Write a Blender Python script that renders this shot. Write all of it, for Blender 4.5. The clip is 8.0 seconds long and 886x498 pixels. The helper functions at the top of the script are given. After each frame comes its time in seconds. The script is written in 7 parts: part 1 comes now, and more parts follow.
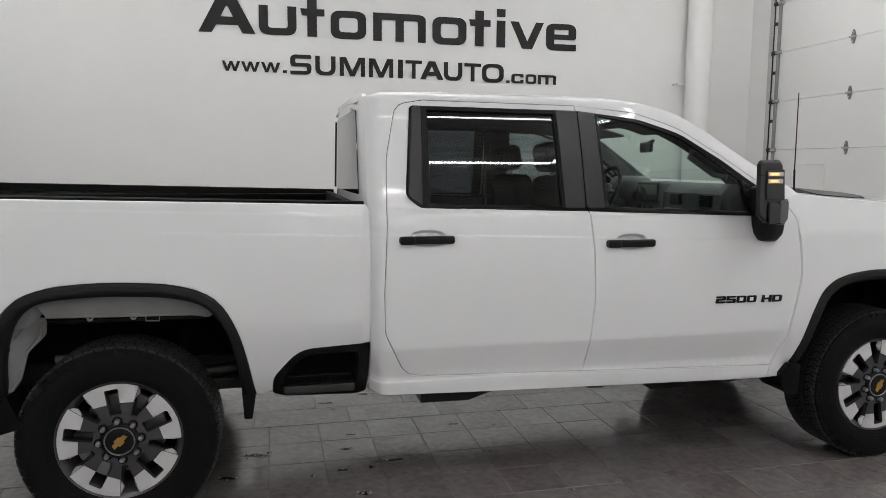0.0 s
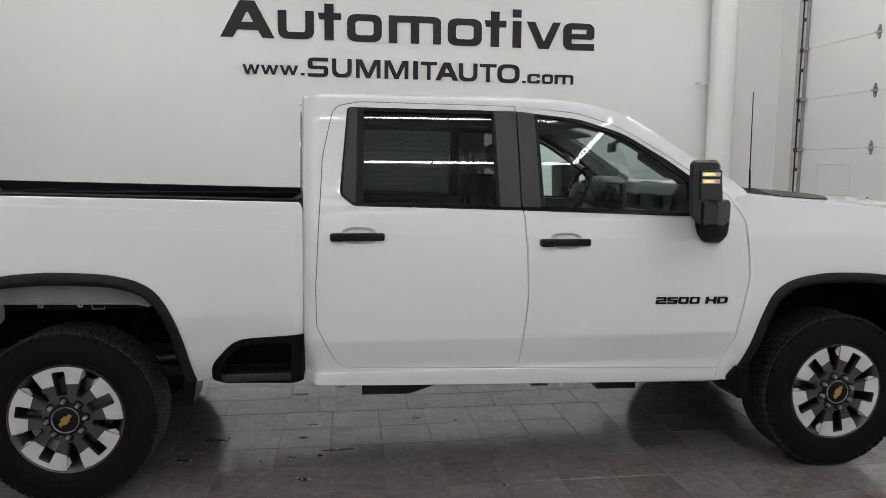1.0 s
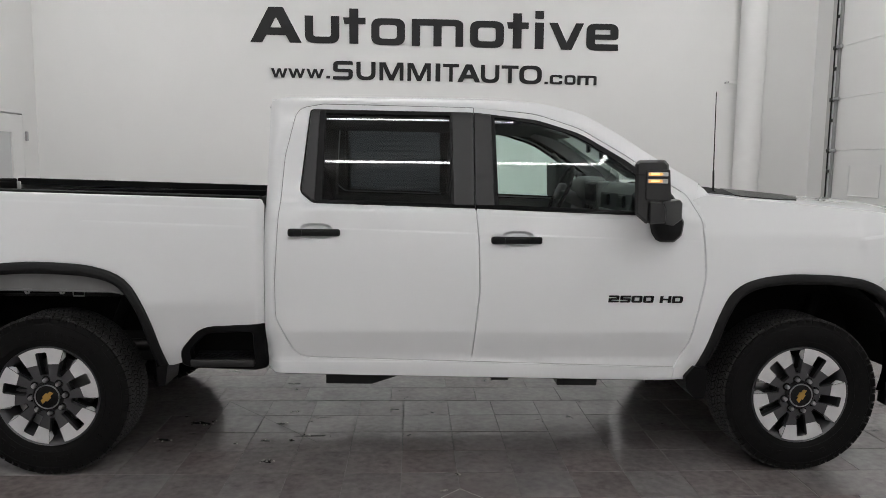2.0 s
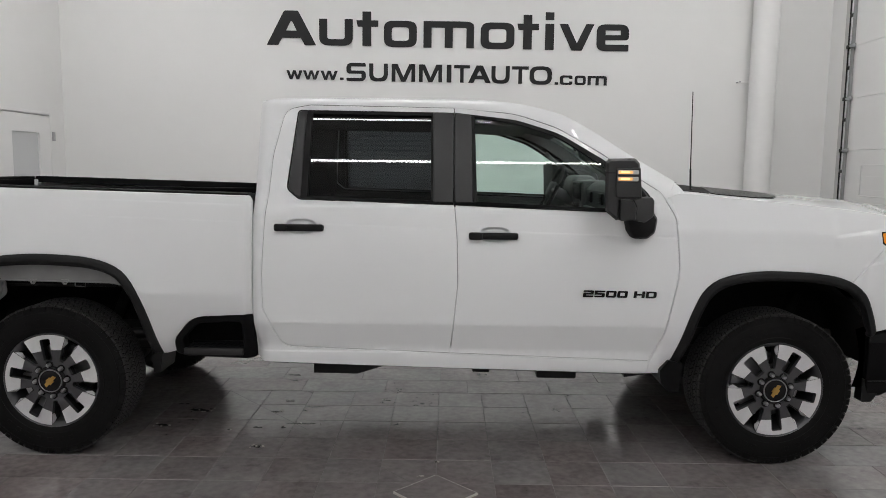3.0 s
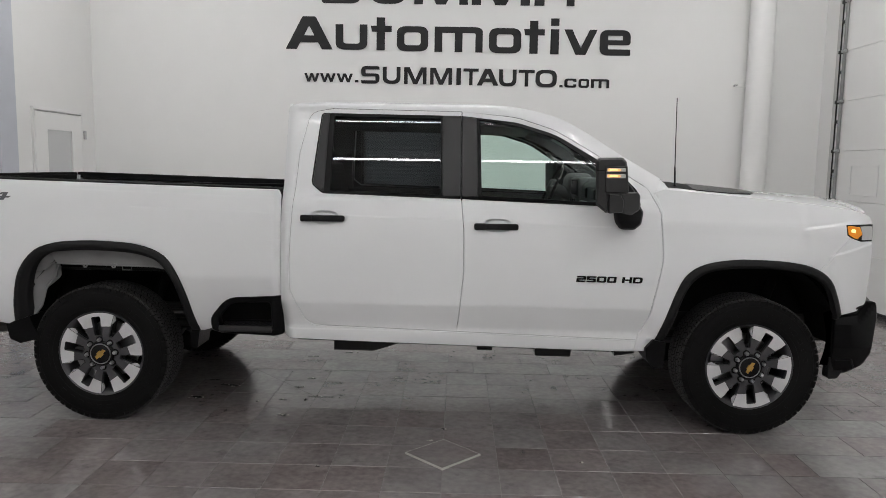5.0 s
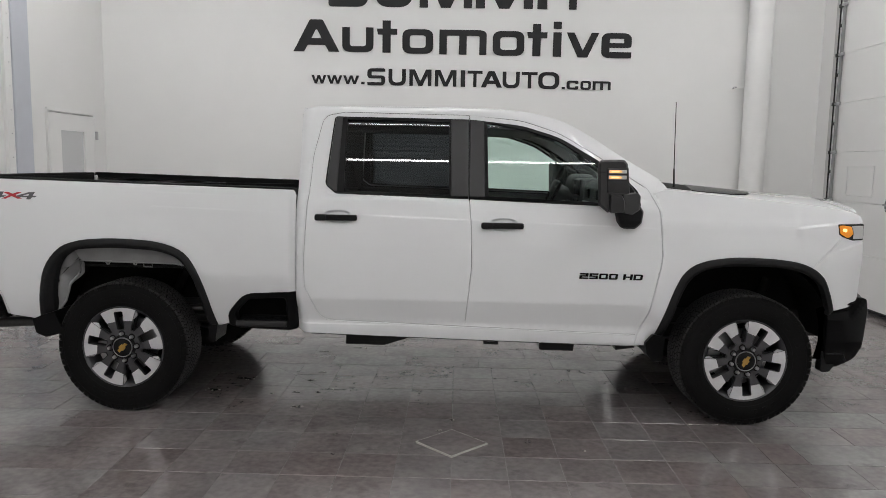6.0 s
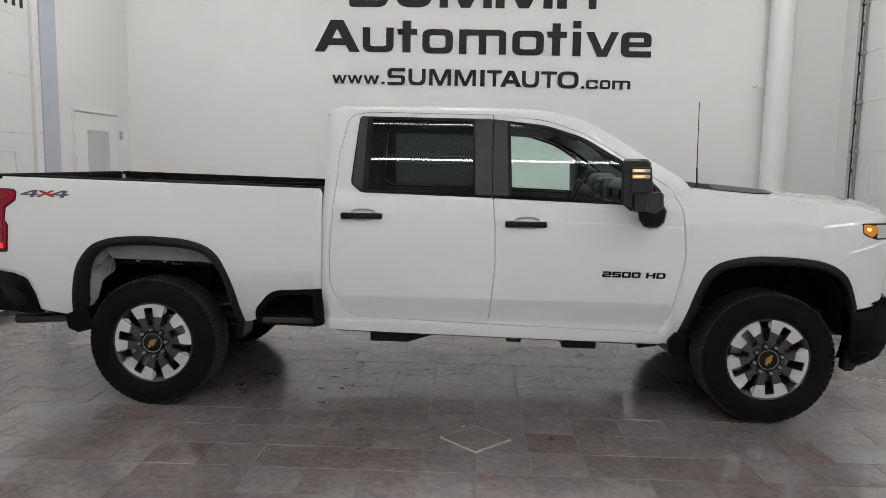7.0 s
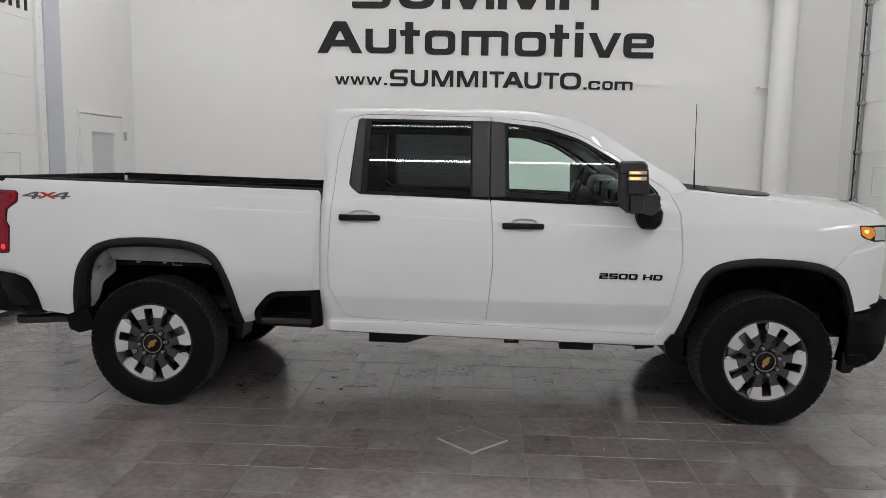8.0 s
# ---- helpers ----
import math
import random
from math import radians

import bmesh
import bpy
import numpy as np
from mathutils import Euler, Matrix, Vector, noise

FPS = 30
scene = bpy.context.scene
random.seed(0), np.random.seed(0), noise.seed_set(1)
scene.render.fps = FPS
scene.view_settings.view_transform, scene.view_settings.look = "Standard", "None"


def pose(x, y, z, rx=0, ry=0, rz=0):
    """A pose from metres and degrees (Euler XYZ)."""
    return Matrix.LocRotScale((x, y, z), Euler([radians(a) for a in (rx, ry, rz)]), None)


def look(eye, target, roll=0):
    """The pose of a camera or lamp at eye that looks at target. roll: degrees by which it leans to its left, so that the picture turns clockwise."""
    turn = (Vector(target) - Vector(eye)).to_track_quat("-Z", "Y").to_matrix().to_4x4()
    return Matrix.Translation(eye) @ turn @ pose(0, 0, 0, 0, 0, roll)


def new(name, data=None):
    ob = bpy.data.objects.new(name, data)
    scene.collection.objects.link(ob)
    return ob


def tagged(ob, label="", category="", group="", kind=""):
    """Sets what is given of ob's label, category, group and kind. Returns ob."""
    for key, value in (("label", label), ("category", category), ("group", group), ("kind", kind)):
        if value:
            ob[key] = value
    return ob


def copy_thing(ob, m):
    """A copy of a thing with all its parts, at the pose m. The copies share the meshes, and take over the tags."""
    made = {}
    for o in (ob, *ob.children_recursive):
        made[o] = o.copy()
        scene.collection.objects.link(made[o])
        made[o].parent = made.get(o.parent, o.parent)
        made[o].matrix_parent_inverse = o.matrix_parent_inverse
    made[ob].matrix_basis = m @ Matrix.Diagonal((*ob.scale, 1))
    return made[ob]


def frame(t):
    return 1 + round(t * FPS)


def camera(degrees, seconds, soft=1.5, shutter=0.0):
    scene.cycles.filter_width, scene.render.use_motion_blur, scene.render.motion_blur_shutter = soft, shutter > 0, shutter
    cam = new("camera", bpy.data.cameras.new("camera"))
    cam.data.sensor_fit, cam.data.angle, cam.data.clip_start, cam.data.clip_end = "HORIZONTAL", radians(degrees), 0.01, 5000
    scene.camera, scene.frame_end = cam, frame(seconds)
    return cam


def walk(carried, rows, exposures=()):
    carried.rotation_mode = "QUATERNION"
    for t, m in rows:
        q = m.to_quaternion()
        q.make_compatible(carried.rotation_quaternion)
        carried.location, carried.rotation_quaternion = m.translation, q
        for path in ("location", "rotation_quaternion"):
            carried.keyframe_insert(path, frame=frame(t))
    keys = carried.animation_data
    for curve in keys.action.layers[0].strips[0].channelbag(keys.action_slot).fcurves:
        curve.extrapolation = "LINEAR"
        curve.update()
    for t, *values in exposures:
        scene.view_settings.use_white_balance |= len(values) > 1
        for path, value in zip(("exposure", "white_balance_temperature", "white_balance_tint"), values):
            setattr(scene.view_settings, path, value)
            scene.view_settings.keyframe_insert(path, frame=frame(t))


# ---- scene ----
cam = camera(62.9, 8.0, soft=0.5)
PATH = [
    (0, (-1.336, -4.322, 1.657), (-0.88, -2.389, 1.429), 0.4),
    (0.5, (-1.015, -4.465, 1.641), (-0.653, -2.512, 1.412), 0.5),
    (1, (-0.687, -4.546, 1.659), (-0.417, -2.578, 1.43), 0.5),
    (1.5, (-0.365, -4.652, 1.657), (-0.199, -2.672, 1.428), 0.6),
    (3, (0.181, -4.894, 1.646), (0.172, -2.907, 1.419), 0.7),
    (3.5, (0.234, -4.997, 1.634), (0.205, -3.01, 1.407), 0.8),
    (4, (0.257, -5.094, 1.641), (0.224, -3.107, 1.412), 0.8),
    (4.5, (0.222, -5.228, 1.633), (0.187, -3.242, 1.404), 0.9),
    (6, (0.15, -5.553, 1.652), (0.112, -3.567, 1.42), 1.0),
    (6.5, (0.101, -5.595, 1.645), (0.049, -3.609, 1.412), 1.0),
    (7, (0.093, -5.61, 1.651), (0.014, -3.625, 1.416), 1.0),
    (7.5, (0.118, -5.609, 1.649), (0.023, -3.625, 1.415), 1.0),
    (8, (0.152, -5.627, 1.664), (0.055, -3.643, 1.429), 1.0),
]
walk(cam, [(t, look(eye, target, roll)) for t, eye, target, roll in PATH])

from mathutils.geometry import delaunay_2d_cdt

# ---- world and lamps ----
world = bpy.data.worlds.new("world")
scene.world = world
world.use_nodes = True
world.node_tree.nodes["Background"].inputs[0].default_value = (0.9, 0.95, 1.0, 1)
world.node_tree.nodes["Background"].inputs[1].default_value = 0.02
scene.view_settings.exposure = -0.31

ROOM_W, ROOM_E, ROOM_N, ROOM_S, ROOM_H = -4.65, 4.90, 4.43, -12.5, 4.9


# ---- materials ----
def material(name, colour, rough=0.5, metal=0.0, grain=0.0, size=20.0, bump=0.0, bump_size=200.0, coat=0.0, random_tint=0.0, rough_var=0.0, specular=0.5, worldwide=False):
    """A principled material: two scales of colour variation, fine bump, varied gloss."""
    m = bpy.data.materials.new(name)
    m.use_nodes = True
    nt = m.node_tree
    b = nt.nodes["Principled BSDF"]
    b.inputs["Base Color"].default_value = (*colour, 1)
    b.inputs["Roughness"].default_value = rough
    b.inputs["Metallic"].default_value = metal
    b.inputs["Specular IOR Level"].default_value = specular
    b.inputs["Coat Weight"].default_value = coat
    b.inputs["Coat Roughness"].default_value = 0.03
    place = nt.nodes.new("ShaderNodeTexCoord").outputs["Object"]
    if worldwide:
        # grain laid out over the whole room, shifted from piece to piece
        who = nt.nodes.new("ShaderNodeObjectInfo")
        jump = nt.nodes.new("ShaderNodeVectorMath")
        jump.operation = "MULTIPLY_ADD"
        jump.inputs[1].default_value = (7.0, 3.0, 5.0)
        nt.links.new(who.outputs["Random"], jump.inputs[0])
        nt.links.new(nt.nodes.new("ShaderNodeNewGeometry").outputs["Position"], jump.inputs[2])
        place = jump.outputs[0]
    if grain or random_tint or rough_var:
        n1 = nt.nodes.new("ShaderNodeTexNoise")
        n1.inputs["Scale"].default_value = size
        n1.inputs["Detail"].default_value = 6
        n2 = nt.nodes.new("ShaderNodeTexNoise")
        n2.inputs["Scale"].default_value = size * 0.12
        n2.inputs["Detail"].default_value = 3
        for n in (n1, n2):
            nt.links.new(place, n.inputs["Vector"])
        add = nt.nodes.new("ShaderNodeMath")
        add.operation = "ADD"
        nt.links.new(n1.outputs["Fac"], add.inputs[0])
        nt.links.new(n2.outputs["Fac"], add.inputs[1])
        last = add.outputs[0]
        if random_tint:
            info = nt.nodes.new("ShaderNodeObjectInfo")
            mul = nt.nodes.new("ShaderNodeMath")
            mul.operation = "MULTIPLY_ADD"
            mul.inputs[1].default_value = random_tint
            nt.links.new(info.outputs["Random"], mul.inputs[0])
            nt.links.new(last, mul.inputs[2])
            last = mul.outputs[0]
        ramp = nt.nodes.new("ShaderNodeMapRange")
        ramp.inputs["From Min"].default_value = 0.55
        ramp.inputs["From Max"].default_value = 1.45 + random_tint
        ramp.inputs["To Min"].default_value = 1 - grain
        ramp.inputs["To Max"].default_value = 1 + grain
        nt.links.new(last, ramp.inputs["Value"])
        mix = nt.nodes.new("ShaderNodeVectorMath")
        mix.operation = "SCALE"
        mix.inputs[0].default_value = colour
        nt.links.new(ramp.outputs[0], mix.inputs["Scale"])
        nt.links.new(mix.outputs[0], b.inputs["Base Color"])
        if rough_var:
            rr = nt.nodes.new("ShaderNodeMapRange")
            rr.inputs["From Min"].default_value = 0.3
            rr.inputs["From Max"].default_value = 0.7
            rr.inputs["To Min"].default_value = max(0.02, rough - rough_var)
            rr.inputs["To Max"].default_value = rough + rough_var
            nt.links.new(n2.outputs["Fac"], rr.inputs["Value"])
            nt.links.new(rr.outputs[0], b.inputs["Roughness"])
    if bump:
        nb = nt.nodes.new("ShaderNodeTexNoise")
        nb.inputs["Scale"].default_value = bump_size
        nb.inputs["Detail"].default_value = 4
        nt.links.new(place, nb.inputs["Vector"])
        bp = nt.nodes.new("ShaderNodeBump")
        bp.inputs["Strength"].default_value = bump
        bp.inputs["Distance"].default_value = 0.003
        nt.links.new(nb.outputs["Fac"], bp.inputs["Height"])
        nt.links.new(bp.outputs[0], b.inputs["Normal"])
    return m


def glass_material(name, tint, gloss=0.05, power=3.2):
    """Tinted clear pane: see-through with a mirror gloss that grows towards grazing views."""
    m = bpy.data.materials.new(name)
    m.use_nodes = True
    nt = m.node_tree
    nt.nodes.remove(nt.nodes["Principled BSDF"])
    out = nt.nodes["Material Output"]
    clear = nt.nodes.new("ShaderNodeBsdfTransparent")
    clear.inputs[0].default_value = (*tint, 1)
    shine = nt.nodes.new("ShaderNodeBsdfGlossy")
    shine.inputs["Roughness"].default_value = 0.0
    lw = nt.nodes.new("ShaderNodeLayerWeight")
    lw.inputs["Blend"].default_value = 0.5
    p = nt.nodes.new("ShaderNodeMath")
    p.operation = "POWER"
    p.inputs[1].default_value = power
    nt.links.new(lw.outputs["Facing"], p.inputs[0])
    ma = nt.nodes.new("ShaderNodeMath")
    ma.operation = "MULTIPLY_ADD"
    ma.inputs[1].default_value = 0.9
    ma.inputs[2].default_value = gloss
    ma.use_clamp = True
    nt.links.new(p.outputs[0], ma.inputs[0])
    mix = nt.nodes.new("ShaderNodeMixShader")
    nt.links.new(ma.outputs[0], mix.inputs[0])
    nt.links.new(clear.outputs[0], mix.inputs[1])
    nt.links.new(shine.outputs[0], mix.inputs[2])
    nt.links.new(mix.outputs[0], out.inputs["Surface"])
    return m


def glow_material(name, colour, strength):
    m = bpy.data.materials.new(name)
    m.use_nodes = True
    b = m.node_tree.nodes["Principled BSDF"]
    b.inputs["Base Color"].default_value = (*colour, 1)
    b.inputs["Emission Color"].default_value = (*colour, 1)
    b.inputs["Emission Strength"].default_value = strength
    return m


WALL = material("wall_paint", (0.78, 0.78, 0.77), 0.55, grain=0.02, size=3, bump=0.12, bump_size=90)
TRACKSTEEL = material("track_steel", (0.27, 0.27, 0.265), 0.42, grain=0.25, size=8, bump=0.05, bump_size=60, specular=0.5)
LITZINC = material("lit_zinc_plate", (0.48, 0.48, 0.465), 0.45, grain=0.2, size=8, bump=0.05, bump_size=60)
DOORWHITE = material("door_white", (0.78, 0.78, 0.77), 0.42, grain=0.02, size=4, bump=0.08, bump_size=160)
CEIL = material("ceiling_white", (0.75, 0.75, 0.74), 0.7, grain=0.03, size=3, bump=0.1)
BLUEGREY = material("steel_column_paint", (0.50, 0.52, 0.57), 0.45, grain=0.05, size=6)
PIPE = material("duct_white", (0.80, 0.80, 0.79), 0.72, grain=0.03, size=8, bump=0.2, bump_size=40)
TILE, PLANK = [material(nm, base, 0.16, grain=0.50, size=24, bump=0.14, bump_size=60, random_tint=0.25, rough_var=0.06, worldwide=True, specular=1.0)
               for nm, base in (("slate_tile", (0.200, 0.182, 0.180)), ("slate_plank", (0.226, 0.210, 0.208)))]
# lighter copy of the grout: the light ahead of the truck is in its colour
LITGROUT = material("lit_grout", (0.168, 0.158, 0.152), 0.85, grain=0.35, size=6, specular=0.15)
DARKJOINT = material("dirty_joint", (0.055, 0.052, 0.05), 0.8, grain=0.3, size=20, specular=0.15)
GROUT = material("grout", (0.115, 0.11, 0.106), 0.9, grain=0.3, size=8, specular=0.1)


def tint_pieces(m, warm, cool):
    """Lets the base colour of each piece lean to a warm or a cool grey, with blotches inside it."""
    nt = m.node_tree
    b = nt.nodes["Principled BSDF"]
    grain = b.inputs["Base Color"].links[0].from_socket
    who = nt.nodes.new("ShaderNodeObjectInfo")
    isl = nt.nodes.new("ShaderNodeNewGeometry")
    blot = nt.nodes.new("ShaderNodeTexNoise")
    blot.inputs["Scale"].default_value = 2.3
    blot.inputs["Detail"].default_value = 5
    nt.links.new(isl.outputs["Position"], blot.inputs["Vector"])
    s1 = nt.nodes.new("ShaderNodeMath")
    s1.operation = "ADD"
    nt.links.new(who.outputs["Random"], s1.inputs[0])
    nt.links.new(isl.outputs["Random Per Island"], s1.inputs[1])
    s2 = nt.nodes.new("ShaderNodeMath")
    s2.operation = "MULTIPLY_ADD"
    s2.inputs[1].default_value = 2.2
    nt.links.new(blot.outputs["Fac"], s2.inputs[0])
    nt.links.new(s1.outputs[0], s2.inputs[2])
    fr = nt.nodes.new("ShaderNodeMapRange")
    fr.inputs["From Min"].default_value = 1.2
    fr.inputs["From Max"].default_value = 2.9
    nt.links.new(s2.outputs[0], fr.inputs["Value"])
    mx = nt.nodes.new("ShaderNodeMix")
    mx.data_type = "VECTOR"
    mx.inputs["A"].default_value = warm
    mx.inputs["B"].default_value = cool
    nt.links.new(fr.outputs[0], mx.inputs["Factor"])
    mul = nt.nodes.new("ShaderNodeVectorMath")
    mul.operation = "MULTIPLY"
    nt.links.new(grain, mul.inputs[0])
    nt.links.new(mx.outputs["Result"], mul.inputs[1])
    # pale scuffs
    sc = nt.nodes.new("ShaderNodeTexNoise")
    sc.inputs["Scale"].default_value = 9.0
    sc.inputs["Detail"].default_value = 9
    sc.inputs["Roughness"].default_value = 0.72
    nt.links.new(isl.outputs["Position"], sc.inputs["Vector"])
    cut = nt.nodes.new("ShaderNodeMapRange")
    cut.inputs["From Min"].default_value = 0.60
    cut.inputs["From Max"].default_value = 0.74
    cut.inputs["To Max"].default_value = 0.35
    nt.links.new(sc.outputs["Fac"], cut.inputs["Value"])
    pale = nt.nodes.new("ShaderNodeMix")
    pale.data_type = "VECTOR"
    pale.inputs["B"].default_value = (0.30, 0.27, 0.25)
    nt.links.new(cut.outputs[0], pale.inputs["Factor"])
    nt.links.new(mul.outputs[0], pale.inputs["A"])
    # dark smudges
    sm = nt.nodes.new("ShaderNodeTexNoise")
    sm.inputs["Scale"].default_value = 5.0
    sm.inputs["Detail"].default_value = 10
    sm.inputs["Roughness"].default_value = 0.68
    nt.links.new(isl.outputs["Position"], sm.inputs["Vector"])
    cut2 = nt.nodes.new("ShaderNodeMapRange")
    cut2.inputs["From Min"].default_value = 0.42
    cut2.inputs["From Max"].default_value = 0.28
    cut2.inputs["To Max"].default_value = 0.6
    nt.links.new(sm.outputs["Fac"], cut2.inputs["Value"])
    dark = nt.nodes.new("ShaderNodeMix")
    dark.data_type = "VECTOR"
    dark.inputs["B"].default_value = (0.05, 0.046, 0.044)
    nt.links.new(cut2.outputs[0], dark.inputs["Factor"])
    nt.links.new(pale.outputs["Result"], dark.inputs["A"])
    nt.links.new(dark.outputs["Result"], b.inputs["Base Color"])


for slate in (TILE, PLANK):
    slate.node_tree.nodes["Principled BSDF"].inputs["IOR"].default_value = 1.78
    tint_pieces(slate, (1.05, 0.955, 0.94), (0.95, 0.98, 0.985))
PALE = material("pale_tile_edge", (0.40, 0.385, 0.35), 0.4, grain=0.1, size=30)
PAINT = material("white_car_paint", (0.795, 0.805, 0.813), 0.6, coat=1.0, grain=0.012, size=2, specular=0.0)
BLACKTRIM = material("black_textured_plastic", (0.0048, 0.0048, 0.0052), 0.44, grain=0.15, size=40, bump=0.25, bump_size=600, specular=0.27)
TRIMBLACK = material("moulded_black_trim", (0.0040, 0.0040, 0.0043), 0.32, grain=0.12, size=40, bump=0.12, bump_size=600, specular=0.14)
ARCHTRIM = material("arch_plastic", (0.0095, 0.0095, 0.0100), 0.5, grain=0.18, size=35, bump=0.25, bump_size=600, specular=0.25)
BEDPLASTIC = material("bed_plastic", (0.0030, 0.0030, 0.0032), 0.6, grain=0.2, size=30, bump=0.2, bump_size=400, specular=0.10)
BUMPER = material("bumper_black", (0.0030, 0.0030, 0.0033), 0.16, grain=0.1, size=30, specular=0.16)
SATIN = material("satin_black_trim", (0.006, 0.006, 0.0065), 0.34, grain=0.08, size=25, specular=0.25)
APPLIQUE = material("pillar_applique", (0.0105, 0.0105, 0.011), 0.33, grain=0.12, size=60, bump=0.15, bump_size=300, specular=0.4)
GLOSSBLACK = material("gloss_black", (0.006, 0.006, 0.0065), 0.12, grain=0.1, size=30, specular=0.35)
RUBBER = material("tyre_rubber", (0.0042, 0.0040, 0.0040), 0.66, grain=0.25, size=30, bump=0.3, bump_size=250, specular=0.15)
# paler copy of the tyre rubber: light on the tread is in its colour
LITTREAD = material("lit_tread_rubber", (0.026, 0.0255, 0.025), 0.5, grain=0.4, size=50, bump=0.2, bump_size=300, specular=0.35)
MIRRORCAP = material("mirror_cap_plastic", (0.022, 0.022, 0.0225), 0.42, grain=0.12, size=50, bump=0.15, bump_size=500, specular=0.45)
MACHINED = material("machined_aluminium", (0.74, 0.74, 0.75), 0.36, metal=0.45, grain=0.05, size=60)
GUNMETAL = material("gunmetal_paint", (0.085, 0.085, 0.09), 0.34, metal=0.55, grain=0.06, size=60)
STEEL = material("steel", (0.45, 0.45, 0.46), 0.38, metal=0.9, grain=0.15, size=40)
CHROME = material("chrome", (0.75, 0.75, 0.76), 0.12, metal=1.0)
DULLSTEEL = material("dull_exhaust_steel", (0.07, 0.068, 0.066), 0.35, metal=0.8, grain=0.2, size=30)
DARKSTEEL = material("dark_steel", (0.025, 0.024, 0.023), 0.6, metal=0.3, grain=0.3, size=15, bump=0.2, bump_size=80)
GALV = material("galvanised_steel", (0.20, 0.205, 0.205), 0.42, metal=0.5, grain=0.2, size=40)
LINER = material("wheel_well_liner", (0.007, 0.007, 0.007), 0.85, grain=0.2, size=20, specular=0.15)
PRIMER = material("bare_inner_sheet", (0.26, 0.26, 0.262), 0.38, grain=0.22, size=9, bump=0.1, bump_size=40)
GOLD = material("gold_emblem", (0.55, 0.34, 0.09), 0.3, metal=0.7)
SIGN = material("sign_charcoal", (0.0095, 0.0092, 0.0102), 0.45, grain=0.05, size=30, specular=0.3)
REDLENS = material("red_lens", (0.26, 0.002, 0.018), 0.22, coat=0.3, specular=0.2)
REDDOT = glow_material("lit_red_lens", (0.9, 0.03, 0.05), 0.9)
AMBER = glow_material("amber_lens", (0.78, 0.27, 0.012), 0.20)
AMBERLIT = glow_material("lit_amber", (1.0, 0.70, 0.25), 1.7)
AMBERSOFT = glow_material("soft_amber", (1.0, 0.50, 0.17), 0.5)
CLEARLENS = material("clear_lens", (0.55, 0.55, 0.55), 0.1, coat=1.0)
REDPAINT = material("red_decal", (0.42, 0.02, 0.03), 0.4)
GREYPAINT = material("grey_decal", (0.09, 0.09, 0.095), 0.4)
CABIN = material("cabin_black", (0.125, 0.128, 0.130), 0.6, grain=0.15, size=30, bump=0.15, bump_size=300)
CLOTH = material("seat_cloth", (0.012, 0.0118, 0.0118), 0.9, grain=0.25, size=60, bump=0.3, bump_size=500)
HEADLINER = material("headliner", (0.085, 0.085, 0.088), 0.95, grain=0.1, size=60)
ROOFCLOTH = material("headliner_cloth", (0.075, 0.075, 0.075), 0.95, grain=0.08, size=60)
SCREEN = material("dark_screen", (0.01, 0.012, 0.015), 0.08)
GLASS = glass_material("clear_glass", (0.84, 0.965, 0.915), 0.05)
SCREENGLASS = glass_material("windscreen_glass", (0.945, 0.995, 0.97), 0.02, 5.0)
TINTED = glass_material("tinted_glass", (0.182, 0.202, 0.214), 0.054)
LITE = material("obscured_door_glass", (0.60, 0.61, 0.615), 0.2)
LED = glow_material("led_diffuser", (1.0, 0.99, 0.99), 36.0)
MUD = material("dried_dirt", (0.030, 0.027, 0.025), 0.16, grain=0.4, size=60)
CRUMB = material("pale_crumbs", (0.30, 0.28, 0.25), 0.7, grain=0.2, size=90)
HOUSING = material("lamp_housing", (0.7, 0.7, 0.7), 0.5)


# ---- mesh helpers ----
def mesh_from(name, verts, faces, mat, smooth=False):
    me = bpy.data.meshes.new(name)
    me.from_pydata([tuple(v) for v in verts], [], [tuple(f) for f in faces])
    me.materials.append(mat)
    if smooth:
        me.shade_smooth()
    me.update()
    return me


def thing(name, label, category, group="", kind=""):
    return tagged(new(name), label, category, group, kind)


def part(name, data, parent, label=""):
    """Links mesh data as one mesh object under a thing or part."""
    ob = new(name, data)
    ob.parent = parent
    return tagged(ob, label)


def box_mesh(name, lo, hi, mat, bevel=0.0, segments=2, smooth=True):
    bm = bmesh.new()
    bmesh.ops.create_cube(bm, size=1)
    for v in bm.verts:
        v.co = [lo[i] + (v.co[i] + 0.5) * (hi[i] - lo[i]) for i in range(3)]
    if bevel:
        bmesh.ops.bevel(bm, geom=bm.edges[:], offset=bevel, segments=segments, profile=0.5, affect="EDGES")
    return finish(name, bm, mat, smooth and bevel > 0, 60 if bevel > 0.012 else 15)


def finish(name, bm, mat, smooth=False, angle=35):
    bmesh.ops.recalc_face_normals(bm, faces=bm.faces[:])
    me = bpy.data.meshes.new(name)
    bm.to_mesh(me)
    bm.free()
    me.materials.append(mat)
    if smooth:
        me.shade_smooth()
        me.set_sharp_from_angle(angle=radians(angle))
    return me


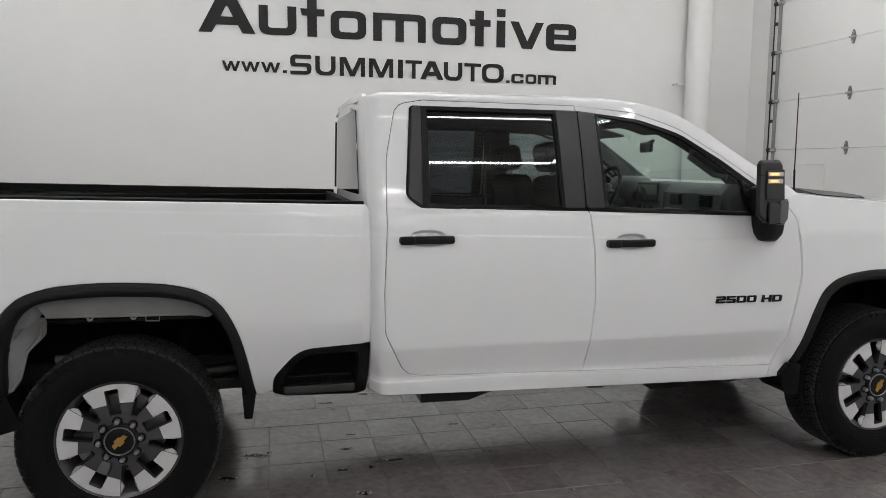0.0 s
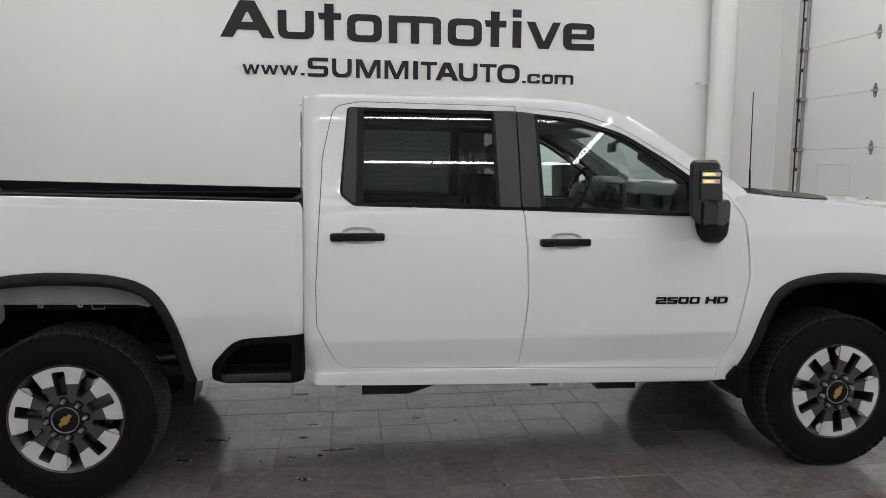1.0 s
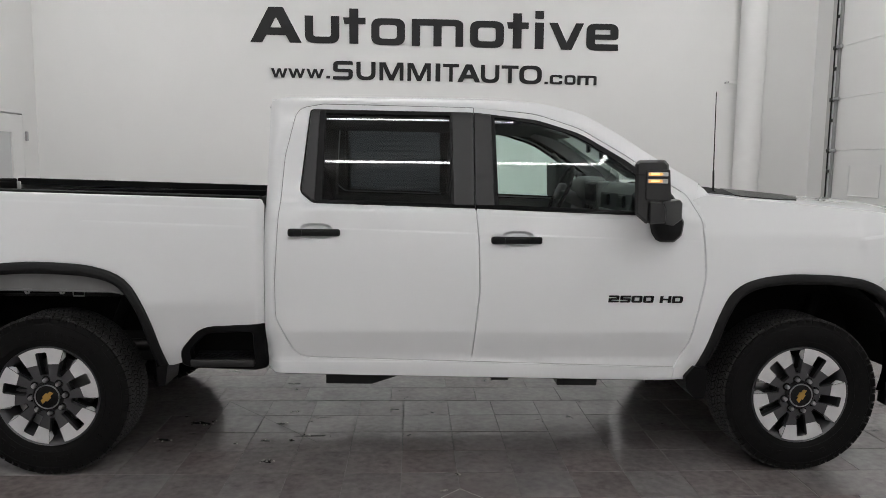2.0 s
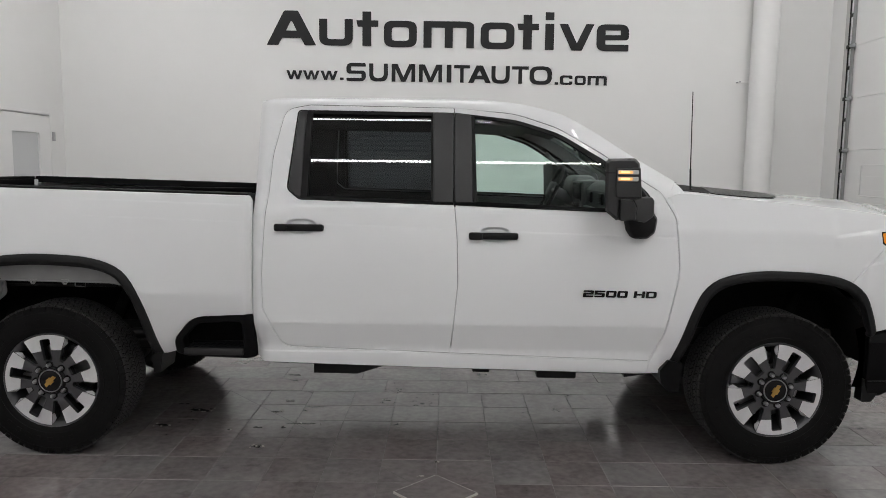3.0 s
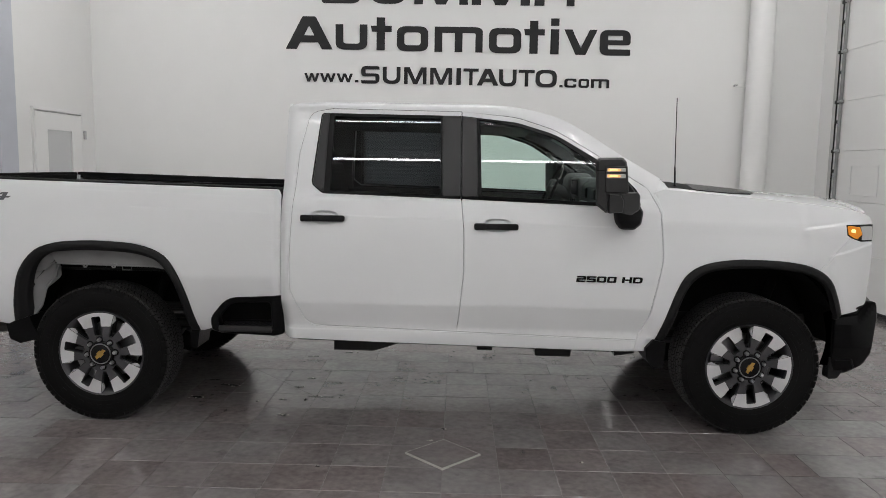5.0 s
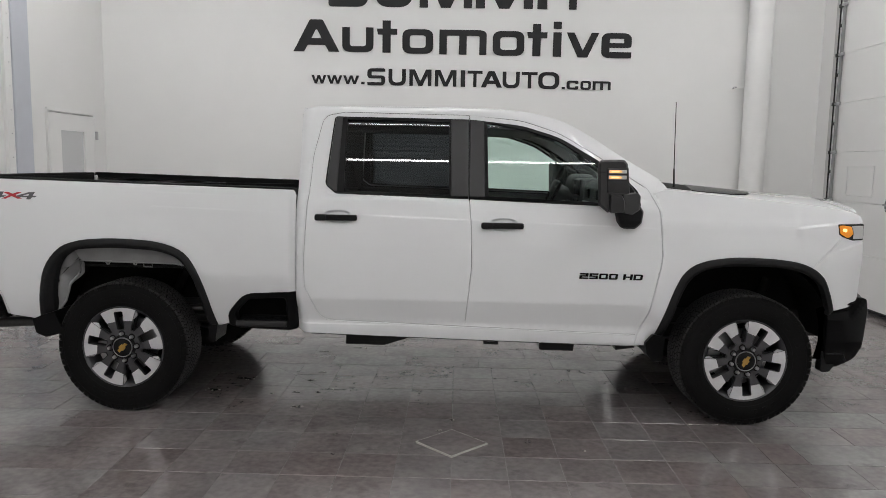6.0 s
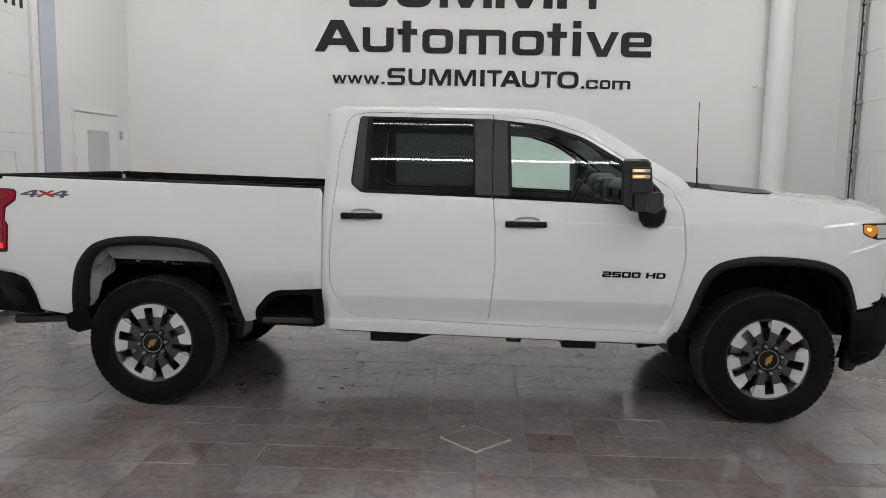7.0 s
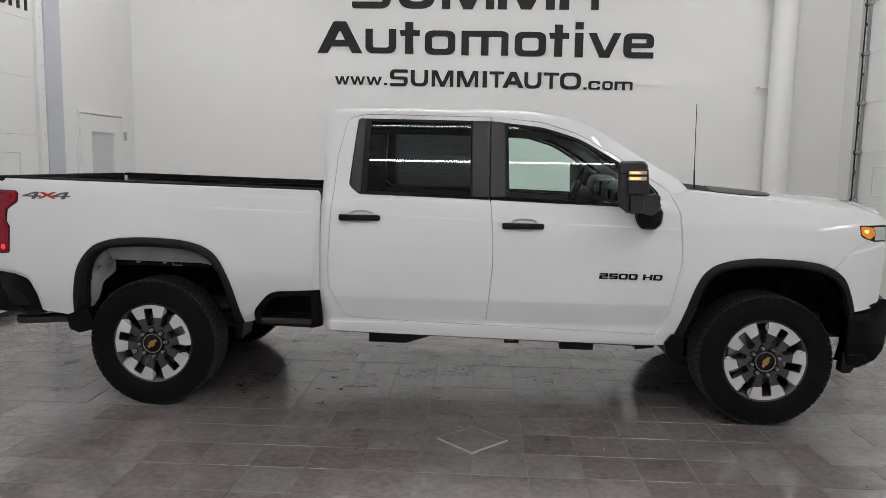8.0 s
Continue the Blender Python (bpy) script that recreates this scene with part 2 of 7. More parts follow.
def tube_mesh(name, points, radius, mat, sides=12):
    """A round bar along a line of points."""
    verts, faces = [], []
    pts = [Vector(p) for p in points]
    for i, p in enumerate(pts):
        d = (pts[min(i + 1, len(pts) - 1)] - pts[max(i - 1, 0)]).normalized()
        a = d.orthogonal().normalized() if abs(d.z) > 0.95 else d.cross(Vector((0, 0, 1))).normalized()
        b = d.cross(a)
        r = radius[i] if isinstance(radius, (list, tuple)) else radius
        for k in range(sides):
            t = 2 * math.pi * k / sides
            verts.append(p + a * r * math.cos(t) + b * r * math.sin(t))
    for i in range(len(pts) - 1):
        for k in range(sides):
            k2 = (k + 1) % sides
            faces.append((i * sides + k, i * sides + k2, (i + 1) * sides + k2, (i + 1) * sides + k))
    faces.append(tuple(range(sides))[::-1])
    faces.append(tuple((len(pts) - 1) * sides + k for k in range(sides)))
    bm = bmesh.new()
    vs = [bm.verts.new(v) for v in verts]
    for f in faces:
        bm.faces.new([vs[i] for i in f])
    return finish(name, bm, mat, True, 50)


def lathe_mesh(name, profile, mat, steps=96, smooth=True, angle=40):
    """Spins (radius, y) pairs about the y axis."""
    n = len(profile)
    verts = [(r * math.cos(2 * math.pi * k / steps), y, r * math.sin(2 * math.pi * k / steps)) for k in range(steps) for r, y in profile]
    faces = [(k * n + i, k * n + i + 1, (k + 1) % steps * n + i + 1, (k + 1) % steps * n + i) for k in range(steps) for i in range(n - 1)]
    bm = bmesh.new()
    vs = [bm.verts.new(v) for v in verts]
    for f in faces:
        bm.faces.new([vs[i] for i in f])
    bmesh.ops.remove_doubles(bm, verts=bm.verts[:], dist=1e-5)
    return finish(name, bm, mat, smooth, angle)


def rounded(corners, step=0.18):
    """A closed outline from corners (x, z[, radius]) with the corners filleted."""
    out, n = [], len(corners)
    for i, c in enumerate(corners):
        p, a, b = Vector(c[:2]), Vector(corners[i - 1][:2]), Vector(corners[(i + 1) % n][:2])
        r = c[2] if len(c) > 2 else 0
        if not r:
            out.append(tuple(p))
            continue
        u, v = (a - p), (b - p)
        lu, lv = u.length, v.length
        u, v = u / lu, v / lv
        half = math.acos(max(-1, min(1, u.dot(v)))) / 2
        cut = min(r / math.tan(half), lu * 0.49, lv * 0.49)
        p0, p1 = p + u * cut, p + v * cut
        m = max(3, int((math.pi - 2 * half) / step) + 1)
        for k in range(m + 1):
            t = k / m
            q = p0 * (1 - t) ** 2 + p * 2 * t * (1 - t) + p1 * t * t
            out.append(tuple(q))
    return out


def inside(poly, pts):
    """Which of the points lie in the outline."""
    x, z = pts[:, 0], pts[:, 1]
    res = np.zeros(len(pts), bool)
    q = np.array(poly)
    for (x0, z0), (x1, z1) in zip(q, np.roll(q, -1, 0)):
        if z0 == z1:
            continue
        hit = ((z0 > z) != (z1 > z)) & (x < (x1 - x0) * (z - z0) / (z1 - z0) + x0)
        res ^= hit
    return res


def densify(poly, step):
    out = []
    for i, a in enumerate(poly):
        b = poly[(i + 1) % len(poly)]
        n = max(1, math.ceil(math.dist(a, b) / step))
        out += [(a[0] + (b[0] - a[0]) * k / n, a[1] + (b[1] - a[1]) * k / n) for k in range(n)]
    return out


def fill(outline, holes=(), step=0.04, fine=()):
    """Triangles over an outline with holes: points, faces and the loops of the edges."""
    loops = [densify(p, step) for p in (outline, *holes)]
    pts, edges, rings = [], [], []
    for lp in loops:
        k = len(pts)
        pts += lp
        rings.append(list(range(k, k + len(lp))))
        edges += [(k + i, k + (i + 1) % len(lp)) for i in range(len(lp))]
    lo, hi = np.min(outline, 0), np.max(outline, 0)
    grid = [np.stack(np.meshgrid(np.arange(lo[0] + step / 2, hi[0], step), np.arange(lo[1] + step / 2, hi[1], step)), -1).reshape(-1, 2)]
    for x0, z0, x1, z1, sx, sz in fine:
        grid.append(np.stack(np.meshgrid(np.arange(x0, x1, sx), np.arange(z0, z1, sz)), -1).reshape(-1, 2))
    grid = np.concatenate(grid)
    keep = inside(outline, grid)
    for h in holes:
        keep &= ~inside(h, grid)
    edge_pts = np.array(pts)
    grid = grid[keep]
    if len(grid):
        near = np.array([np.min(np.hypot(*(edge_pts - g).T)) for g in grid])
        grid = grid[near > min(step * 0.3, 0.006)]
    allp = [Vector(p) for p in pts] + [Vector(g) for g in grid]
    v, _, f, ov, _, _ = delaunay_2d_cdt(allp, edges, [], 0, 1e-6)
    v = np.array([tuple(p) for p in v])
    f = np.array([t for t in f])
    mid = v[f].mean(1)
    ok = inside(outline, mid)
    for h in holes:
        ok &= ~inside(h, mid)
    where = {}
    for i, olds in enumerate(ov):
        for o in olds:
            where[o] = i
    return v, f[ok], [[where[i] for i in r] for r in rings]


def panel(name, outline, depth, mat, holes=(), thick=0.02, lip=0.003, step=0.04, fine=(), side=-1):
    """A pressed panel over an outline in the x-z plane: depth(x, z) is its half-width from the middle plane; edges roll inwards."""
    v, f, rings = fill(outline, holes, step, fine)
    w = depth(v[:, 0], v[:, 1])
    verts = [(x, side * y, z) for (x, z), y in zip(v, w)]
    faces = [tuple(t) for t in f]
    for ri, ring in enumerate(rings):
        pts = v[ring]
        area = np.sum(pts[:, 0] * np.roll(pts[:, 1], -1) - np.roll(pts[:, 0], -1) * pts[:, 1])
        tang = np.roll(pts, -1, 0) - np.roll(pts, 1, 0)
        nrm = np.stack([tang[:, 1], -tang[:, 0]], 1) / (np.hypot(*tang.T)[:, None] + 1e-9)
        if (area < 0) != (ri > 0):
            nrm = -nrm
        n0 = len(verts)
        for off, drop in ((0, 0), (lip, lip), (lip, thick)):
            q = pts + nrm * off
            verts += [(x, side * (y - drop), z) for (x, z), y in zip(q, w[ring])]
        m = len(ring)
        for row in (0, 1):
            for i in range(m):
                j = (i + 1) % m
                faces.append((n0 + row * m + i, n0 + row * m + j, n0 + (row + 1) * m + j, n0 + (row + 1) * m + i))
    me = mesh_from(name, verts, faces, mat, True)
    bm = bmesh.new()
    bm.from_mesh(me)
    bmesh.ops.recalc_face_normals(bm, faces=bm.faces[:])
    cen = [fc for fc in bm.faces[:len(f)]]
    if cen and sum(fc.normal.y for fc in cen) * side < 0:
        bmesh.ops.reverse_faces(bm, faces=bm.faces[:])
    bm.to_mesh(me)
    bm.free()
    me.shade_smooth()
    # true surface normals on the outer skin; the rolled edges keep their own
    h = 0.0015
    wx = (depth(v[:, 0] + h, v[:, 1]) - depth(v[:, 0] - h, v[:, 1])) / (2 * h)
    wz = (depth(v[:, 0], v[:, 1] + h) - depth(v[:, 0], v[:, 1] - h)) / (2 * h)
    nv = np.stack([-wx, np.full(len(v), float(side)), -wz], 1)
    nv /= np.linalg.norm(nv, axis=1)[:, None]
    me.normals_split_custom_set_from_vertices(np.concatenate([nv, np.zeros((len(me.vertices) - len(v), 3))]))
    return me


def slab(name, outline, y0, y1, mat, holes=(), step=0.5):
    """A flat plate over an outline in the x-z plane, from y0 (front) to y1."""
    v, f, rings = fill(outline, holes, step)
    n = len(v)
    verts = [(x, y0, z) for x, z in v] + [(x, y1, z) for x, z in v]
    faces = [tuple(t) for t in f] + [tuple(int(i) + n for i in t[::-1]) for t in f]
    for ring in rings:
        for i, a in enumerate(ring):
            b = ring[(i + 1) % len(ring)]
            faces.append((a, b, b + n, a + n))
    bm = bmesh.new()
    vs = [bm.verts.new(p) for p in verts]
    for fc in faces:
        bm.faces.new([vs[int(i)] for i in fc])
    return finish(name, bm, mat)


def spline(knots):
    """A smooth function through (t, value) knots."""
    t, p = np.array(knots, float).T
    d = np.diff(p) / np.diff(t)
    m = np.zeros(len(t))
    m[0], m[-1] = d[0], d[-1]
    for i in range(1, len(t) - 1):
        m[i] = 0 if d[i - 1] * d[i] <= 0 else 2 / (1 / d[i - 1] + 1 / d[i])

    def value(x):
        x = np.clip(np.asarray(x, float), t[0], t[-1])
        i = np.clip(np.searchsorted(t, x, side="right") - 1, 0, len(t) - 2)
        h = t[i + 1] - t[i]
        s = (x - t[i]) / h
        return p[i] * (1 + 2 * s) * (1 - s) ** 2 + m[i] * h * s * (1 - s) ** 2 + p[i + 1] * s * s * (3 - 2 * s) + m[i + 1] * h * s * s * (s - 1)
    return value


# ---- the room ----
def wall(name, lo, hi, label):
    return tagged(new(name, box_mesh(name, lo, hi, WALL)), label, "wall", kind="structure")


T = 0.25
wall("wall_north", (ROOM_W - T, ROOM_N, 0), (ROOM_E + T, ROOM_N + T, ROOM_H), "plain white painted wall with dark lettering")
wall("wall_south", (ROOM_W - T, ROOM_S - T, 0), (ROOM_E + T, ROOM_S, ROOM_H), "plain white painted wall behind a ribbed door")


def pierced_wall(name, x0, x1, openings, label):
    """A side wall along y with openings (y0, y1, top) through it."""
    pts = [(ROOM_S, 0)]
    for y0, y1, top in openings:
        pts += [(y0, 0), (y0, top), (y1, top), (y1, 0)]
    pts += [(ROOM_N, 0), (ROOM_N, ROOM_H), (ROOM_S, ROOM_H)]
    me = slab(name, pts, x0, x1, WALL)
    for v in me.vertices:
        v.co = (v.co.y, v.co.x, v.co.z)
    me.flip_normals()
    return tagged(new(name, me), label, "wall", kind="structure")


GATE_E = (-1.2, 3.80, 3.72)
GATE_W = (-2.6, 2.12, 3.72)
DOOR_W = (2.99, 4.05, 2.20)
pierced_wall("wall_east", ROOM_E + 0.06, ROOM_E + T, [GATE_E], "white painted side wall round an overhead door")
pierced_wall("wall_west", ROOM_W - 0.06, ROOM_W - T, [GATE_W, DOOR_W], "white painted side wall with overhead door and small door")


def ribbed_ceiling():
    """A ribbed metal deck: flat pans and raised flutes that run along x."""
    prof, y = [], ROOM_S - T
    while y < ROOM_N + T:
        prof += [(y, 0.0), (y + 0.11, 0.0), (y + 0.135, 0.06), (y + 0.175, 0.06)]
        y += 0.20
    vs = [(x, yy, ROOM_H + dz) for x in (ROOM_W - T, ROOM_E + T) for yy, dz in prof]
    n = len(prof)
    fs = [(i, i + 1, n + i + 1, n + i) for i in range(n - 1)]
    m = len(vs)
    vs += [(x, yy, ROOM_H + 0.25) for yy in (prof[0][0], prof[-1][0]) for x in (ROOM_W - T, ROOM_E + T)]
    fs.append((m, m + 1, m + 3, m + 2))
    return mesh_from("ceiling", vs, fs, CEIL)


tagged(new("ceiling", ribbed_ceiling()), "pale grey ribbed metal deck ceiling", "ceiling", kind="structure")
tagged(new("floor", box_mesh("floor", (ROOM_W - T, ROOM_S - T, -0.2), (ROOM_E + T, ROOM_N + T, -0.004), GROUT)),
       "dark grey slate tile floor with thin joints", "floor", kind="structure")


# ---- overhead sectional doors ----
def sectional_door(name, x, face, y0, y1, z1, label, rib=False):
    """An overhead door of stacked sections in a side wall; face is the way its inner side looks (+1 or -1 in x)."""
    door = tagged(new(name), label, "garage door", kind="structure")
    h, z = 0.605, 0.075
    while z < z1:
        top = min(z + h, z1 + 0.02)
        me = box_mesh("section", (min(x, x - face * 0.045), y0, z + 0.0015), (max(x, x - face * 0.045), y1, top - 0.0015), DOORWHITE, 0.002, 1)
        sec = part("door_section", me, door)
        for k in (1, 2, 3):
            zz = z + h * k / 4
            if zz < top:
                part("groove_rib", box_mesh("rib", (min(x, x + face * 0.0012), y0 + 0.02, zz - 0.002), (max(x, x + face * 0.0012), y1 - 0.02, zz + 0.002), DOORWHITE, 0.0005, 1), sec)
        z += h
    return door


def door_hinge(parent, x, face, y, z):
    """A diamond-shaped pressed hinge over a joint between sections."""
    out = rounded([(y - 0.035, z, 0.008), (y - 0.012, z + 0.075, 0.012), (y + 0.012, z + 0.075, 0.012), (y + 0.035, z, 0.008), (y + 0.012, z - 0.075, 0.012), (y - 0.012, z - 0.075, 0.012)])
    me = slab("hinge", out, x + face * 0.012, x + face * 0.004, GALV)
    for v in me.vertices:
        v.co = (v.co.y, v.co.x, v.co.z)
    hinge = part("hinge", me, parent, "galvanised steel hinge")
    part("hinge_knuckle", tube_mesh("knuckle", [(x + face * 0.018, y - 0.045, z), (x + face * 0.018, y + 0.045, z)], 0.011, STEEL, 10), hinge)
    for s in (-1, 1):
        part("bolt", tube_mesh("bolt", [(x + face * 0.01, y, z + s * 0.05), (x + face * 0.019, y, z + s * 0.05)], 0.008, STEEL, 8), hinge)


def embossed_panel(parent, x, face, y0, y1, z0, z1):
    t = 0.012
    for lo, hi in (((y0, z0), (y1, z0 + t)), ((y0, z1 - t), (y1, z1)), ((y0, z0 + t), (y0 + t, z1 - t)), ((y1 - t, z0 + t), (y1, z1 - t))):
        part("panel_edge", box_mesh("edge", (min(x, x + face * 0.01), lo[0], lo[1]), (max(x, x + face * 0.01), hi[0], hi[1]), DOORWHITE, 0.003, 1), parent)


gate_e = sectional_door("door_1", ROOM_E + 0.02, -1, GATE_E[0], GATE_E[1], GATE_E[2], "white sectional overhead door with hinges and track")
for z in (1.285, 1.89, 2.495, 3.10):
    for y in (2.60, 1.30, 0.0):
        door_hinge(gate_e, ROOM_E + 0.02, -1, y, z)
embossed_panel(gate_e, ROOM_E + 0.02, -1, 2.90, 3.48, 1.36, 1.72)
embossed_panel(gate_e, ROOM_E + 0.02, -1, 1.20, 1.78, 1.36, 1.72)
gate_w = sectional_door("door_2", ROOM_W - 0.02, 1, GATE_W[0], GATE_W[1], GATE_W[2], "white sectional overhead door with dark lettering")
embossed_panel(gate_w, ROOM_W - 0.02, 1, 1.22, 1.80, 1.34, 1.71)
for z in (1.89, 2.495, 3.10):
    door_hinge(gate_w, ROOM_W - 0.02, 1, 0.6, z)


def gate_track(x, face, y, label):
    """A vertical steel track: a channel, an angle against the wall, brackets and rollers."""
    tr = thing("door_track", label, "door track", "overhead door tracks")
    part("channel", box_mesh("channel", (min(x, x + face * 0.028), y - 0.072, 0.02), (max(x, x + face * 0.028), y - 0.066, 4.55), TRACKSTEEL, 0.002, 1), tr)
    part("channel_web", box_mesh("web", (min(x + face * 0.024, x + face * 0.028), y - 0.066, 0.02), (max(x + face * 0.024, x + face * 0.028), y - 0.036, 4.55), TRACKSTEEL, 0.001, 1), tr)
    # one angle in two colours: dark web paints its shadow line, pale flange its lit face
    part("angle", box_mesh("angle", (min(x, x + face * 0.018), y + 0.05, 0.0), (max(x, x + face * 0.018), y + 0.056, 4.55), DARKSTEEL, 0.002, 1), tr)
    part("angle_flange", box_mesh("flange", (min(x + face * 0.013, x + face * 0.018), y + 0.056, 0.0), (max(x + face * 0.013, x + face * 0.018), y + 0.132, 4.55), LITZINC, 0.001, 1), tr)
    # added white strip, set forward so that the gap between the rails stays light
    part("backing_strip", box_mesh("backing_strip", (min(x - face * 0.004, x - face * 0.05), y - 0.035, 0.0), (max(x - face * 0.004, x - face * 0.05), y + 0.125, 4.56), DOORWHITE, 0.002, 1), tr, "white strip added to lighten the gap behind the track")
    for i in range(7):
        z = 0.68 + 0.605 * i
        b = part("bracket", box_mesh("bracket", (min(x + face * 0.004, x + face * 0.034), y - 0.045, z - 0.022), (max(x + face * 0.004, x + face * 0.034), y + 0.06, z + 0.022), DARKSTEEL, 0.004, 1), tr, "dark roller bracket")
        part("roller", tube_mesh("roller", [(x + face * 0.035, y - 0.12, z), (x + face * 0.035, y - 0.04, z)], 0.018, STEEL, 12), b)
        part("roller_hinge", box_mesh("rh", (min(x, x + face * 0.03), y - 0.10, z - 0.024), (max(x, x + face * 0.025), y - 0.06, z + 0.024), TRACKSTEEL, 0.005, 1), b)
        zz = z + 0.36
        part("bracket", box_mesh("bracket", (min(x + face * 0.004, x + face * 0.022), y - 0.035, zz - 0.02), (max(x + face * 0.004, x + face * 0.022), y + 0.048, zz + 0.02), DARKSTEEL, 0.004, 1), tr)
    return tr


gate_track(ROOM_E + 0.012, -1, 3.855, "galvanised steel door track with rollers and brackets")

# white jamb strip and painted column by the west door
jamb = tagged(new("trim", box_mesh("trim", (ROOM_W - 0.06, 2.12, 0), (ROOM_W + 0.02, 2.24, 4.2), DOORWHITE, 0.004)), "white screwed jamb strip beside overhead door", "trim", kind="structure")
for i in range(14):
    part("screw", tube_mesh("screw", [(ROOM_W + 0.02, 2.19, 0.4 + 0.25 * i), (ROOM_W + 0.024, 2.19, 0.4 + 0.25 * i)], 0.006, STEEL, 8), jamb)
tagged(new("column", box_mesh("column", (ROOM_W - 0.06, 2.242, 0), (ROOM_W + 0.035, 2.55, ROOM_H), BLUEGREY, 0.006)), "blue-grey painted steel column", "column", kind="structure")

# small personnel door
d2 = tagged(new("door_3", slab("door_3", [(3.0, 0.01), (4.04, 0.01), (4.04, 2.19), (3.0, 2.19)], 0, 0.045, DOORWHITE, holes=[[(3.25, 0.95), (3.80, 0.95), (3.80, 1.985), (3.25, 1.985)]])),
            "white door with a tall obscured glass light", "door", kind="structure")
for v in d2.data.vertices:
    v.co = (ROOM_W - 0.03 - v.co.y, v.co.x, v.co.z)
d2.data.flip_normals()
part("pane", box_mesh("pane", (ROOM_W - 0.062, 3.25, 0.95), (ROOM_W - 0.05, 3.80, 1.985), LITE), d2, "grey obscured glass pane")
for y0, y1, z0, z1 in ((2.965, 2.995, 0, 2.24), (4.045, 4.075, 0, 2.24), (2.995, 4.045, 2.205, 2.24)):
    part("door_casing", box_mesh("casing", (ROOM_W - 0.07, y0, z0), (ROOM_W - 0.035 + 0.005, y1, z1), DOORWHITE, 0.003), d2)
part("hinge", box_mesh("hinge", (ROOM_W - 0.03, 4.075, 1.895), (ROOM_W - 0.005, 4.115, 2.005), STEEL, 0.004), d2, "dark steel hinge")
part("door_handle", tube_mesh("handle", [(ROOM_W - 0.03, 3.08, 1.02), (ROOM_W + 0.03, 3.08, 1.02), (ROOM_W + 0.03, 3.20, 1.02)], 0.011, STEEL), d2)


# ---- large duct by the wall ----
def duct():
    d = thing("wall_duct", "large white wrapped round duct standing against wall", "duct")
    cx, cy, r = 4.062, 4.25, 0.155
    prof = [(r + 0.0009 * math.sin(i * 1.7) + 0.0007 * math.sin(i * 4.1), i * 0.035) for i in range(141)]
    me = lathe_mesh("duct_body", [(rr, min(y, ROOM_H)) for rr, y in prof], PIPE, 48, True, 60)
    for v in me.vertices:
        v.co = (cx + v.co.x, cy + v.co.z * 0.999, v.co.y)
    me.flip_normals()
    part("duct_body", me, d)
    for z in (0.6, 1.665, 2.735, 3.9):
        me = lathe_mesh("duct_strap", [(r + 0.001, -0.014), (r + 0.007, -0.014), (r + 0.007, 0.014), (r + 0.001, 0.014)], PIPE, 48)
        for v in me.vertices:
            v.co = (cx + v.co.x, cy + v.co.z, z + v.co.y)
        strap = part("strap", me, d)
        if z > 2:
            part("strap_bracket", box_mesh("strap_bracket", (cx - r - 0.11, ROOM_N - 0.10, z - 0.016), (cx - r + 0.03, ROOM_N - 0.075, z + 0.016), PIPE, 0.003), strap)
            part("bolt", tube_mesh("bolt", [(cx - r - 0.095, ROOM_N - 0.115, z), (cx - r - 0.095, ROOM_N, z)], 0.009, STEEL, 8), strap)


duct()


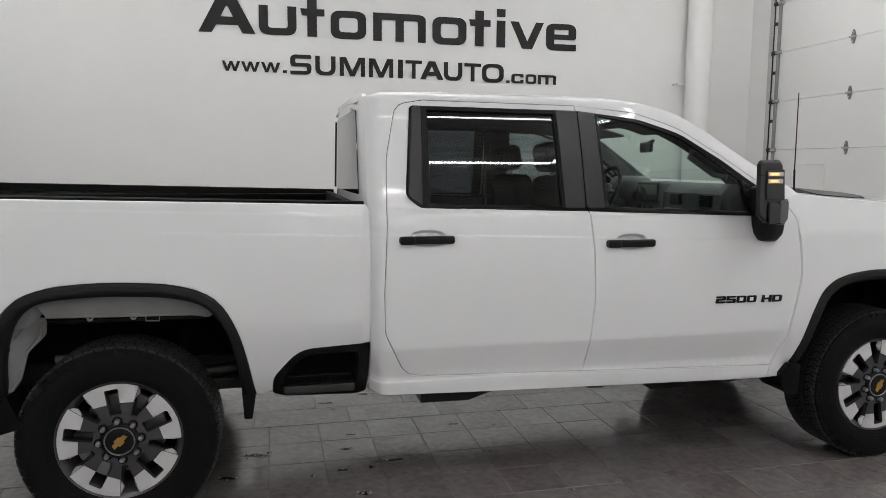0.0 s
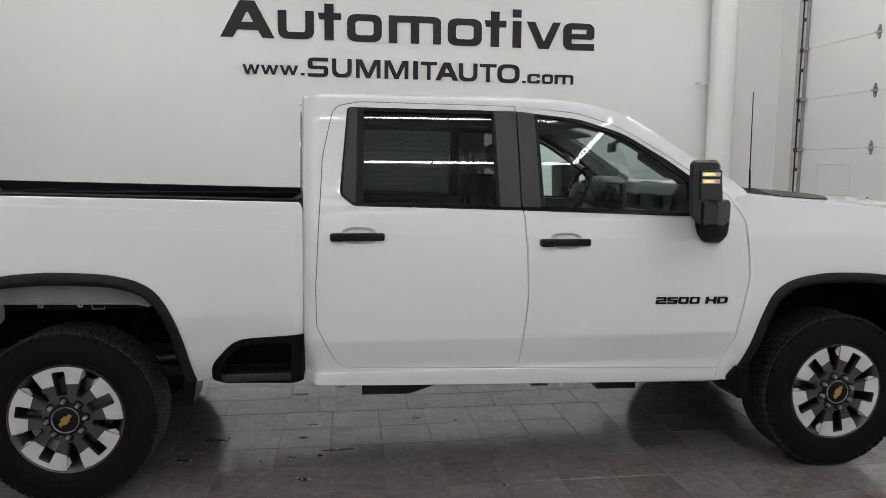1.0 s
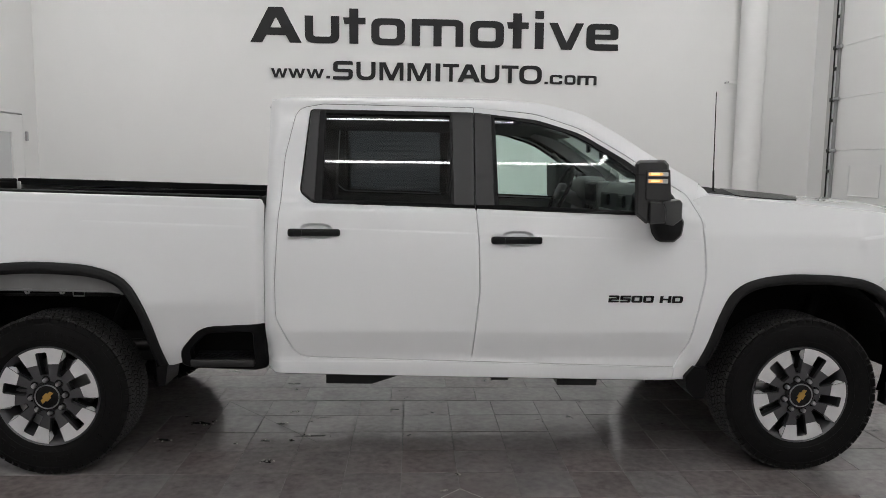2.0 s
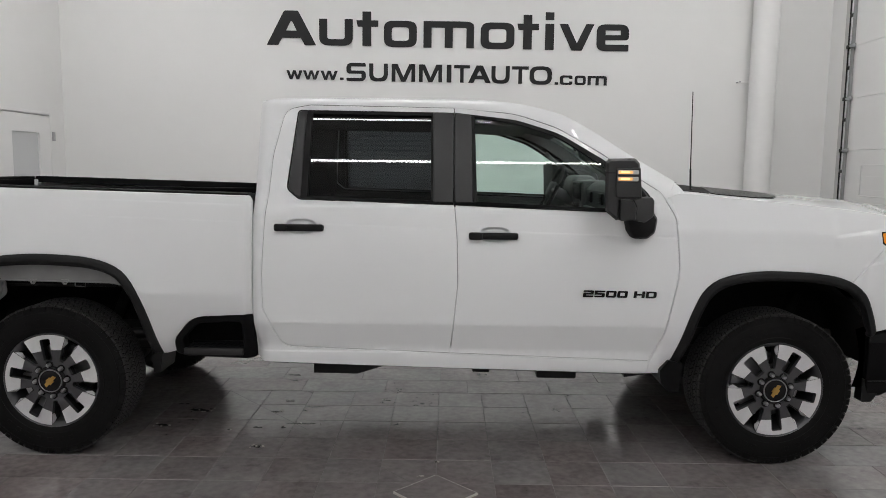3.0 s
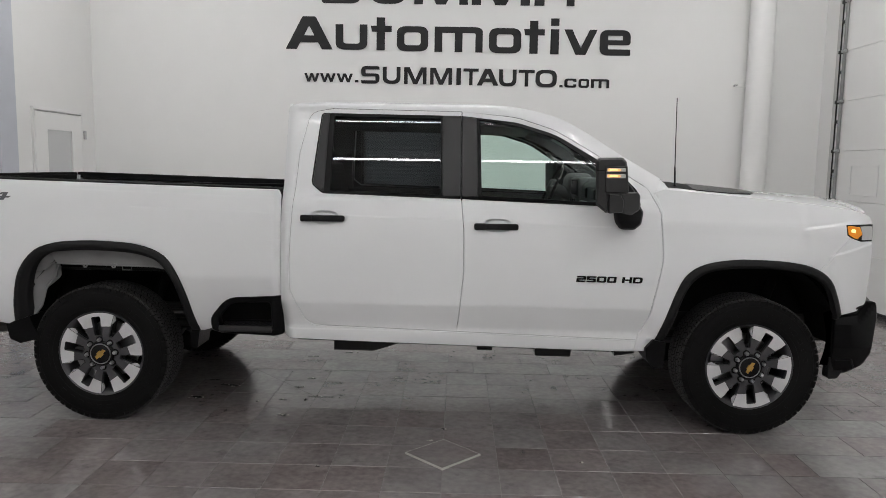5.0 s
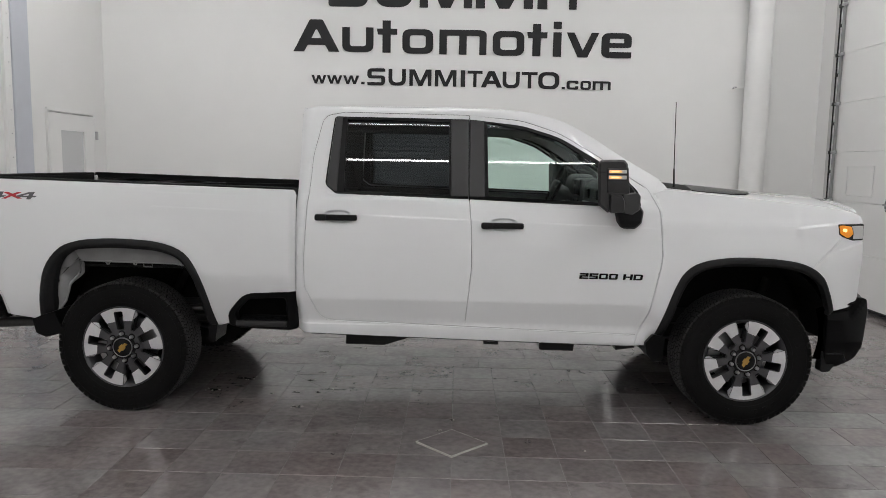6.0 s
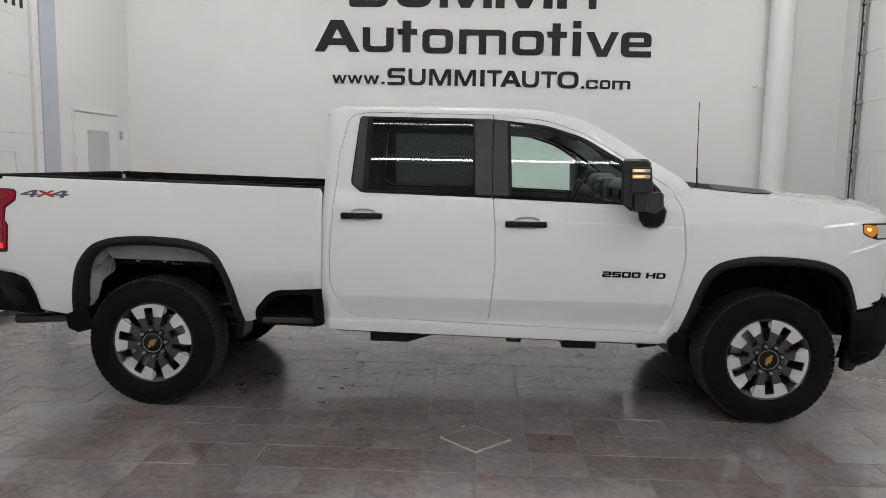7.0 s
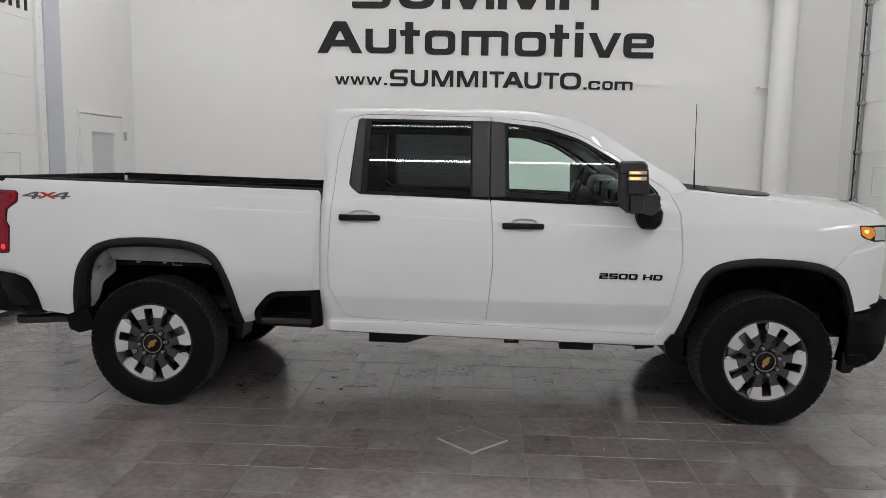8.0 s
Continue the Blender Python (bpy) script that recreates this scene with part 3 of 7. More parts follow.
# ---- wall lettering ----
def glyph(c):
    """Outline and holes of a heavy square-built letter in a unit box."""
    r = 0.22
    table = {
        "A": ([(0, 0), (0.36, 1, 0.05), (0.64, 1, 0.05), (1, 0), (0.77, 0), (0.69, 0.21), (0.31, 0.21), (0.23, 0)], [[(0.39, 0.42), (0.61, 0.42), (0.5, 0.74, 0.03)]]),
        "u": ([(0, 1), (0, 0, 0.3), (1, 0, 0.3), (1, 1), (0.76, 1), (0.76, 0.24, 0.1), (0.24, 0.24, 0.1), (0.24, 1)], []),
        "t": ([(0.28, 0), (0.68, 0), (0.68, 0.56), (1, 0.56), (1, 0.745), (0.68, 0.745), (0.68, 1), (0.28, 1), (0.28, 0.745), (0, 0.745), (0.06, 0.56), (0.28, 0.56)], []),
        "o": ([(0, 0, 0.3), (1, 0, 0.3), (1, 1, 0.3), (0, 1, 0.3)], [[(0.24, 0.24, 0.12), (0.76, 0.24, 0.12), (0.76, 0.76, 0.12), (0.24, 0.76, 0.12)]]),
        "m": ([(0, 0), (0, 1), (1, 1, 0.2), (1, 0), (0.85, 0), (0.85, 0.76, 0.05), (0.58, 0.76), (0.58, 0), (0.42, 0), (0.42, 0.76), (0.16, 0.76), (0.16, 0)], []),
        "v": ([(0, 1), (0.24, 1), (0.51, 0.27), (0.77, 1), (1, 1), (0.66, 0, 0.03), (0.36, 0, 0.03)], []),
        "e": ([(1, 0), (1, 0.24), (0.27, 0.24, 0.03), (0.27, 0.41), (1, 0.41, 0.12), (1, 1, 0.28), (0, 1, 0.28), (0, 0, 0.28)], [[(0.27, 0.60), (0.75, 0.60), (0.75, 0.78), (0.27, 0.78)]]),
        "l": ([(0, 0), (1, 0), (1, 1), (0, 1)], []),
        "w": ([(0, 1), (0.17, 1), (0.29, 0.35), (0.42, 1), (0.58, 1), (0.71, 0.35), (0.83, 1), (1, 1), (0.79, 0), (0.63, 0), (0.5, 0.66), (0.37, 0), (0.21, 0)], []),
        "c": ([(1, 0.36), (0.76, 0.36), (0.74, 0.22, 0.05), (0.26, 0.22, 0.1), (0.26, 0.78, 0.1), (0.74, 0.78, 0.05), (0.76, 0.64), (1, 0.64), (1, 1, 0.3), (0, 1, 0.3), (0, 0, 0.3), (1, 0, 0.3)], []),
        "2": ([(0, 0), (1, 0), (1, 0.24), (0.27, 0.24), (0.27, 0.39), (1, 0.39, 0.08), (1, 1, 0.15), (0, 1, 0.1), (0, 0.76), (0.73, 0.76), (0.73, 0.62), (0, 0.62, 0.12)], []),
        "5": ([(0, 0, 0.08), (1, 0, 0.15), (1, 0.62, 0.12), (0.27, 0.62), (0.27, 0.76), (1, 0.76), (1, 1), (0, 1), (0, 0.39), (0.73, 0.39), (0.73, 0.24), (0, 0.24)], []),
        "0": ([(0, 0, 0.18), (1, 0, 0.18), (1, 1, 0.18), (0, 1, 0.18)], [[(0.26, 0.25), (0.74, 0.25), (0.74, 0.75), (0.26, 0.75)]]),
        "H": ([(0, 0), (0.26, 0), (0.26, 0.38), (0.74, 0.38), (0.74, 0), (1, 0), (1, 1), (0.74, 1), (0.74, 0.62), (0.26, 0.62), (0.26, 1), (0, 1)], []),
        "D": ([(0, 0), (1, 0, 0.3), (1, 1, 0.3), (0, 1)], [[(0.26, 0.25), (0.74, 0.25, 0.1), (0.74, 0.75, 0.1), (0.26, 0.75)]]),
        "4": ([(0.50, -0.12), (0.74, -0.12), (0.78, 0.20), (0.96, 0.20), (1.06, 0.44), (0.80, 0.44), (0.84, 1), (0.52, 1), (-0.12, 0.44), (-0.16, 0.24), (0.52, 0.20)], [[(0.22, 0.44), (0.55, 0.42), (0.57, 0.76)]]),
        "x": ([(-0.08, -0.05), (0.16, -0.08), (0.48, 0.34), (0.84, -0.05), (1.08, 0.0), (0.68, 0.52), (1.02, 0.95), (0.80, 1.0), (0.52, 0.68), (0.22, 1), (-0.02, 0.92), (0.34, 0.50)], []),
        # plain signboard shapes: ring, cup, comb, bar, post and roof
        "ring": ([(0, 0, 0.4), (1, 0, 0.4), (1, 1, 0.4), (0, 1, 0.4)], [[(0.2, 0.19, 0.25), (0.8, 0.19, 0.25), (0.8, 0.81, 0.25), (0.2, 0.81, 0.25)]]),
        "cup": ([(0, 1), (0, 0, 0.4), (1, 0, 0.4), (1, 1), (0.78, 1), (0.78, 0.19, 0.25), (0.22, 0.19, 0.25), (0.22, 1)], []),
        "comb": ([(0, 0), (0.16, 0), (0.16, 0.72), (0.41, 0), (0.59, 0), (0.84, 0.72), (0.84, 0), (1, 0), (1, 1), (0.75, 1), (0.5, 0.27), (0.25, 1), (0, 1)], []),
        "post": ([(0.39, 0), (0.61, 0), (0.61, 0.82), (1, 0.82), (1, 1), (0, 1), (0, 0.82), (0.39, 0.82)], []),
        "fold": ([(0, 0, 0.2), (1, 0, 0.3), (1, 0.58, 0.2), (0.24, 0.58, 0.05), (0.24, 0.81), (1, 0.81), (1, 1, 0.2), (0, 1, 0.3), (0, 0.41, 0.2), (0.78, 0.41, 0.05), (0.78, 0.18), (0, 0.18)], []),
    }
    return table[c]


def letter(c, x0, x1, z0, z1, y, mat, deep=0.012, lean=0.0):
    """One raised letter in the box x0..x1, z0..z1, its back on the plane y, facing -y."""
    outer, holes = glyph(c)

    def to_box(pts):
        return [(x0 + px * (x1 - x0) + lean * pz * (z1 - z0), z0 + pz * (z1 - z0)) for px, pz in rounded(pts)]
    return slab("letter", to_box(outer), y - deep, y, mat, [to_box(h) for h in holes])


word = thing("wall_lettering", "large charcoal word Automotive raised on white wall", "lettering")
for c, x0, x1, z0, z1 in (("A", -2.105, -1.485, 3.135, 3.555), ("u", -1.445, -1.025, 3.135, 3.46), ("t", -0.98, -0.705, 3.135, 3.553), ("o", -0.635, -0.222, 3.125, 3.445),
                          ("m", -0.138, 0.495, 3.122, 3.445), ("o", 0.578, 1.0, 3.115, 3.437), ("t", 1.035, 1.305, 3.115, 3.535), ("l", 1.385, 1.495, 3.112, 3.43),
                          ("l", 1.385, 1.493, 3.475, 3.568), ("v", 1.562, 1.995, 3.108, 3.43), ("e", 2.03, 2.43, 3.105, 3.43)):
    part("letter", letter(c, x0, x1, z0, z1, ROOM_N - 0.001, SIGN), word)
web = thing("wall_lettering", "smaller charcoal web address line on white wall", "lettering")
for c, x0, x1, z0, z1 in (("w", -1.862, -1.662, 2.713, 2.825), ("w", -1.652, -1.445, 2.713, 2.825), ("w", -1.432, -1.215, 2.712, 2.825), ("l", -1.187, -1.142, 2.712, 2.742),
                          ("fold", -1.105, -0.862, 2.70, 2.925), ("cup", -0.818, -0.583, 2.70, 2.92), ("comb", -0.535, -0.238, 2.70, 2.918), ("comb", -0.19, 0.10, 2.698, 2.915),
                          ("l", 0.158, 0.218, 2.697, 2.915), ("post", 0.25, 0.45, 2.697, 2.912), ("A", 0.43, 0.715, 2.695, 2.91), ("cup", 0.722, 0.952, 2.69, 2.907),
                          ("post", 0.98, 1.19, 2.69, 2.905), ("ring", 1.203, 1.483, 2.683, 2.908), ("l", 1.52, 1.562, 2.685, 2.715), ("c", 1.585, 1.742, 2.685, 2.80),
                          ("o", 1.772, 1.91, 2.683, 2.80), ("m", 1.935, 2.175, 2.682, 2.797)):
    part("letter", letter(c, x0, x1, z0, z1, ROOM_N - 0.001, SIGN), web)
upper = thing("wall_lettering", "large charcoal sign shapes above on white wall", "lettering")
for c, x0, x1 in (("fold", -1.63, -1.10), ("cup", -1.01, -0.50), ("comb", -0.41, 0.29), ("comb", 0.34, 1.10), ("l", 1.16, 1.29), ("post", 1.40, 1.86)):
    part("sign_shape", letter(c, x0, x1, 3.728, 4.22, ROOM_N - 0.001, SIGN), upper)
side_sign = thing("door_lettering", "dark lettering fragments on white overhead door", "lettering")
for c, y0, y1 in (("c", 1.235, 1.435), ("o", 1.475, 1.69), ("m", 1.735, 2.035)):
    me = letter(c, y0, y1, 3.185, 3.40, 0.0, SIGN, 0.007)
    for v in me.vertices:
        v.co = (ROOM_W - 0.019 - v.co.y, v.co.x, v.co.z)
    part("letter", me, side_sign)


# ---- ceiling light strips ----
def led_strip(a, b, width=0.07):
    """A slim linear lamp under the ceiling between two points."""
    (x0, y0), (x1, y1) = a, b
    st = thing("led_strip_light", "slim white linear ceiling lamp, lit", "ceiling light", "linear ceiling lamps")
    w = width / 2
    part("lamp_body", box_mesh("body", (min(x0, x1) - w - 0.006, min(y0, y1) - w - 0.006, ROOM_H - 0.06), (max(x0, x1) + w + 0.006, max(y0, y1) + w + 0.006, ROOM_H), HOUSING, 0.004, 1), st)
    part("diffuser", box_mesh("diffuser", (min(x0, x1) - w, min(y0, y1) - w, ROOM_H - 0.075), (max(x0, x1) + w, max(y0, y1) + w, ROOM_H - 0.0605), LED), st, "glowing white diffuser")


# lamps at y > 0 are unseen, added to brighten the back wall and floor
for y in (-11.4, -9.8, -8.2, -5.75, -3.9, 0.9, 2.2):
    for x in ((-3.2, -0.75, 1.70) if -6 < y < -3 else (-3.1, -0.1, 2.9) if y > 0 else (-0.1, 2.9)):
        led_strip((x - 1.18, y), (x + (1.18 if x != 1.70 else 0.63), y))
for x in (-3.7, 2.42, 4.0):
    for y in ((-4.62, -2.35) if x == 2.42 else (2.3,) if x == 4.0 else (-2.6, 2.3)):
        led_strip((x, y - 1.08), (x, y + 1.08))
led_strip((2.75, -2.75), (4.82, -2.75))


# ---- south overhead door, ribbed ----
ribbed = tagged(new("door_4"), "wide ribbed overhead door in pale grey", "garage door", kind="structure")
for i in range(7):
    sec = part("door_section", box_mesh("sec", (-3.4, ROOM_S + 0.003, 0.02 + i * 0.6), (3.6, ROOM_S + 0.05, 0.616 + i * 0.6), DOORWHITE, 0.006), ribbed)
    for k in range(4):
        z = 0.11 + i * 0.6 + 0.14 * k
        part("rib", box_mesh("rib", (-3.38, ROOM_S + 0.05, z - 0.03), (3.58, ROOM_S + 0.066, z + 0.03), DOORWHITE, 0.007, 1), sec)


# ---- the pickup truck ----
truck = thing("pickup_truck", "white crew-cab pickup truck parked on tile floor", "pickup truck")

WHEEL_R, WHEEL_F, HUB_Z = -2.018, 2.018, 0.43

# height of the side against how far the metal leans back there, in degrees, up to the ledge under the windows
_lean = [(1.20, 4.5), (1.252, 7.4), (1.30, 8.3), (1.39, 9.0), (1.409, 11.0), (1.416, 16.0), (1.426, 40.0), (1.434, 62.0), (1.446, 67.8), (1.456, 50.0)]


def shoulder(start):
    zs = np.arange(1.20, 1.4561, 0.002)
    lean = np.interp(zs, [p[0] for p in _lean], [p[1] for p in _lean])
    drop = np.concatenate([[0], np.cumsum(np.tan(np.radians((lean[1:] + lean[:-1]) / 2)) * 0.002)])
    return [(float(z), float(start - d)) for z, d in zip(zs, drop)][::2]


_roof = [(1.55, 0.856), (1.75, 0.797), (1.90, 0.748), (1.96, 0.7245), (1.985, 0.7135), (2.0, 0.7040), (2.012, 0.690), (2.022, 0.665), (2.034, 0.61), (2.04, 0.57)]
_low = [(0.48, 0.880), (0.497, 0.914), (0.51, 0.9235), (0.53, 0.9290), (0.56, 0.9335), (0.588, 0.9370), (0.604, 0.9375), (0.616, 0.9345), (0.630, 0.9350), (0.66, 0.9430), (0.772, 0.9790), (0.782, 0.9812), (0.796, 0.9826), (0.95, 0.9855), (1.12, 0.981)]
_side = spline(_low + shoulder(0.975) + [(1.48, 0.879)] + _roof)
_upper = spline([(1.424, 0.9355), (1.436, 0.9240), (1.446, 0.9060), (1.456, 0.887), (1.475, 0.8797), (1.50, 0.8715)] + _roof)


_front = spline(_low + shoulder(0.975)[:44] + [(1.42, 0.931), (1.48, 0.9055), (1.56, 0.871)] + _roof[1:])


def _cab(z):
    return np.where(np.asarray(z) > 1.456, _upper(z), _side(z))


# the rear pillar, where the ledge dies away
_pillar = spline(_low + shoulder(0.975)[:44] + [(1.392, 0.9445), (1.41, 0.9355), (1.425, 0.9240), (1.44, 0.9105), (1.455, 0.8985), (1.47, 0.8905), (1.485, 0.8838), (1.51, 0.8750), (1.55, 0.8618), (1.65, 0.8295)] + _roof[1:])
_bed = spline([(0.50, 0.90), (0.60, 0.935), (0.74, 0.968), (0.95, 0.980), (1.15, 0.975), (1.30, 0.964), (1.378, 0.9525), (1.42, 0.9450), (1.44, 0.9412), (1.460, 0.9370), (1.470, 0.9345), (1.482, 0.912), (1.50, 0.88), (1.53, 0.86)])
_fender = spline([(0.48, 0.865), (0.52, 0.885), (0.62, 0.940), (0.74, 0.972), (0.95, 0.986), (1.12, 0.985), (1.25, 0.976), (1.298, 0.9695), (1.314, 0.9640), (1.36, 0.9440), (1.40, 0.9265), (1.44, 0.9090), (1.48, 0.8915), (1.52, 0.8740), (1.54, 0.862)])


def smooth(a, b, x):
    t = np.clip((np.asarray(x, float) - a) / (b - a), 0, 1)
    return t * t * (3 - 2 * t)


def flare(x, z, cx, cz):
    """How far the metal swells round a wheel arch."""
    d = (np.abs((x - cx) / 0.62) ** 3 + np.abs((z - cz) / 0.66) ** 3) ** (1 / 3)
    return 0.009 * (1 - smooth(0.90, 1.16, d))


def crease(x, z, level, lo, hi, wide=0.010):
    """A fine folded line that falls slowly towards the nose: the metal leans back by a slope from lo to hi over its width."""
    s = np.clip(z + 0.028 * x - level, 0, wide)
    return lo * s + (hi - lo) * s * s / (2 * wide)


def cup(x, z, cx, cz):
    d = (np.abs((x - cx) / 0.092) ** 2.6 + np.abs((z - cz - 0.006) / 0.042) ** 2.6) ** (1 / 2.6)
    return 0.019 * (1 - smooth(0.68, 1.0, d))


_tuck = spline([(0.45, 0.085), (0.54, 0.082), (0.60, 0.068), (0.66, 0.053), (0.74, 0.040), (0.80, 0.026), (0.88, 0.009), (0.95, 0.0), (1.6, 0.0)])


def bed_depth(x, z):
    # low down, ahead of the wheel, the metal tucks under
    top = z + 0.0205 * (x + 0.9)
    roll = 0.022 * smooth(-0.945, -0.893, x) ** 2
    fold = crease(x, z, 1.299, 0.100, 0.162) + crease(x, z, 1.390, 0.072, 0.134)
    return _bed(top) - roll - fold - _tuck(np.clip(z, 0.46, 1.5)) * smooth(-2.45, -2.0, x) + flare(x, z, WHEEL_R, 0.55) - 0.05 * smooth(-2.85, -3.12, x) ** 2


_tilt = [(1.38, 14.4), (1.456, 14.7), (1.55, 15.2), (1.69, 16.3), (1.80, 17.4), (1.88, 18.7), (1.920, 20.6), (1.945, 25.0), (2.0, 32.0)]
_pz = np.arange(1.38, 2.001, 0.02)
_pd = np.concatenate([[0], np.cumsum(np.tan(np.radians(np.interp(_pz[:-1] + 0.01, [p[0] for p in _tilt], [p[1] for p in _tilt]))) * 0.02)])
_pane = spline([(float(z), 0.9068 - float(d)) for z, d in zip(_pz, _pd)])


def pane_depth(x, z):
    return _pane(z)


def cab_depth(x, z):
    # the cab narrows a little towards the windscreen and rolls in at its back edge
    back = (0.06 + 0.05 * smooth(0.80, 0.62, z)) * smooth(-0.79, -0.91, x) ** 2
    nose = 0.05 * smooth(0.55, 1.75, x) * smooth(1.36, 1.80, z)
    # the windscreen pillar rolls over towards the glass
    rim = np.clip((ROOF_EDGE(x) - z) / 0.115, 0, 1)
    nose = nose + 0.048 * (1 - rim) ** 2 * smooth(0.25, 0.75, x)
    b = smooth(-0.62, -0.74, x)
    f = smooth(1.27, 1.38, x)
    fold = crease(x, z, 1.306, 0.103, 0.164) + crease(x, z, 1.404, 0.090, 0.150, 0.007) * smooth(0.0, 0.3, x) * smooth(1.2, 0.9, x)
    return _cab(z) * (1 - b - f) + _pillar(z) * b + _front(z) * f - back - nose - fold - cup(x, z, -0.615, 1.305) - cup(x, z, 0.445, 1.272)


def fender_depth(x, z):
    blend = smooth(1.37, 1.44, x)
    base = _cab(np.minimum(z, 1.45)) * (1 - blend) + _fender(z) * blend
    up = 1.285 + 0.15 * (x - 2.26)
    s = np.clip(z - up + 0.008, 0, 0.016)
    tip = 0.66 - 0.9 * np.clip(x - 2.47, 0, 1)
    spear = smooth(2.27, 2.33, x) * (0.005 - tip * s - 1.2 * s * s + _fender(up - 0.008) - _fender(up - 0.008 + s) - 0.005 * smooth(up - 0.03, up - 0.20, z))
    low = 1.137 + 0.29 * (x - 2.471)
    s = np.clip(z - low + 0.006, 0, 0.012)
    spear = spear + smooth(2.43, 2.48, x) * (0.0078 - 0.645 * s - 0.06 * s * s / 0.024 - 0.0078 * smooth(low - 0.05, low - 0.25, z))
    return base + 0.0035 + flare(x, z, WHEEL_F, 0.50) + spear - 0.20 * smooth(2.45, 3.0, x) ** 1.6


def shifted(fn, d):
    return lambda x, z: fn(x, z) + d



def flowing(points, n=44):
    """A smooth open line through on-curve points."""
    t = np.concatenate([[0], np.cumsum([math.dist(p, q) for p, q in zip(points, points[1:])])])
    xs, zs = spline([(float(k), p[0]) for k, p in zip(t, points)]), spline([(float(k), p[1]) for k, p in zip(t, points)])
    return [(float(xs(k)), float(zs(k))) for k in np.linspace(0, t[-1], n)]


REAR_ARCH = flowing([(-2.572, 0.60), (-2.552, 0.75), (-2.520, 0.91), (-2.462, 1.02), (-2.37, 1.100), (-2.22, 1.138), (-2.05, 1.147), (-1.84, 1.138), (-1.70, 1.112), (-1.60, 1.064), (-1.53, 0.975), (-1.478, 0.84), (-1.425, 0.568)])
REAR_ARCH_IN = flowing([(-2.48, 0.60), (-2.463, 0.80), (-2.438, 0.915), (-2.385, 1.012), (-2.28, 1.068), (-2.06, 1.081), (-1.83, 1.072), (-1.675, 1.040), (-1.60, 0.985), (-1.535, 0.865), (-1.490, 0.568)])
FRONT_ARCH = flowing([(1.425, 0.555), (1.487, 0.745), (1.533, 0.885), (1.585, 0.990), (1.668, 1.056), (1.79, 1.090), (1.94, 1.104), (2.11, 1.100), (2.28, 1.082), (2.385, 1.048), (2.465, 0.982), (2.515, 0.87), (2.545, 0.775)])
FRONT_ARCH_IN = flowing([(1.475, 0.53), (1.54, 0.71), (1.583, 0.86), (1.648, 0.966), (1.75, 1.024), (1.90, 1.044), (2.07, 1.046), (2.24, 1.032), (2.36, 0.998), (2.443, 0.930), (2.487, 0.82), (2.510, 0.74)])

# rear edge of the cab side
CAB_BACK = -0.887


def bed_top(x):
    return 1.470 - 0.0205 * (x + 0.9)


WING_TOP = spline([(1.40, 1.497), (1.47, 1.514), (1.75, 1.490), (2.10, 1.462), (2.40, 1.433), (2.56, 1.411), (2.66, 1.392), (2.74, 1.364)])
ROOF_EDGE = spline([(-0.90, 1.992), (-0.80, 2.019), (-0.36, 2.031), (0.22, 2.030), (0.53, 2.012), (0.80, 1.958), (0.98, 1.870), (1.20, 1.732), (1.46, 1.575)])
DOOR_REAR = [(-0.825, 1.05), (-0.822, 0.86, 0.1), (-0.72, 0.645, 0.14), (-0.60, 0.636), (0.203, 0.612), (0.212, 0.68, 0.1), (0.242, 1.0, 0.3), (0.236, 1.25, 0.3), (0.218, 1.45), (0.213, 1.972),
             (-0.60, 1.980), (-0.735, 1.955, 0.08), (-0.79, 1.70, 0.3)]
DOOR_FRONT = [(0.213, 0.612), (1.315, 0.582), (1.38, 0.72, 0.2), (1.452, 1.08, 0.35), (1.43, 1.38, 0.18), (1.36, 1.515, 0.1), (1.05, 1.72, 0.3), (0.80, 1.865, 0.5), (0.56, 1.942, 0.5), (0.221, 1.972),
              (0.226, 1.45), (0.244, 1.25, 0.3), (0.250, 1.0, 0.3), (0.220, 0.68, 0.1)]
OPEN_REAR = [(-0.690, 1.512, 0.04), (-0.628, 1.464, 0.03), (0.170, 1.443), (0.1698, 1.448), (0.1696, 1.454), (0.1693, 1.462), (0.169, 1.475), (0.160, 1.934), (-0.610, 1.938), (-0.648, 1.936, 0.03)]
OPEN_FRONT = [(0.277, 1.440), (1.285, 1.410, 0.02), (1.280, 1.492, 0.05), (1.235, 1.543, 0.05), (1.02, 1.697, 0.3), (0.80, 1.832, 0.5), (0.56, 1.903, 0.5), (0.268, 1.936), (0.2762, 1.472), (0.2764, 1.459), (0.2766, 1.451), (0.2768, 1.445)]
TRIM_REAR = [(-0.706, 1.512, 0.05), (-0.637, 1.456, 0.05), (0.216, 1.437), (0.213, 1.945), (-0.62, 1.951), (-0.664, 1.952, 0.03)]
TRIM_FRONT = [(0.224, 1.437), (1.308, 1.402, 0.02), (1.304, 1.500, 0.06), (1.248, 1.556, 0.05), (1.045, 1.697, 0.3), (0.805, 1.836, 0.5), (0.565, 1.908, 0.5), (0.221, 1.945)]
GLASS_REAR = [(-0.600, 1.472), (0.095, 1.453), (0.088, 1.928), (-0.592, 1.934)]
GLASS_FRONT = [(0.345, 1.450), (1.162, 1.422), (1.150, 1.583, 0.04), (1.00, 1.690, 0.2), (0.80, 1.819, 0.5), (0.56, 1.891, 0.5), (0.330, 1.923)]


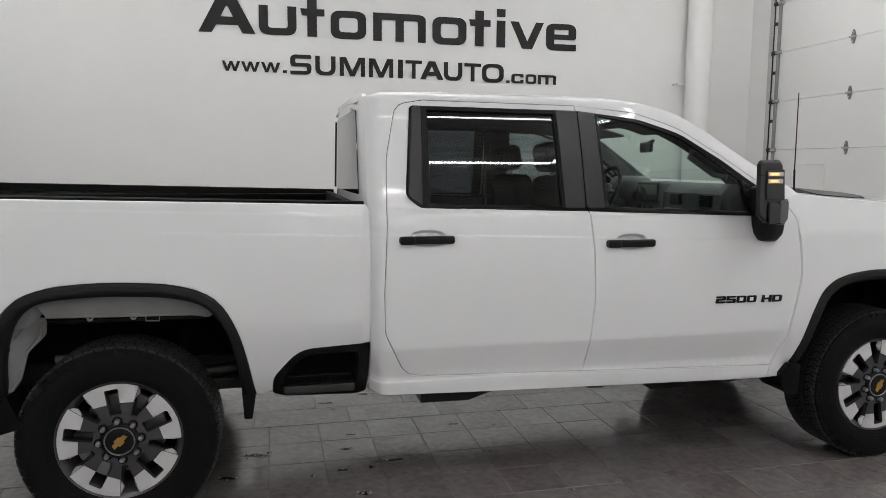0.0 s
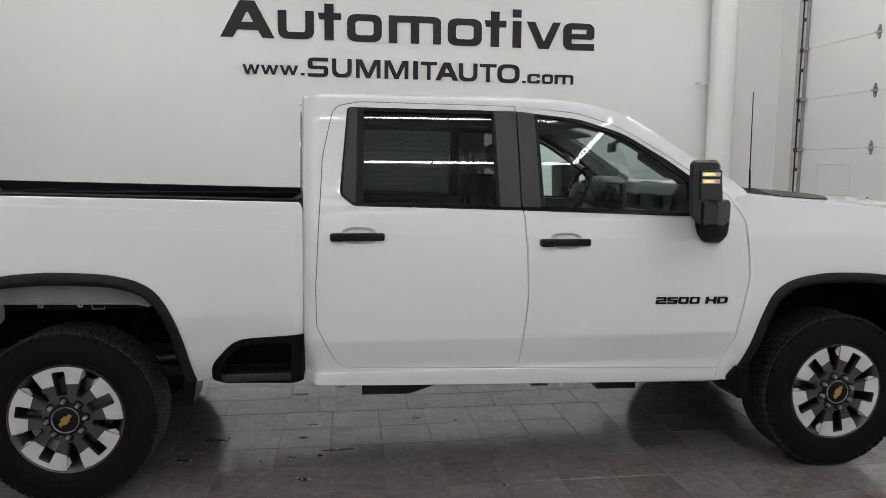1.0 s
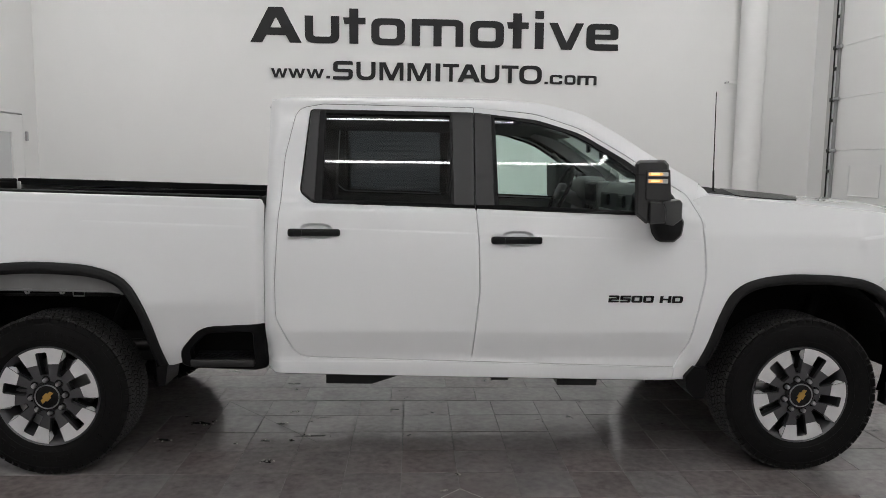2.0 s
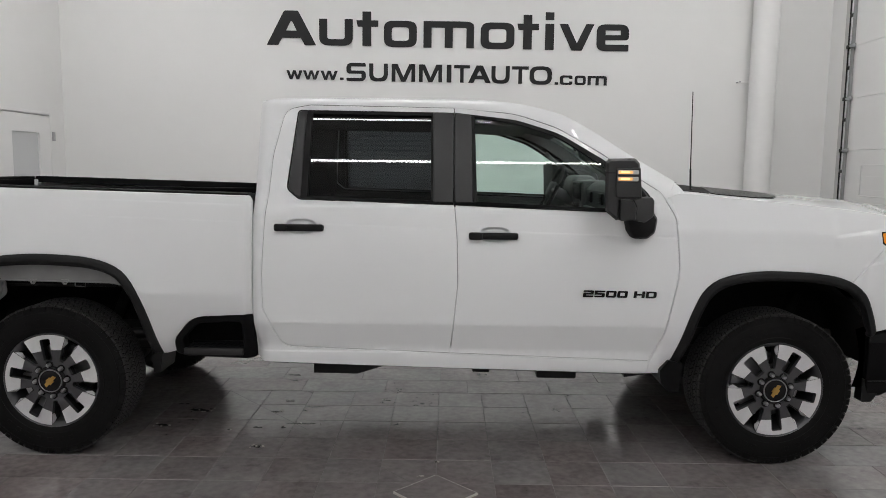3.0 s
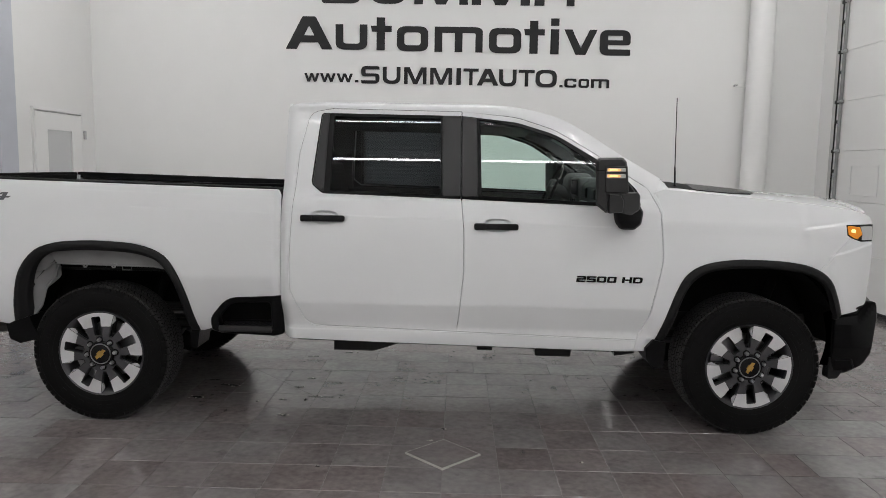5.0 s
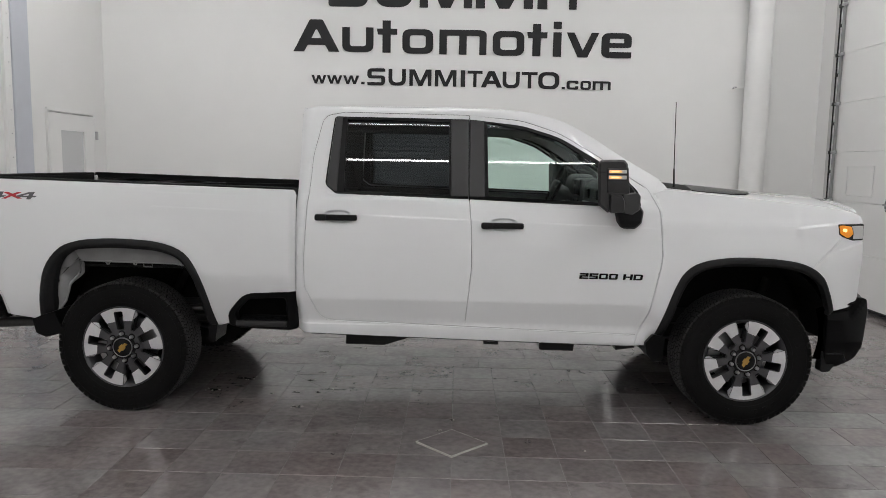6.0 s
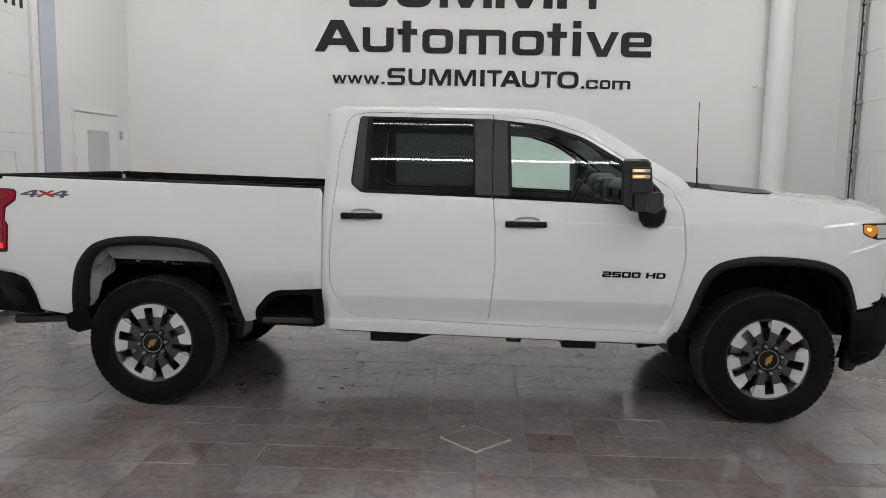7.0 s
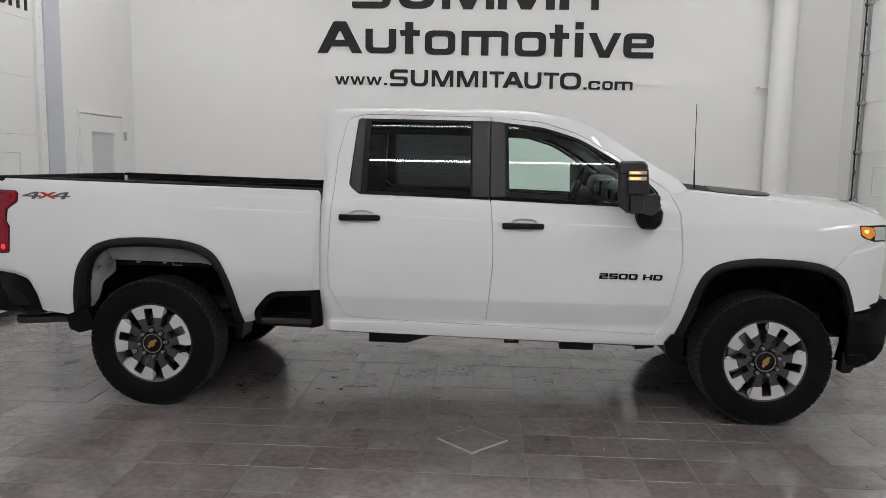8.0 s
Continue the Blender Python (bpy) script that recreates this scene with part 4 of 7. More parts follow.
def offset(poly, d):
    """An outline moved outwards by d."""
    q = np.array(poly)
    area = np.sum(q[:, 0] * np.roll(q[:, 1], -1) - np.roll(q[:, 0], -1) * q[:, 1])
    tang = np.roll(q, -1, 0) - np.roll(q, 1, 0)
    nrm = np.stack([tang[:, 1], -tang[:, 0]], 1) / (np.hypot(*tang.T)[:, None] + 1e-9)
    if area < 0:
        nrm = -nrm
    return [tuple(p) for p in q + nrm * d]


def arch_band(outer, inner):
    """The closed outline of the dark trim between two arch lines."""
    far = rounded(outer)
    near = rounded(inner)
    return far + near[::-1]


def ridged(base, line, steps):
    """A depth that follows a cross-section (distance from the line, height) along an outline."""
    q = np.array(line)
    a, b = q[:-1], q[1:]

    def fn(x, z):
        x, z = np.asarray(x, float), np.asarray(z, float)
        shape = np.broadcast(x, z).shape
        p = np.stack([np.broadcast_to(x, shape).ravel(), np.broadcast_to(z, shape).ravel()], 1)
        d = np.full(len(p), 9.0)
        for s, e in zip(a, b):
            v = e - s
            t = np.clip(((p - s) @ v) / (v @ v + 1e-12), 0, 1)
            d = np.minimum(d, np.hypot(*(p - s - t[:, None] * v).T))
        return base(x, z) + np.interp(d, [k[0] for k in steps], [k[1] for k in steps]).reshape(shape)
    return fn


ARCH_SECTION = ((0.0, 0.000), (0.006, 0.010), (0.012, 0.013), (0.038, 0.018), (0.044, 0.0155), (0.064, -0.006), (0.085, -0.022), (0.2, -0.04))


def seam_z(x):
    return 1.069 + 1.13 * (x - 2.432)


def body_side(side):
    """All outer parts of one side of the truck; side -1 is the passenger side, +1 the driver's."""
    def P(name, outline, depth, mat, holes=(), parent=truck, label="", **kw):
        return part(name, panel(name, outline, depth, mat, holes, side=side, **kw), parent, label)

    # load bed side with its arch opening and the recess for the corner step
    bed_out = [(-3.125, bed_top(-3.12)), (-2.5, bed_top(-2.5)), (-1.7, bed_top(-1.7)), (-0.908, bed_top(-0.91), 0.012), (-0.894, bed_top(-0.9) - 0.03, 0.012), (-0.892, 1.24), (-0.894, 0.818),
               (-1.226, 0.800, 0.16), (-1.350, 0.660, 0.12), (-1.353, 0.585), (-1.40, 0.570)] + REAR_ARCH[::-1] + \
              [(-2.772, 0.626), (-2.794, 0.748, 0.10), (-2.842, 0.868, 0.07), (-2.95, 0.900, 0.06), (-3.10, 0.905), (-3.125, 0.912)]
    P("bed_side", rounded(bed_out), bed_depth, PAINT, thick=0.03, fine=[(-3.1, 1.42, -0.90, 1.52, 0.02, 0.006), (-0.95, 0.80, -0.893, 1.46, 0.007, 0.02), (-1.80, 1.316, -0.895, 1.362, 0.018, 0.003), (-1.80, 1.408, -0.895, 1.452, 0.018, 0.003)])
    P("bed_flange", rounded([(-2.75, 0.628), (-2.772, 0.752, 0.10), (-2.825, 0.888, 0.07), (-2.95, 0.922, 0.06), (-3.10, 0.925), (-3.10, 0.70), (-2.86, 0.628)]), shifted(bed_depth, -0.016), PAINT, thick=0.01)
    # black arch trims
    P("rear_arch_trim", offset(arch_band(REAR_ARCH, REAR_ARCH_IN), -0.006), ridged(bed_depth, rounded(REAR_ARCH), ARCH_SECTION), ARCHTRIM, thick=0.06, lip=0.004, step=0.012)
    P("front_arch_trim", offset(arch_band(FRONT_ARCH, FRONT_ARCH_IN), -0.006), ridged(fender_depth, rounded(FRONT_ARCH), ARCH_SECTION), ARCHTRIM, thick=0.06, lip=0.004, step=0.012)
    # corner step: dark housing with a recessed tread
    step_out = rounded([(-0.897, 0.812), (-1.222, 0.794, 0.16), (-1.344, 0.655, 0.12), (-1.347, 0.572, 0.02), (-1.29, 0.552, 0.02), (-0.96, 0.540, 0.02), (-0.905, 0.552, 0.01)])
    step_hole = rounded([(-0.948, 0.780, 0.03), (-1.205, 0.768, 0.12), (-1.303, 0.662, 0.08), (-1.295, 0.592, 0.03), (-0.955, 0.588, 0.03)])
    st = P("bed_step", step_out, shifted(bed_depth, 0.006), TRIMBLACK, [step_hole], thick=0.06, lip=0.006, step=0.03)
    s0, s1 = sorted((side * 0.735, side * 0.875))
    part("step_tread", box_mesh("tread", (-1.305, s0, 0.575), (-0.958, s1, 0.602), SATIN, 0.006), st)
    cleat = box_mesh("cleat", (-0.0055, -0.013, 0.0), (0.0055, 0.013, 0.005), APPLIQUE, 0.002, 1)
    for i in range(16):
        for j in range(3):
            part("tread_cleat", cleat, st).matrix_basis = pose(-1.275 + i * 0.0195, side * (0.765 + 0.036 * j), 0.6018, 0, 0, 38 if (i + j) % 2 else -38)
    l0, l1 = sorted((side * 0.868, side * 0.892))
    part("step_lip", box_mesh("lip", (-1.300, l0, 0.565), (-0.962, l1, 0.606), MIRRORCAP, 0.010, 3), st)
    b0, b1 = sorted((side * 0.722, side * 0.738))
    part("step_lip", box_mesh("back_lip", (-1.300, b0, 0.590), (-0.962, b1, 0.614), SATIN, 0.006, 2), st)
    r0, r1 = sorted((side * 0.70, side * 0.722))
    part("step_back", box_mesh("step_back", (-1.33, r0, 0.56), (-0.94, r1, 0.81), LINER), st)

    # cab side: rocker, pillars and roof rail as one pressing with the door openings cut out
    cab_out = [(CAB_BACK, 0.565), (-0.84, 0.548, 0.02), (-0.40, 0.536), (1.24, 0.502), (1.345, 0.505), (1.333, 0.575), (1.40, 0.72, 0.2), (1.466, 1.08, 0.35), (1.445, 1.39, 0.18), (1.40, 1.50, 0.06),
               (1.46, 1.575)] + [(x, float(ROOF_EDGE(x))) for x in np.arange(1.40, -0.84, -0.05)] + [(-0.888, 1.992, 0.02), (-0.887, 1.60)]
    grow = 0.0062
    P("cab_side", rounded(cab_out), cab_depth, PAINT, [offset(rounded(DOOR_REAR), grow), offset(rounded(DOOR_FRONT), grow)], thick=0.05, lip=0.0015, fine=[(-0.90, 1.24, -0.80, 1.46, 0.012, 0.008), (-0.90, 0.50, 1.35, 0.66, 0.05, 0.008), (-0.90, 0.592, 1.34, 0.628, 0.013, 0.004), (-0.88, 1.24, -0.80, 1.60, 0.012, 0.012), (-0.9, 1.95, 0.5, 2.04, 0.03, 0.008), (0.4, 1.50, 1.47, 2.04, 0.016, 0.013)])
    # dark strips just under the surface paint shade into the door gaps
    for line in (DOOR_REAR, DOOR_FRONT):
        P("door_seal", offset(rounded(line), 0.013), shifted(cab_depth, -0.011), LINER, [offset(rounded(line), -0.005)], thick=0.01, step=0.014, lip=0.0005)
    # black sheet deeper down, added to keep the gaps as dark as shade
    P("door_frame", rounded([(CAB_BACK + 0.03, 0.600), (1.325, 0.560), (1.395, 0.72, 0.2), (1.463, 1.08, 0.35), (1.441, 1.385, 0.18), (1.38, 1.51, 0.1), (0.80, 1.90, 0.4), (0.56, 1.97, 0.4), (-0.78, 1.98, 0.1)]), shifted(cab_depth, -0.022), LINER,
      [offset(rounded(OPEN_REAR), 0.012), offset(rounded(OPEN_FRONT), 0.012)], thick=0.02)
    # doors
    for nm, out, hole, trim, pane, mat, hx, hz in (("rear_door", DOOR_REAR, OPEN_REAR, TRIM_REAR, GLASS_REAR, TINTED, -0.622, 1.305), ("front_door", DOOR_FRONT, OPEN_FRONT, TRIM_FRONT, GLASS_FRONT, GLASS, 0.437, 1.272)):
        door = P(nm, rounded(out), cab_depth, PAINT, [rounded(hole)], thick=0.018, lip=0.0015, fine=[(hx - 0.10, hz - 0.06, hx + 0.115, hz + 0.06, 0.007, 0.005), (-0.83, 1.300, 0.24, 1.342, 0.014, 0.003), (0.21, 1.266, 1.46, 1.314, 0.014, 0.003), (-0.83, 1.405, 0.22, 1.425, 0.013, 0.0035), (0.21, 1.368, 1.2, 1.425, 0.015, 0.003), (-0.83, 1.425, 1.45, 1.46, 0.03, 0.008), (-0.82, 1.40, -0.69, 1.60, 0.012, 0.01), (-0.83, 0.62, 1.45, 0.76, 0.06, 0.02), (-0.83, 0.762, 1.45, 0.806, 0.02, 0.005)])
        P("window_trim", rounded(trim), shifted(cab_depth, 0.009), TRIMBLACK, [rounded(pane)], parent=door, thick=0.03, step=0.03, fine=[(-0.74, 1.40, 1.38, 1.47, 0.02, 0.005)])
        g = P("window_pane", offset(rounded(pane), 0.008), shifted(pane_depth, -0.014), mat, parent=door, label="dark tinted glass" if mat is TINTED else "lightly tinted glass", thick=0.0045, lip=0.0005)
        g.visible_shadow = False
        w = float(cab_depth(np.array([hx + 0.15]), np.array([hz + 0.05]))[0])
        y0, y1 = sorted((side * (w + 0.012), side * (w + 0.042)))
        me = box_mesh("door_handle", (hx - 0.135, y0, hz - 0.019), (hx + 0.135, y1, hz + 0.019), BLACKTRIM, 0.012, 3)
        for v in me.vertices:
            end = abs(v.co.x - hx) / 0.135
            v.co.y -= side * 0.012 * end ** 4
        hd = part("door_handle", me, door, "black textured pull handle")
        c0, c1 = sorted((side * (w + 0.013), side * (w + 0.0445)))
        part("handle_cap", box_mesh("handle_cap", (hx - 0.134, c0, hz - 0.0205), (hx - 0.06, c1, hz + 0.0205), BLACKTRIM, 0.012, 3), hd)
        for dx in (-0.112, 0.112):
            q0, q1 = sorted((side * (w - 0.02), side * (w + 0.02)))
            part("handle_mount", box_mesh("mount", (hx + dx - 0.018, q0, hz - 0.014), (hx + dx + 0.018, q1, hz + 0.014), BLACKTRIM, 0.004, 1), hd)
        bx = [(0.108, 1.436), (0.2155, 1.434), (0.2125, 1.941), (0.100, 1.942)] if nm == "rear_door" else [(0.2245, 1.434), (0.322, 1.433), (0.309, 1.930), (0.2215, 1.940)]
        P("pillar_applique", bx, shifted(pane_depth, 0.012), APPLIQUE, parent=door, thick=0.02, label="grey-black textured pillar cover")
        if nm == "rear_door":
            P("quarter_applique", rounded([(-0.695, 1.515, 0.03), (-0.640, 1.472, 0.02), (-0.630, 1.472), (-0.616, 1.945), (-0.640, 1.946), (-0.657, 1.940, 0.015)]), shifted(cab_depth, 0.0145), APPLIQUE, parent=door, thick=0.02)
            P("window_divider", [(-0.628, 1.470), (-0.590, 1.468), (-0.584, 1.947), (-0.613, 1.948)], shifted(cab_depth, 0.0130), TRIMBLACK, parent=door, thick=0.02)
        else:
            P("sail_panel", rounded([(1.165, 1.425), (1.296, 1.416, 0.02), (1.294, 1.495, 0.05), (1.158, 1.594)]), shifted(cab_depth, 0.009), APPLIQUE, parent=door, thick=0.02)
        # inner trim of the door
        card = [(-0.76, 0.70), (0.18, 0.68), (0.18, 1.425), (-0.70, 1.445)] if nm == "rear_door" else [(0.27, 0.68), (1.28, 0.66), (1.36, 1.10), (1.30, 1.395), (0.27, 1.42)]
        P("door_card", card, shifted(cab_depth, -0.085), CABIN, parent=door, thick=0.02)
    # painted corner below the windscreen, behind the wing's edge
    P("cowl_corner", rounded([(1.345, 1.525), (1.40, 1.44), (1.49, 1.46), (1.505, 1.500), (1.48, 1.545), (1.445, 1.580), (1.40, 1.605)]), lambda x, z: np.minimum(cab_depth(x, np.maximum(z, 1.47)), 0.90) - 0.008, PAINT, thick=0.02)
    # front wing
    arch_line = rounded(FRONT_ARCH)
    behind = [p for p in arch_line if not (p[0] > 2.3 and p[1] < seam_z(p[0]))]
    ahead = [p for p in arch_line if p[0] > 2.3 and p[1] < seam_z(p[0])]
    foot = ((behind[-1][0] + ahead[0][0]) / 2, (behind[-1][1] + ahead[0][1]) / 2)
    wing = [(1.4365, 1.385, 0.18), (1.4585, 1.08, 0.35), (1.3865, 0.72, 0.2), (1.3230, 0.575), (1.3140, 0.512), (1.415, 0.506)] + behind + \
        [(foot[0] - 0.0022, foot[1] + 0.0015), (2.568, 1.2425), (2.545, 1.256, 0.01), (2.539, 1.321, 0.008), (2.62, 1.323), (2.70, 1.324), (2.735, 1.330), (2.72, 1.368), (2.66, 1.390)] + [(x, float(WING_TOP(x))) for x in (2.56, 2.40, 2.1, 1.75, 1.47)] + [(1.398, 1.490)]
    wing = rounded(wing)
    P("front_wing", wing, fender_depth, PAINT, thick=0.03, lip=0.0015, step=0.035, fine=[(2.2, 1.25, 2.62, 1.36, 0.009, 0.003), (2.42, 1.10, 2.58, 1.19, 0.009, 0.003)])
    fascia = [(2.573, 1.2375), (foot[0] + 0.0022, foot[1] - 0.0015)] + ahead + rounded([(2.65, 0.795), (2.715, 0.84, 0.03), (2.73, 1.05, 0.05), (2.728, 1.214), (2.645, 1.217)])
    P("front_fascia", fascia, fender_depth, PAINT, thick=0.03, step=0.035, fine=[(2.44, 1.10, 2.72, 1.23, 0.009, 0.003)])
    P("fascia_backing", rounded([(2.45, 1.04), (2.60, 1.02), (2.66, 1.16), (2.60, 1.25), (2.56, 1.26), (2.44, 1.13)]), shifted(fender_depth, -0.034), LINER, thick=0.01)
    # side marker lamp
    lamp = P("headlamp", rounded([(2.543, 1.314, 0.006), (2.549, 1.262, 0.012), (2.592, 1.238, 0.02), (2.640, 1.223), (2.73, 1.226), (2.735, 1.318), (2.67, 1.319)]), shifted(fender_depth, -0.004), CLEARLENS, thick=0.05, step=0.02, label="clear headlamp with amber marker")
    P("lamp_bezel", rounded([(2.636, 1.309), (2.650, 1.264, 0.006), (2.645, 1.230, 0.006), (2.728, 1.230), (2.730, 1.308)]), shifted(fender_depth, 0.003), CLEARLENS, parent=lamp, thick=0.01, step=0.02)
    P("lamp_edge", rounded([(2.5435, 1.317, 0.008), (2.549, 1.260, 0.012), (2.592, 1.236, 0.02), (2.640, 1.2215), (2.73, 1.2235), (2.735, 1.3195), (2.67, 1.3195)]), shifted(fender_depth, 0.0012), GLOSSBLACK, parent=lamp, thick=0.03, step=0.02)
    P("amber_reflector", rounded([(2.5475, 1.311, 0.008), (2.553, 1.264, 0.01), (2.594, 1.241, 0.008), (2.612, 1.237, 0.008), (2.644, 1.263, 0.006), (2.630, 1.304, 0.006), (2.575, 1.311)]), shifted(fender_depth, 0.003), AMBER, parent=lamp, thick=0.012, step=0.02)
    P("lit_marker", rounded([(2.570, 1.279, 0.008), (2.594, 1.274, 0.008), (2.597, 1.290, 0.008), (2.573, 1.292, 0.008)]), shifted(fender_depth, 0.006), AMBERLIT, parent=lamp, thick=0.006, step=0.02)
    # mud flaps
    for nm, pts, y in (("rear_mud_flap", [(-1.495, 0.60), (-1.425, 0.60), (-1.448, 0.45, 0.01), (-1.485, 0.45, 0.01)], 0.86),
                       ("front_mud_flap", [(1.375, 0.530, 0.01), (1.422, 0.588), (1.50, 0.575), (1.488, 0.412, 0.02), (1.43, 0.412, 0.02), (1.385, 0.46, 0.03)], 0.965),
                       ("bed_rear_flap", [(-2.605, 0.605), (-2.55, 0.63), (-2.46, 0.66), (-2.40, 0.52, 0.02), (-2.52, 0.488, 0.03), (-2.585, 0.515, 0.03)], 0.975)):
        y0, y1 = sorted((side * (y - 0.22), side * y))
        part(nm, slab(nm, rounded(pts), y0, y1, TRIMBLACK), truck)
    # tail lamp wrapping the rear corner
    lamp_line = rounded([(-3.10, 1.437), (-2.93, 1.433, 0.015), (-2.911, 1.415, 0.01), (-2.914, 1.362, 0.02), (-2.988, 1.312, 0.02), (-2.996, 1.23, 0.01), (-2.972, 1.197, 0.01), (-2.980, 1.022, 0.015), (-3.10, 1.010)])
    tl = P("tail_lamp", lamp_line, shifted(bed_depth, 0.004), GLOSSBLACK, thick=0.05, step=0.025, label="red tail lamp with black surround")
    P("red_lens", rounded([(-3.10, 1.428), (-2.935, 1.424, 0.015), (-2.921, 1.410, 0.01), (-2.924, 1.368, 0.02), (-2.998, 1.318, 0.02), (-3.005, 1.235, 0.02), (-2.982, 1.195, 0.01), (-2.990, 1.033, 0.015), (-3.10, 1.022)]), shifted(bed_depth, 0.010), REDLENS, parent=tl, thick=0.02, lip=0.008, step=0.02, label="glossy red lens")
    P("lens_step", rounded([(-3.10, 1.418), (-2.962, 1.414, 0.01), (-2.955, 1.375, 0.01), (-3.10, 1.368)]), shifted(bed_depth, 0.015), REDLENS, parent=tl, thick=0.01, lip=0.006, step=0.02)
    P("lens_step", rounded([(-3.022, 1.27, 0.01), (-3.022, 1.10, 0.01), (-3.006, 1.10, 0.01), (-3.004, 1.20, 0.01)]), shifted(bed_depth, 0.015), REDLENS, parent=tl, thick=0.01, lip=0.005, step=0.02)
    P("lit_bulb", rounded([(-3.035, 1.045, 0.012), (-3.008, 1.045, 0.012), (-3.008, 1.075, 0.012), (-3.035, 1.075, 0.012)]), shifted(bed_depth, 0.016), REDDOT, parent=tl, thick=0.006, step=0.02)
    # rail cap along the bed
    caps = [(-3.06, 0.0), (-2.2, 0), (-1.5, 0), (-0.915, 0)]
    w0 = 0.905
    bm = bmesh.new()
    prof = [(w0 + 0.004, -0.012), (w0 - 0.002, 0.012), (w0 - 0.02, 0.018), (w0 - 0.085, 0.016), (w0 - 0.095, -0.03), (w0 - 0.02, -0.03)]
    rows = [[bm.verts.new((x, side * py, bed_top(x) + pz)) for py, pz in prof] for x, _ in caps]
    for a, b in zip(rows, rows[1:]):
        for i in range(len(prof)):
            j = (i + 1) % len(prof)
            bm.faces.new((a[i], a[j], b[j], b[i]))
    bm.faces.new(rows[0])
    bm.faces.new(rows[-1][::-1])
    part("bed_rail_cap", finish("bed_rail_cap", bm, BEDPLASTIC), truck, "black plastic bed rail cap")
    # inner wall of the bed, with a long rib
    i0, i1 = sorted((side * 0.78, side * 0.82))
    wall_in = part("bed_inner_wall", box_mesh("bed_inner_wall", (-3.05, i0, 0.95), (-0.93, i1, 1.46), BEDPLASTIC, 0.01), truck)
    k0, k1 = sorted((side * 0.765, side * 0.78))
    part("bed_rib", box_mesh("rib", (-2.9, k0, 1.395), (-1.0, k1, 1.415), SATIN, 0.004), wall_in)
    # wheel wells
    for cx, nm in ((WHEEL_R, "rear_wheel_well"), (WHEEL_F, "front_wheel_well")):
        vv, ff = [], []
        n = 20
        for k in range(n + 1):
            a = math.pi * (k / n)
            x, z = cx + 0.54 * math.cos(a), 0.56 + 0.545 * math.sin(a)
            vv += [(x, side * (0.885 if cx < 0 else 0.945), z), (x, side * 0.50, z)]
        ff = [(2 * k, 2 * k + 1, 2 * k + 3, 2 * k + 2) for k in range(n)]
        c = len(vv)
        vv += [(cx + 0.5, side * 0.50, 0.50), (cx - 0.5, side * 0.50, 0.50)]
        ff.append(tuple([c, c + 1] + [2 * k + 1 for k in range(n, -1, -1)]))
        part(nm, mesh_from(nm, vv, ff, LINER, False), truck)
    # sheet-metal edge showing inside the rear arch, with clips
    inner = part("inner_bed_panel", slab("inner_bed_panel", rounded([(-2.40, 1.12), (-2.31, 0.985, 0.02), (-1.70, 0.975, 0.02), (-1.625, 0.962, 0.01), (-1.58, 1.00), (-1.50, 1.12)]), *sorted((side * 0.895, side * 0.885)), PRIMER), truck, "bare grey inner sheet metal")
    for x in (-2.132, -1.952, -1.642):
        part("clip_tab", slab("clip", rounded([(x - 0.022, 0.990), (x + 0.022, 0.990), (x + 0.008, 0.962, 0.006), (x - 0.008, 0.962, 0.006)]), *sorted((side * 0.901, side * 0.895)), PRIMER, [rounded([(x - 0.005, 0.970, 0.005), (x + 0.005, 0.970, 0.005), (x + 0.005, 0.980, 0.005), (x - 0.005, 0.980, 0.005)])]), inner)
    part("panel_lip", tube_mesh("panel_lip", [(-2.312, side * 0.899, 0.986), (-2.0, side * 0.899, 0.980), (-1.70, side * 0.899, 0.976), (-1.63, side * 0.899, 0.966)], 0.0045, PRIMER, 8), inner)
    part("wire_loop", tube_mesh("wire_loop", [(-1.905, side * 0.88, 0.985), (-1.903, side * 0.88, 0.950), (-1.847, side * 0.88, 0.949), (-1.845, side * 0.88, 0.985)], 0.004, GALV, 8), inner)
    brk = part("inner_bracket", panel("bracket", rounded([(-2.545, 0.63), (-2.52, 0.95), (-2.455, 0.952, 0.01), (-2.36, 0.975, 0.02), (-2.328, 0.965, 0.02), (-2.338, 0.892, 0.05), (-2.40, 0.825, 0.06), (-2.43, 0.712, 0.03), (-2.495, 0.632, 0.02)]), lambda x, z: 0.895 - 0.06 * smooth(-2.44, -2.33, x) + 0.009 * np.sin(34 * z) - 0.02 * smooth(-2.47, -2.40, x), PRIMER,
        [rounded([(bx - r, bz - r, r), (bx + r, bz - r, r), (bx + r, bz + r, r), (bx - r, bz + r, r)]) for bx, bz, r in ((-2.47, 0.90, 0.008), (-2.475, 0.78, 0.008), (-2.495, 0.66, 0.011))], thick=0.004, lip=0.002, step=0.02, side=side), inner)
    part("bracket_rib", tube_mesh("bracket_rib", [(-2.335, side * 0.845, 0.965), (-2.345, side * 0.85, 0.895), (-2.402, side * 0.865, 0.828), (-2.432, side * 0.875, 0.712), (-2.47, side * 0.885, 0.655)], 0.008, PRIMER, 8), brk)
    for bx, bz in ((-2.47, 0.85), (-2.50, 0.72)):
        part("bracket_bolt", lathe_mesh("bracket_bolt", [(0.0, -0.012), (0.010, -0.011), (0.013, 0.0)], DARKSTEEL, 12), brk).matrix_basis = pose(bx, side * 0.898, bz, 0, 0, 0 if side < 0 else 180)
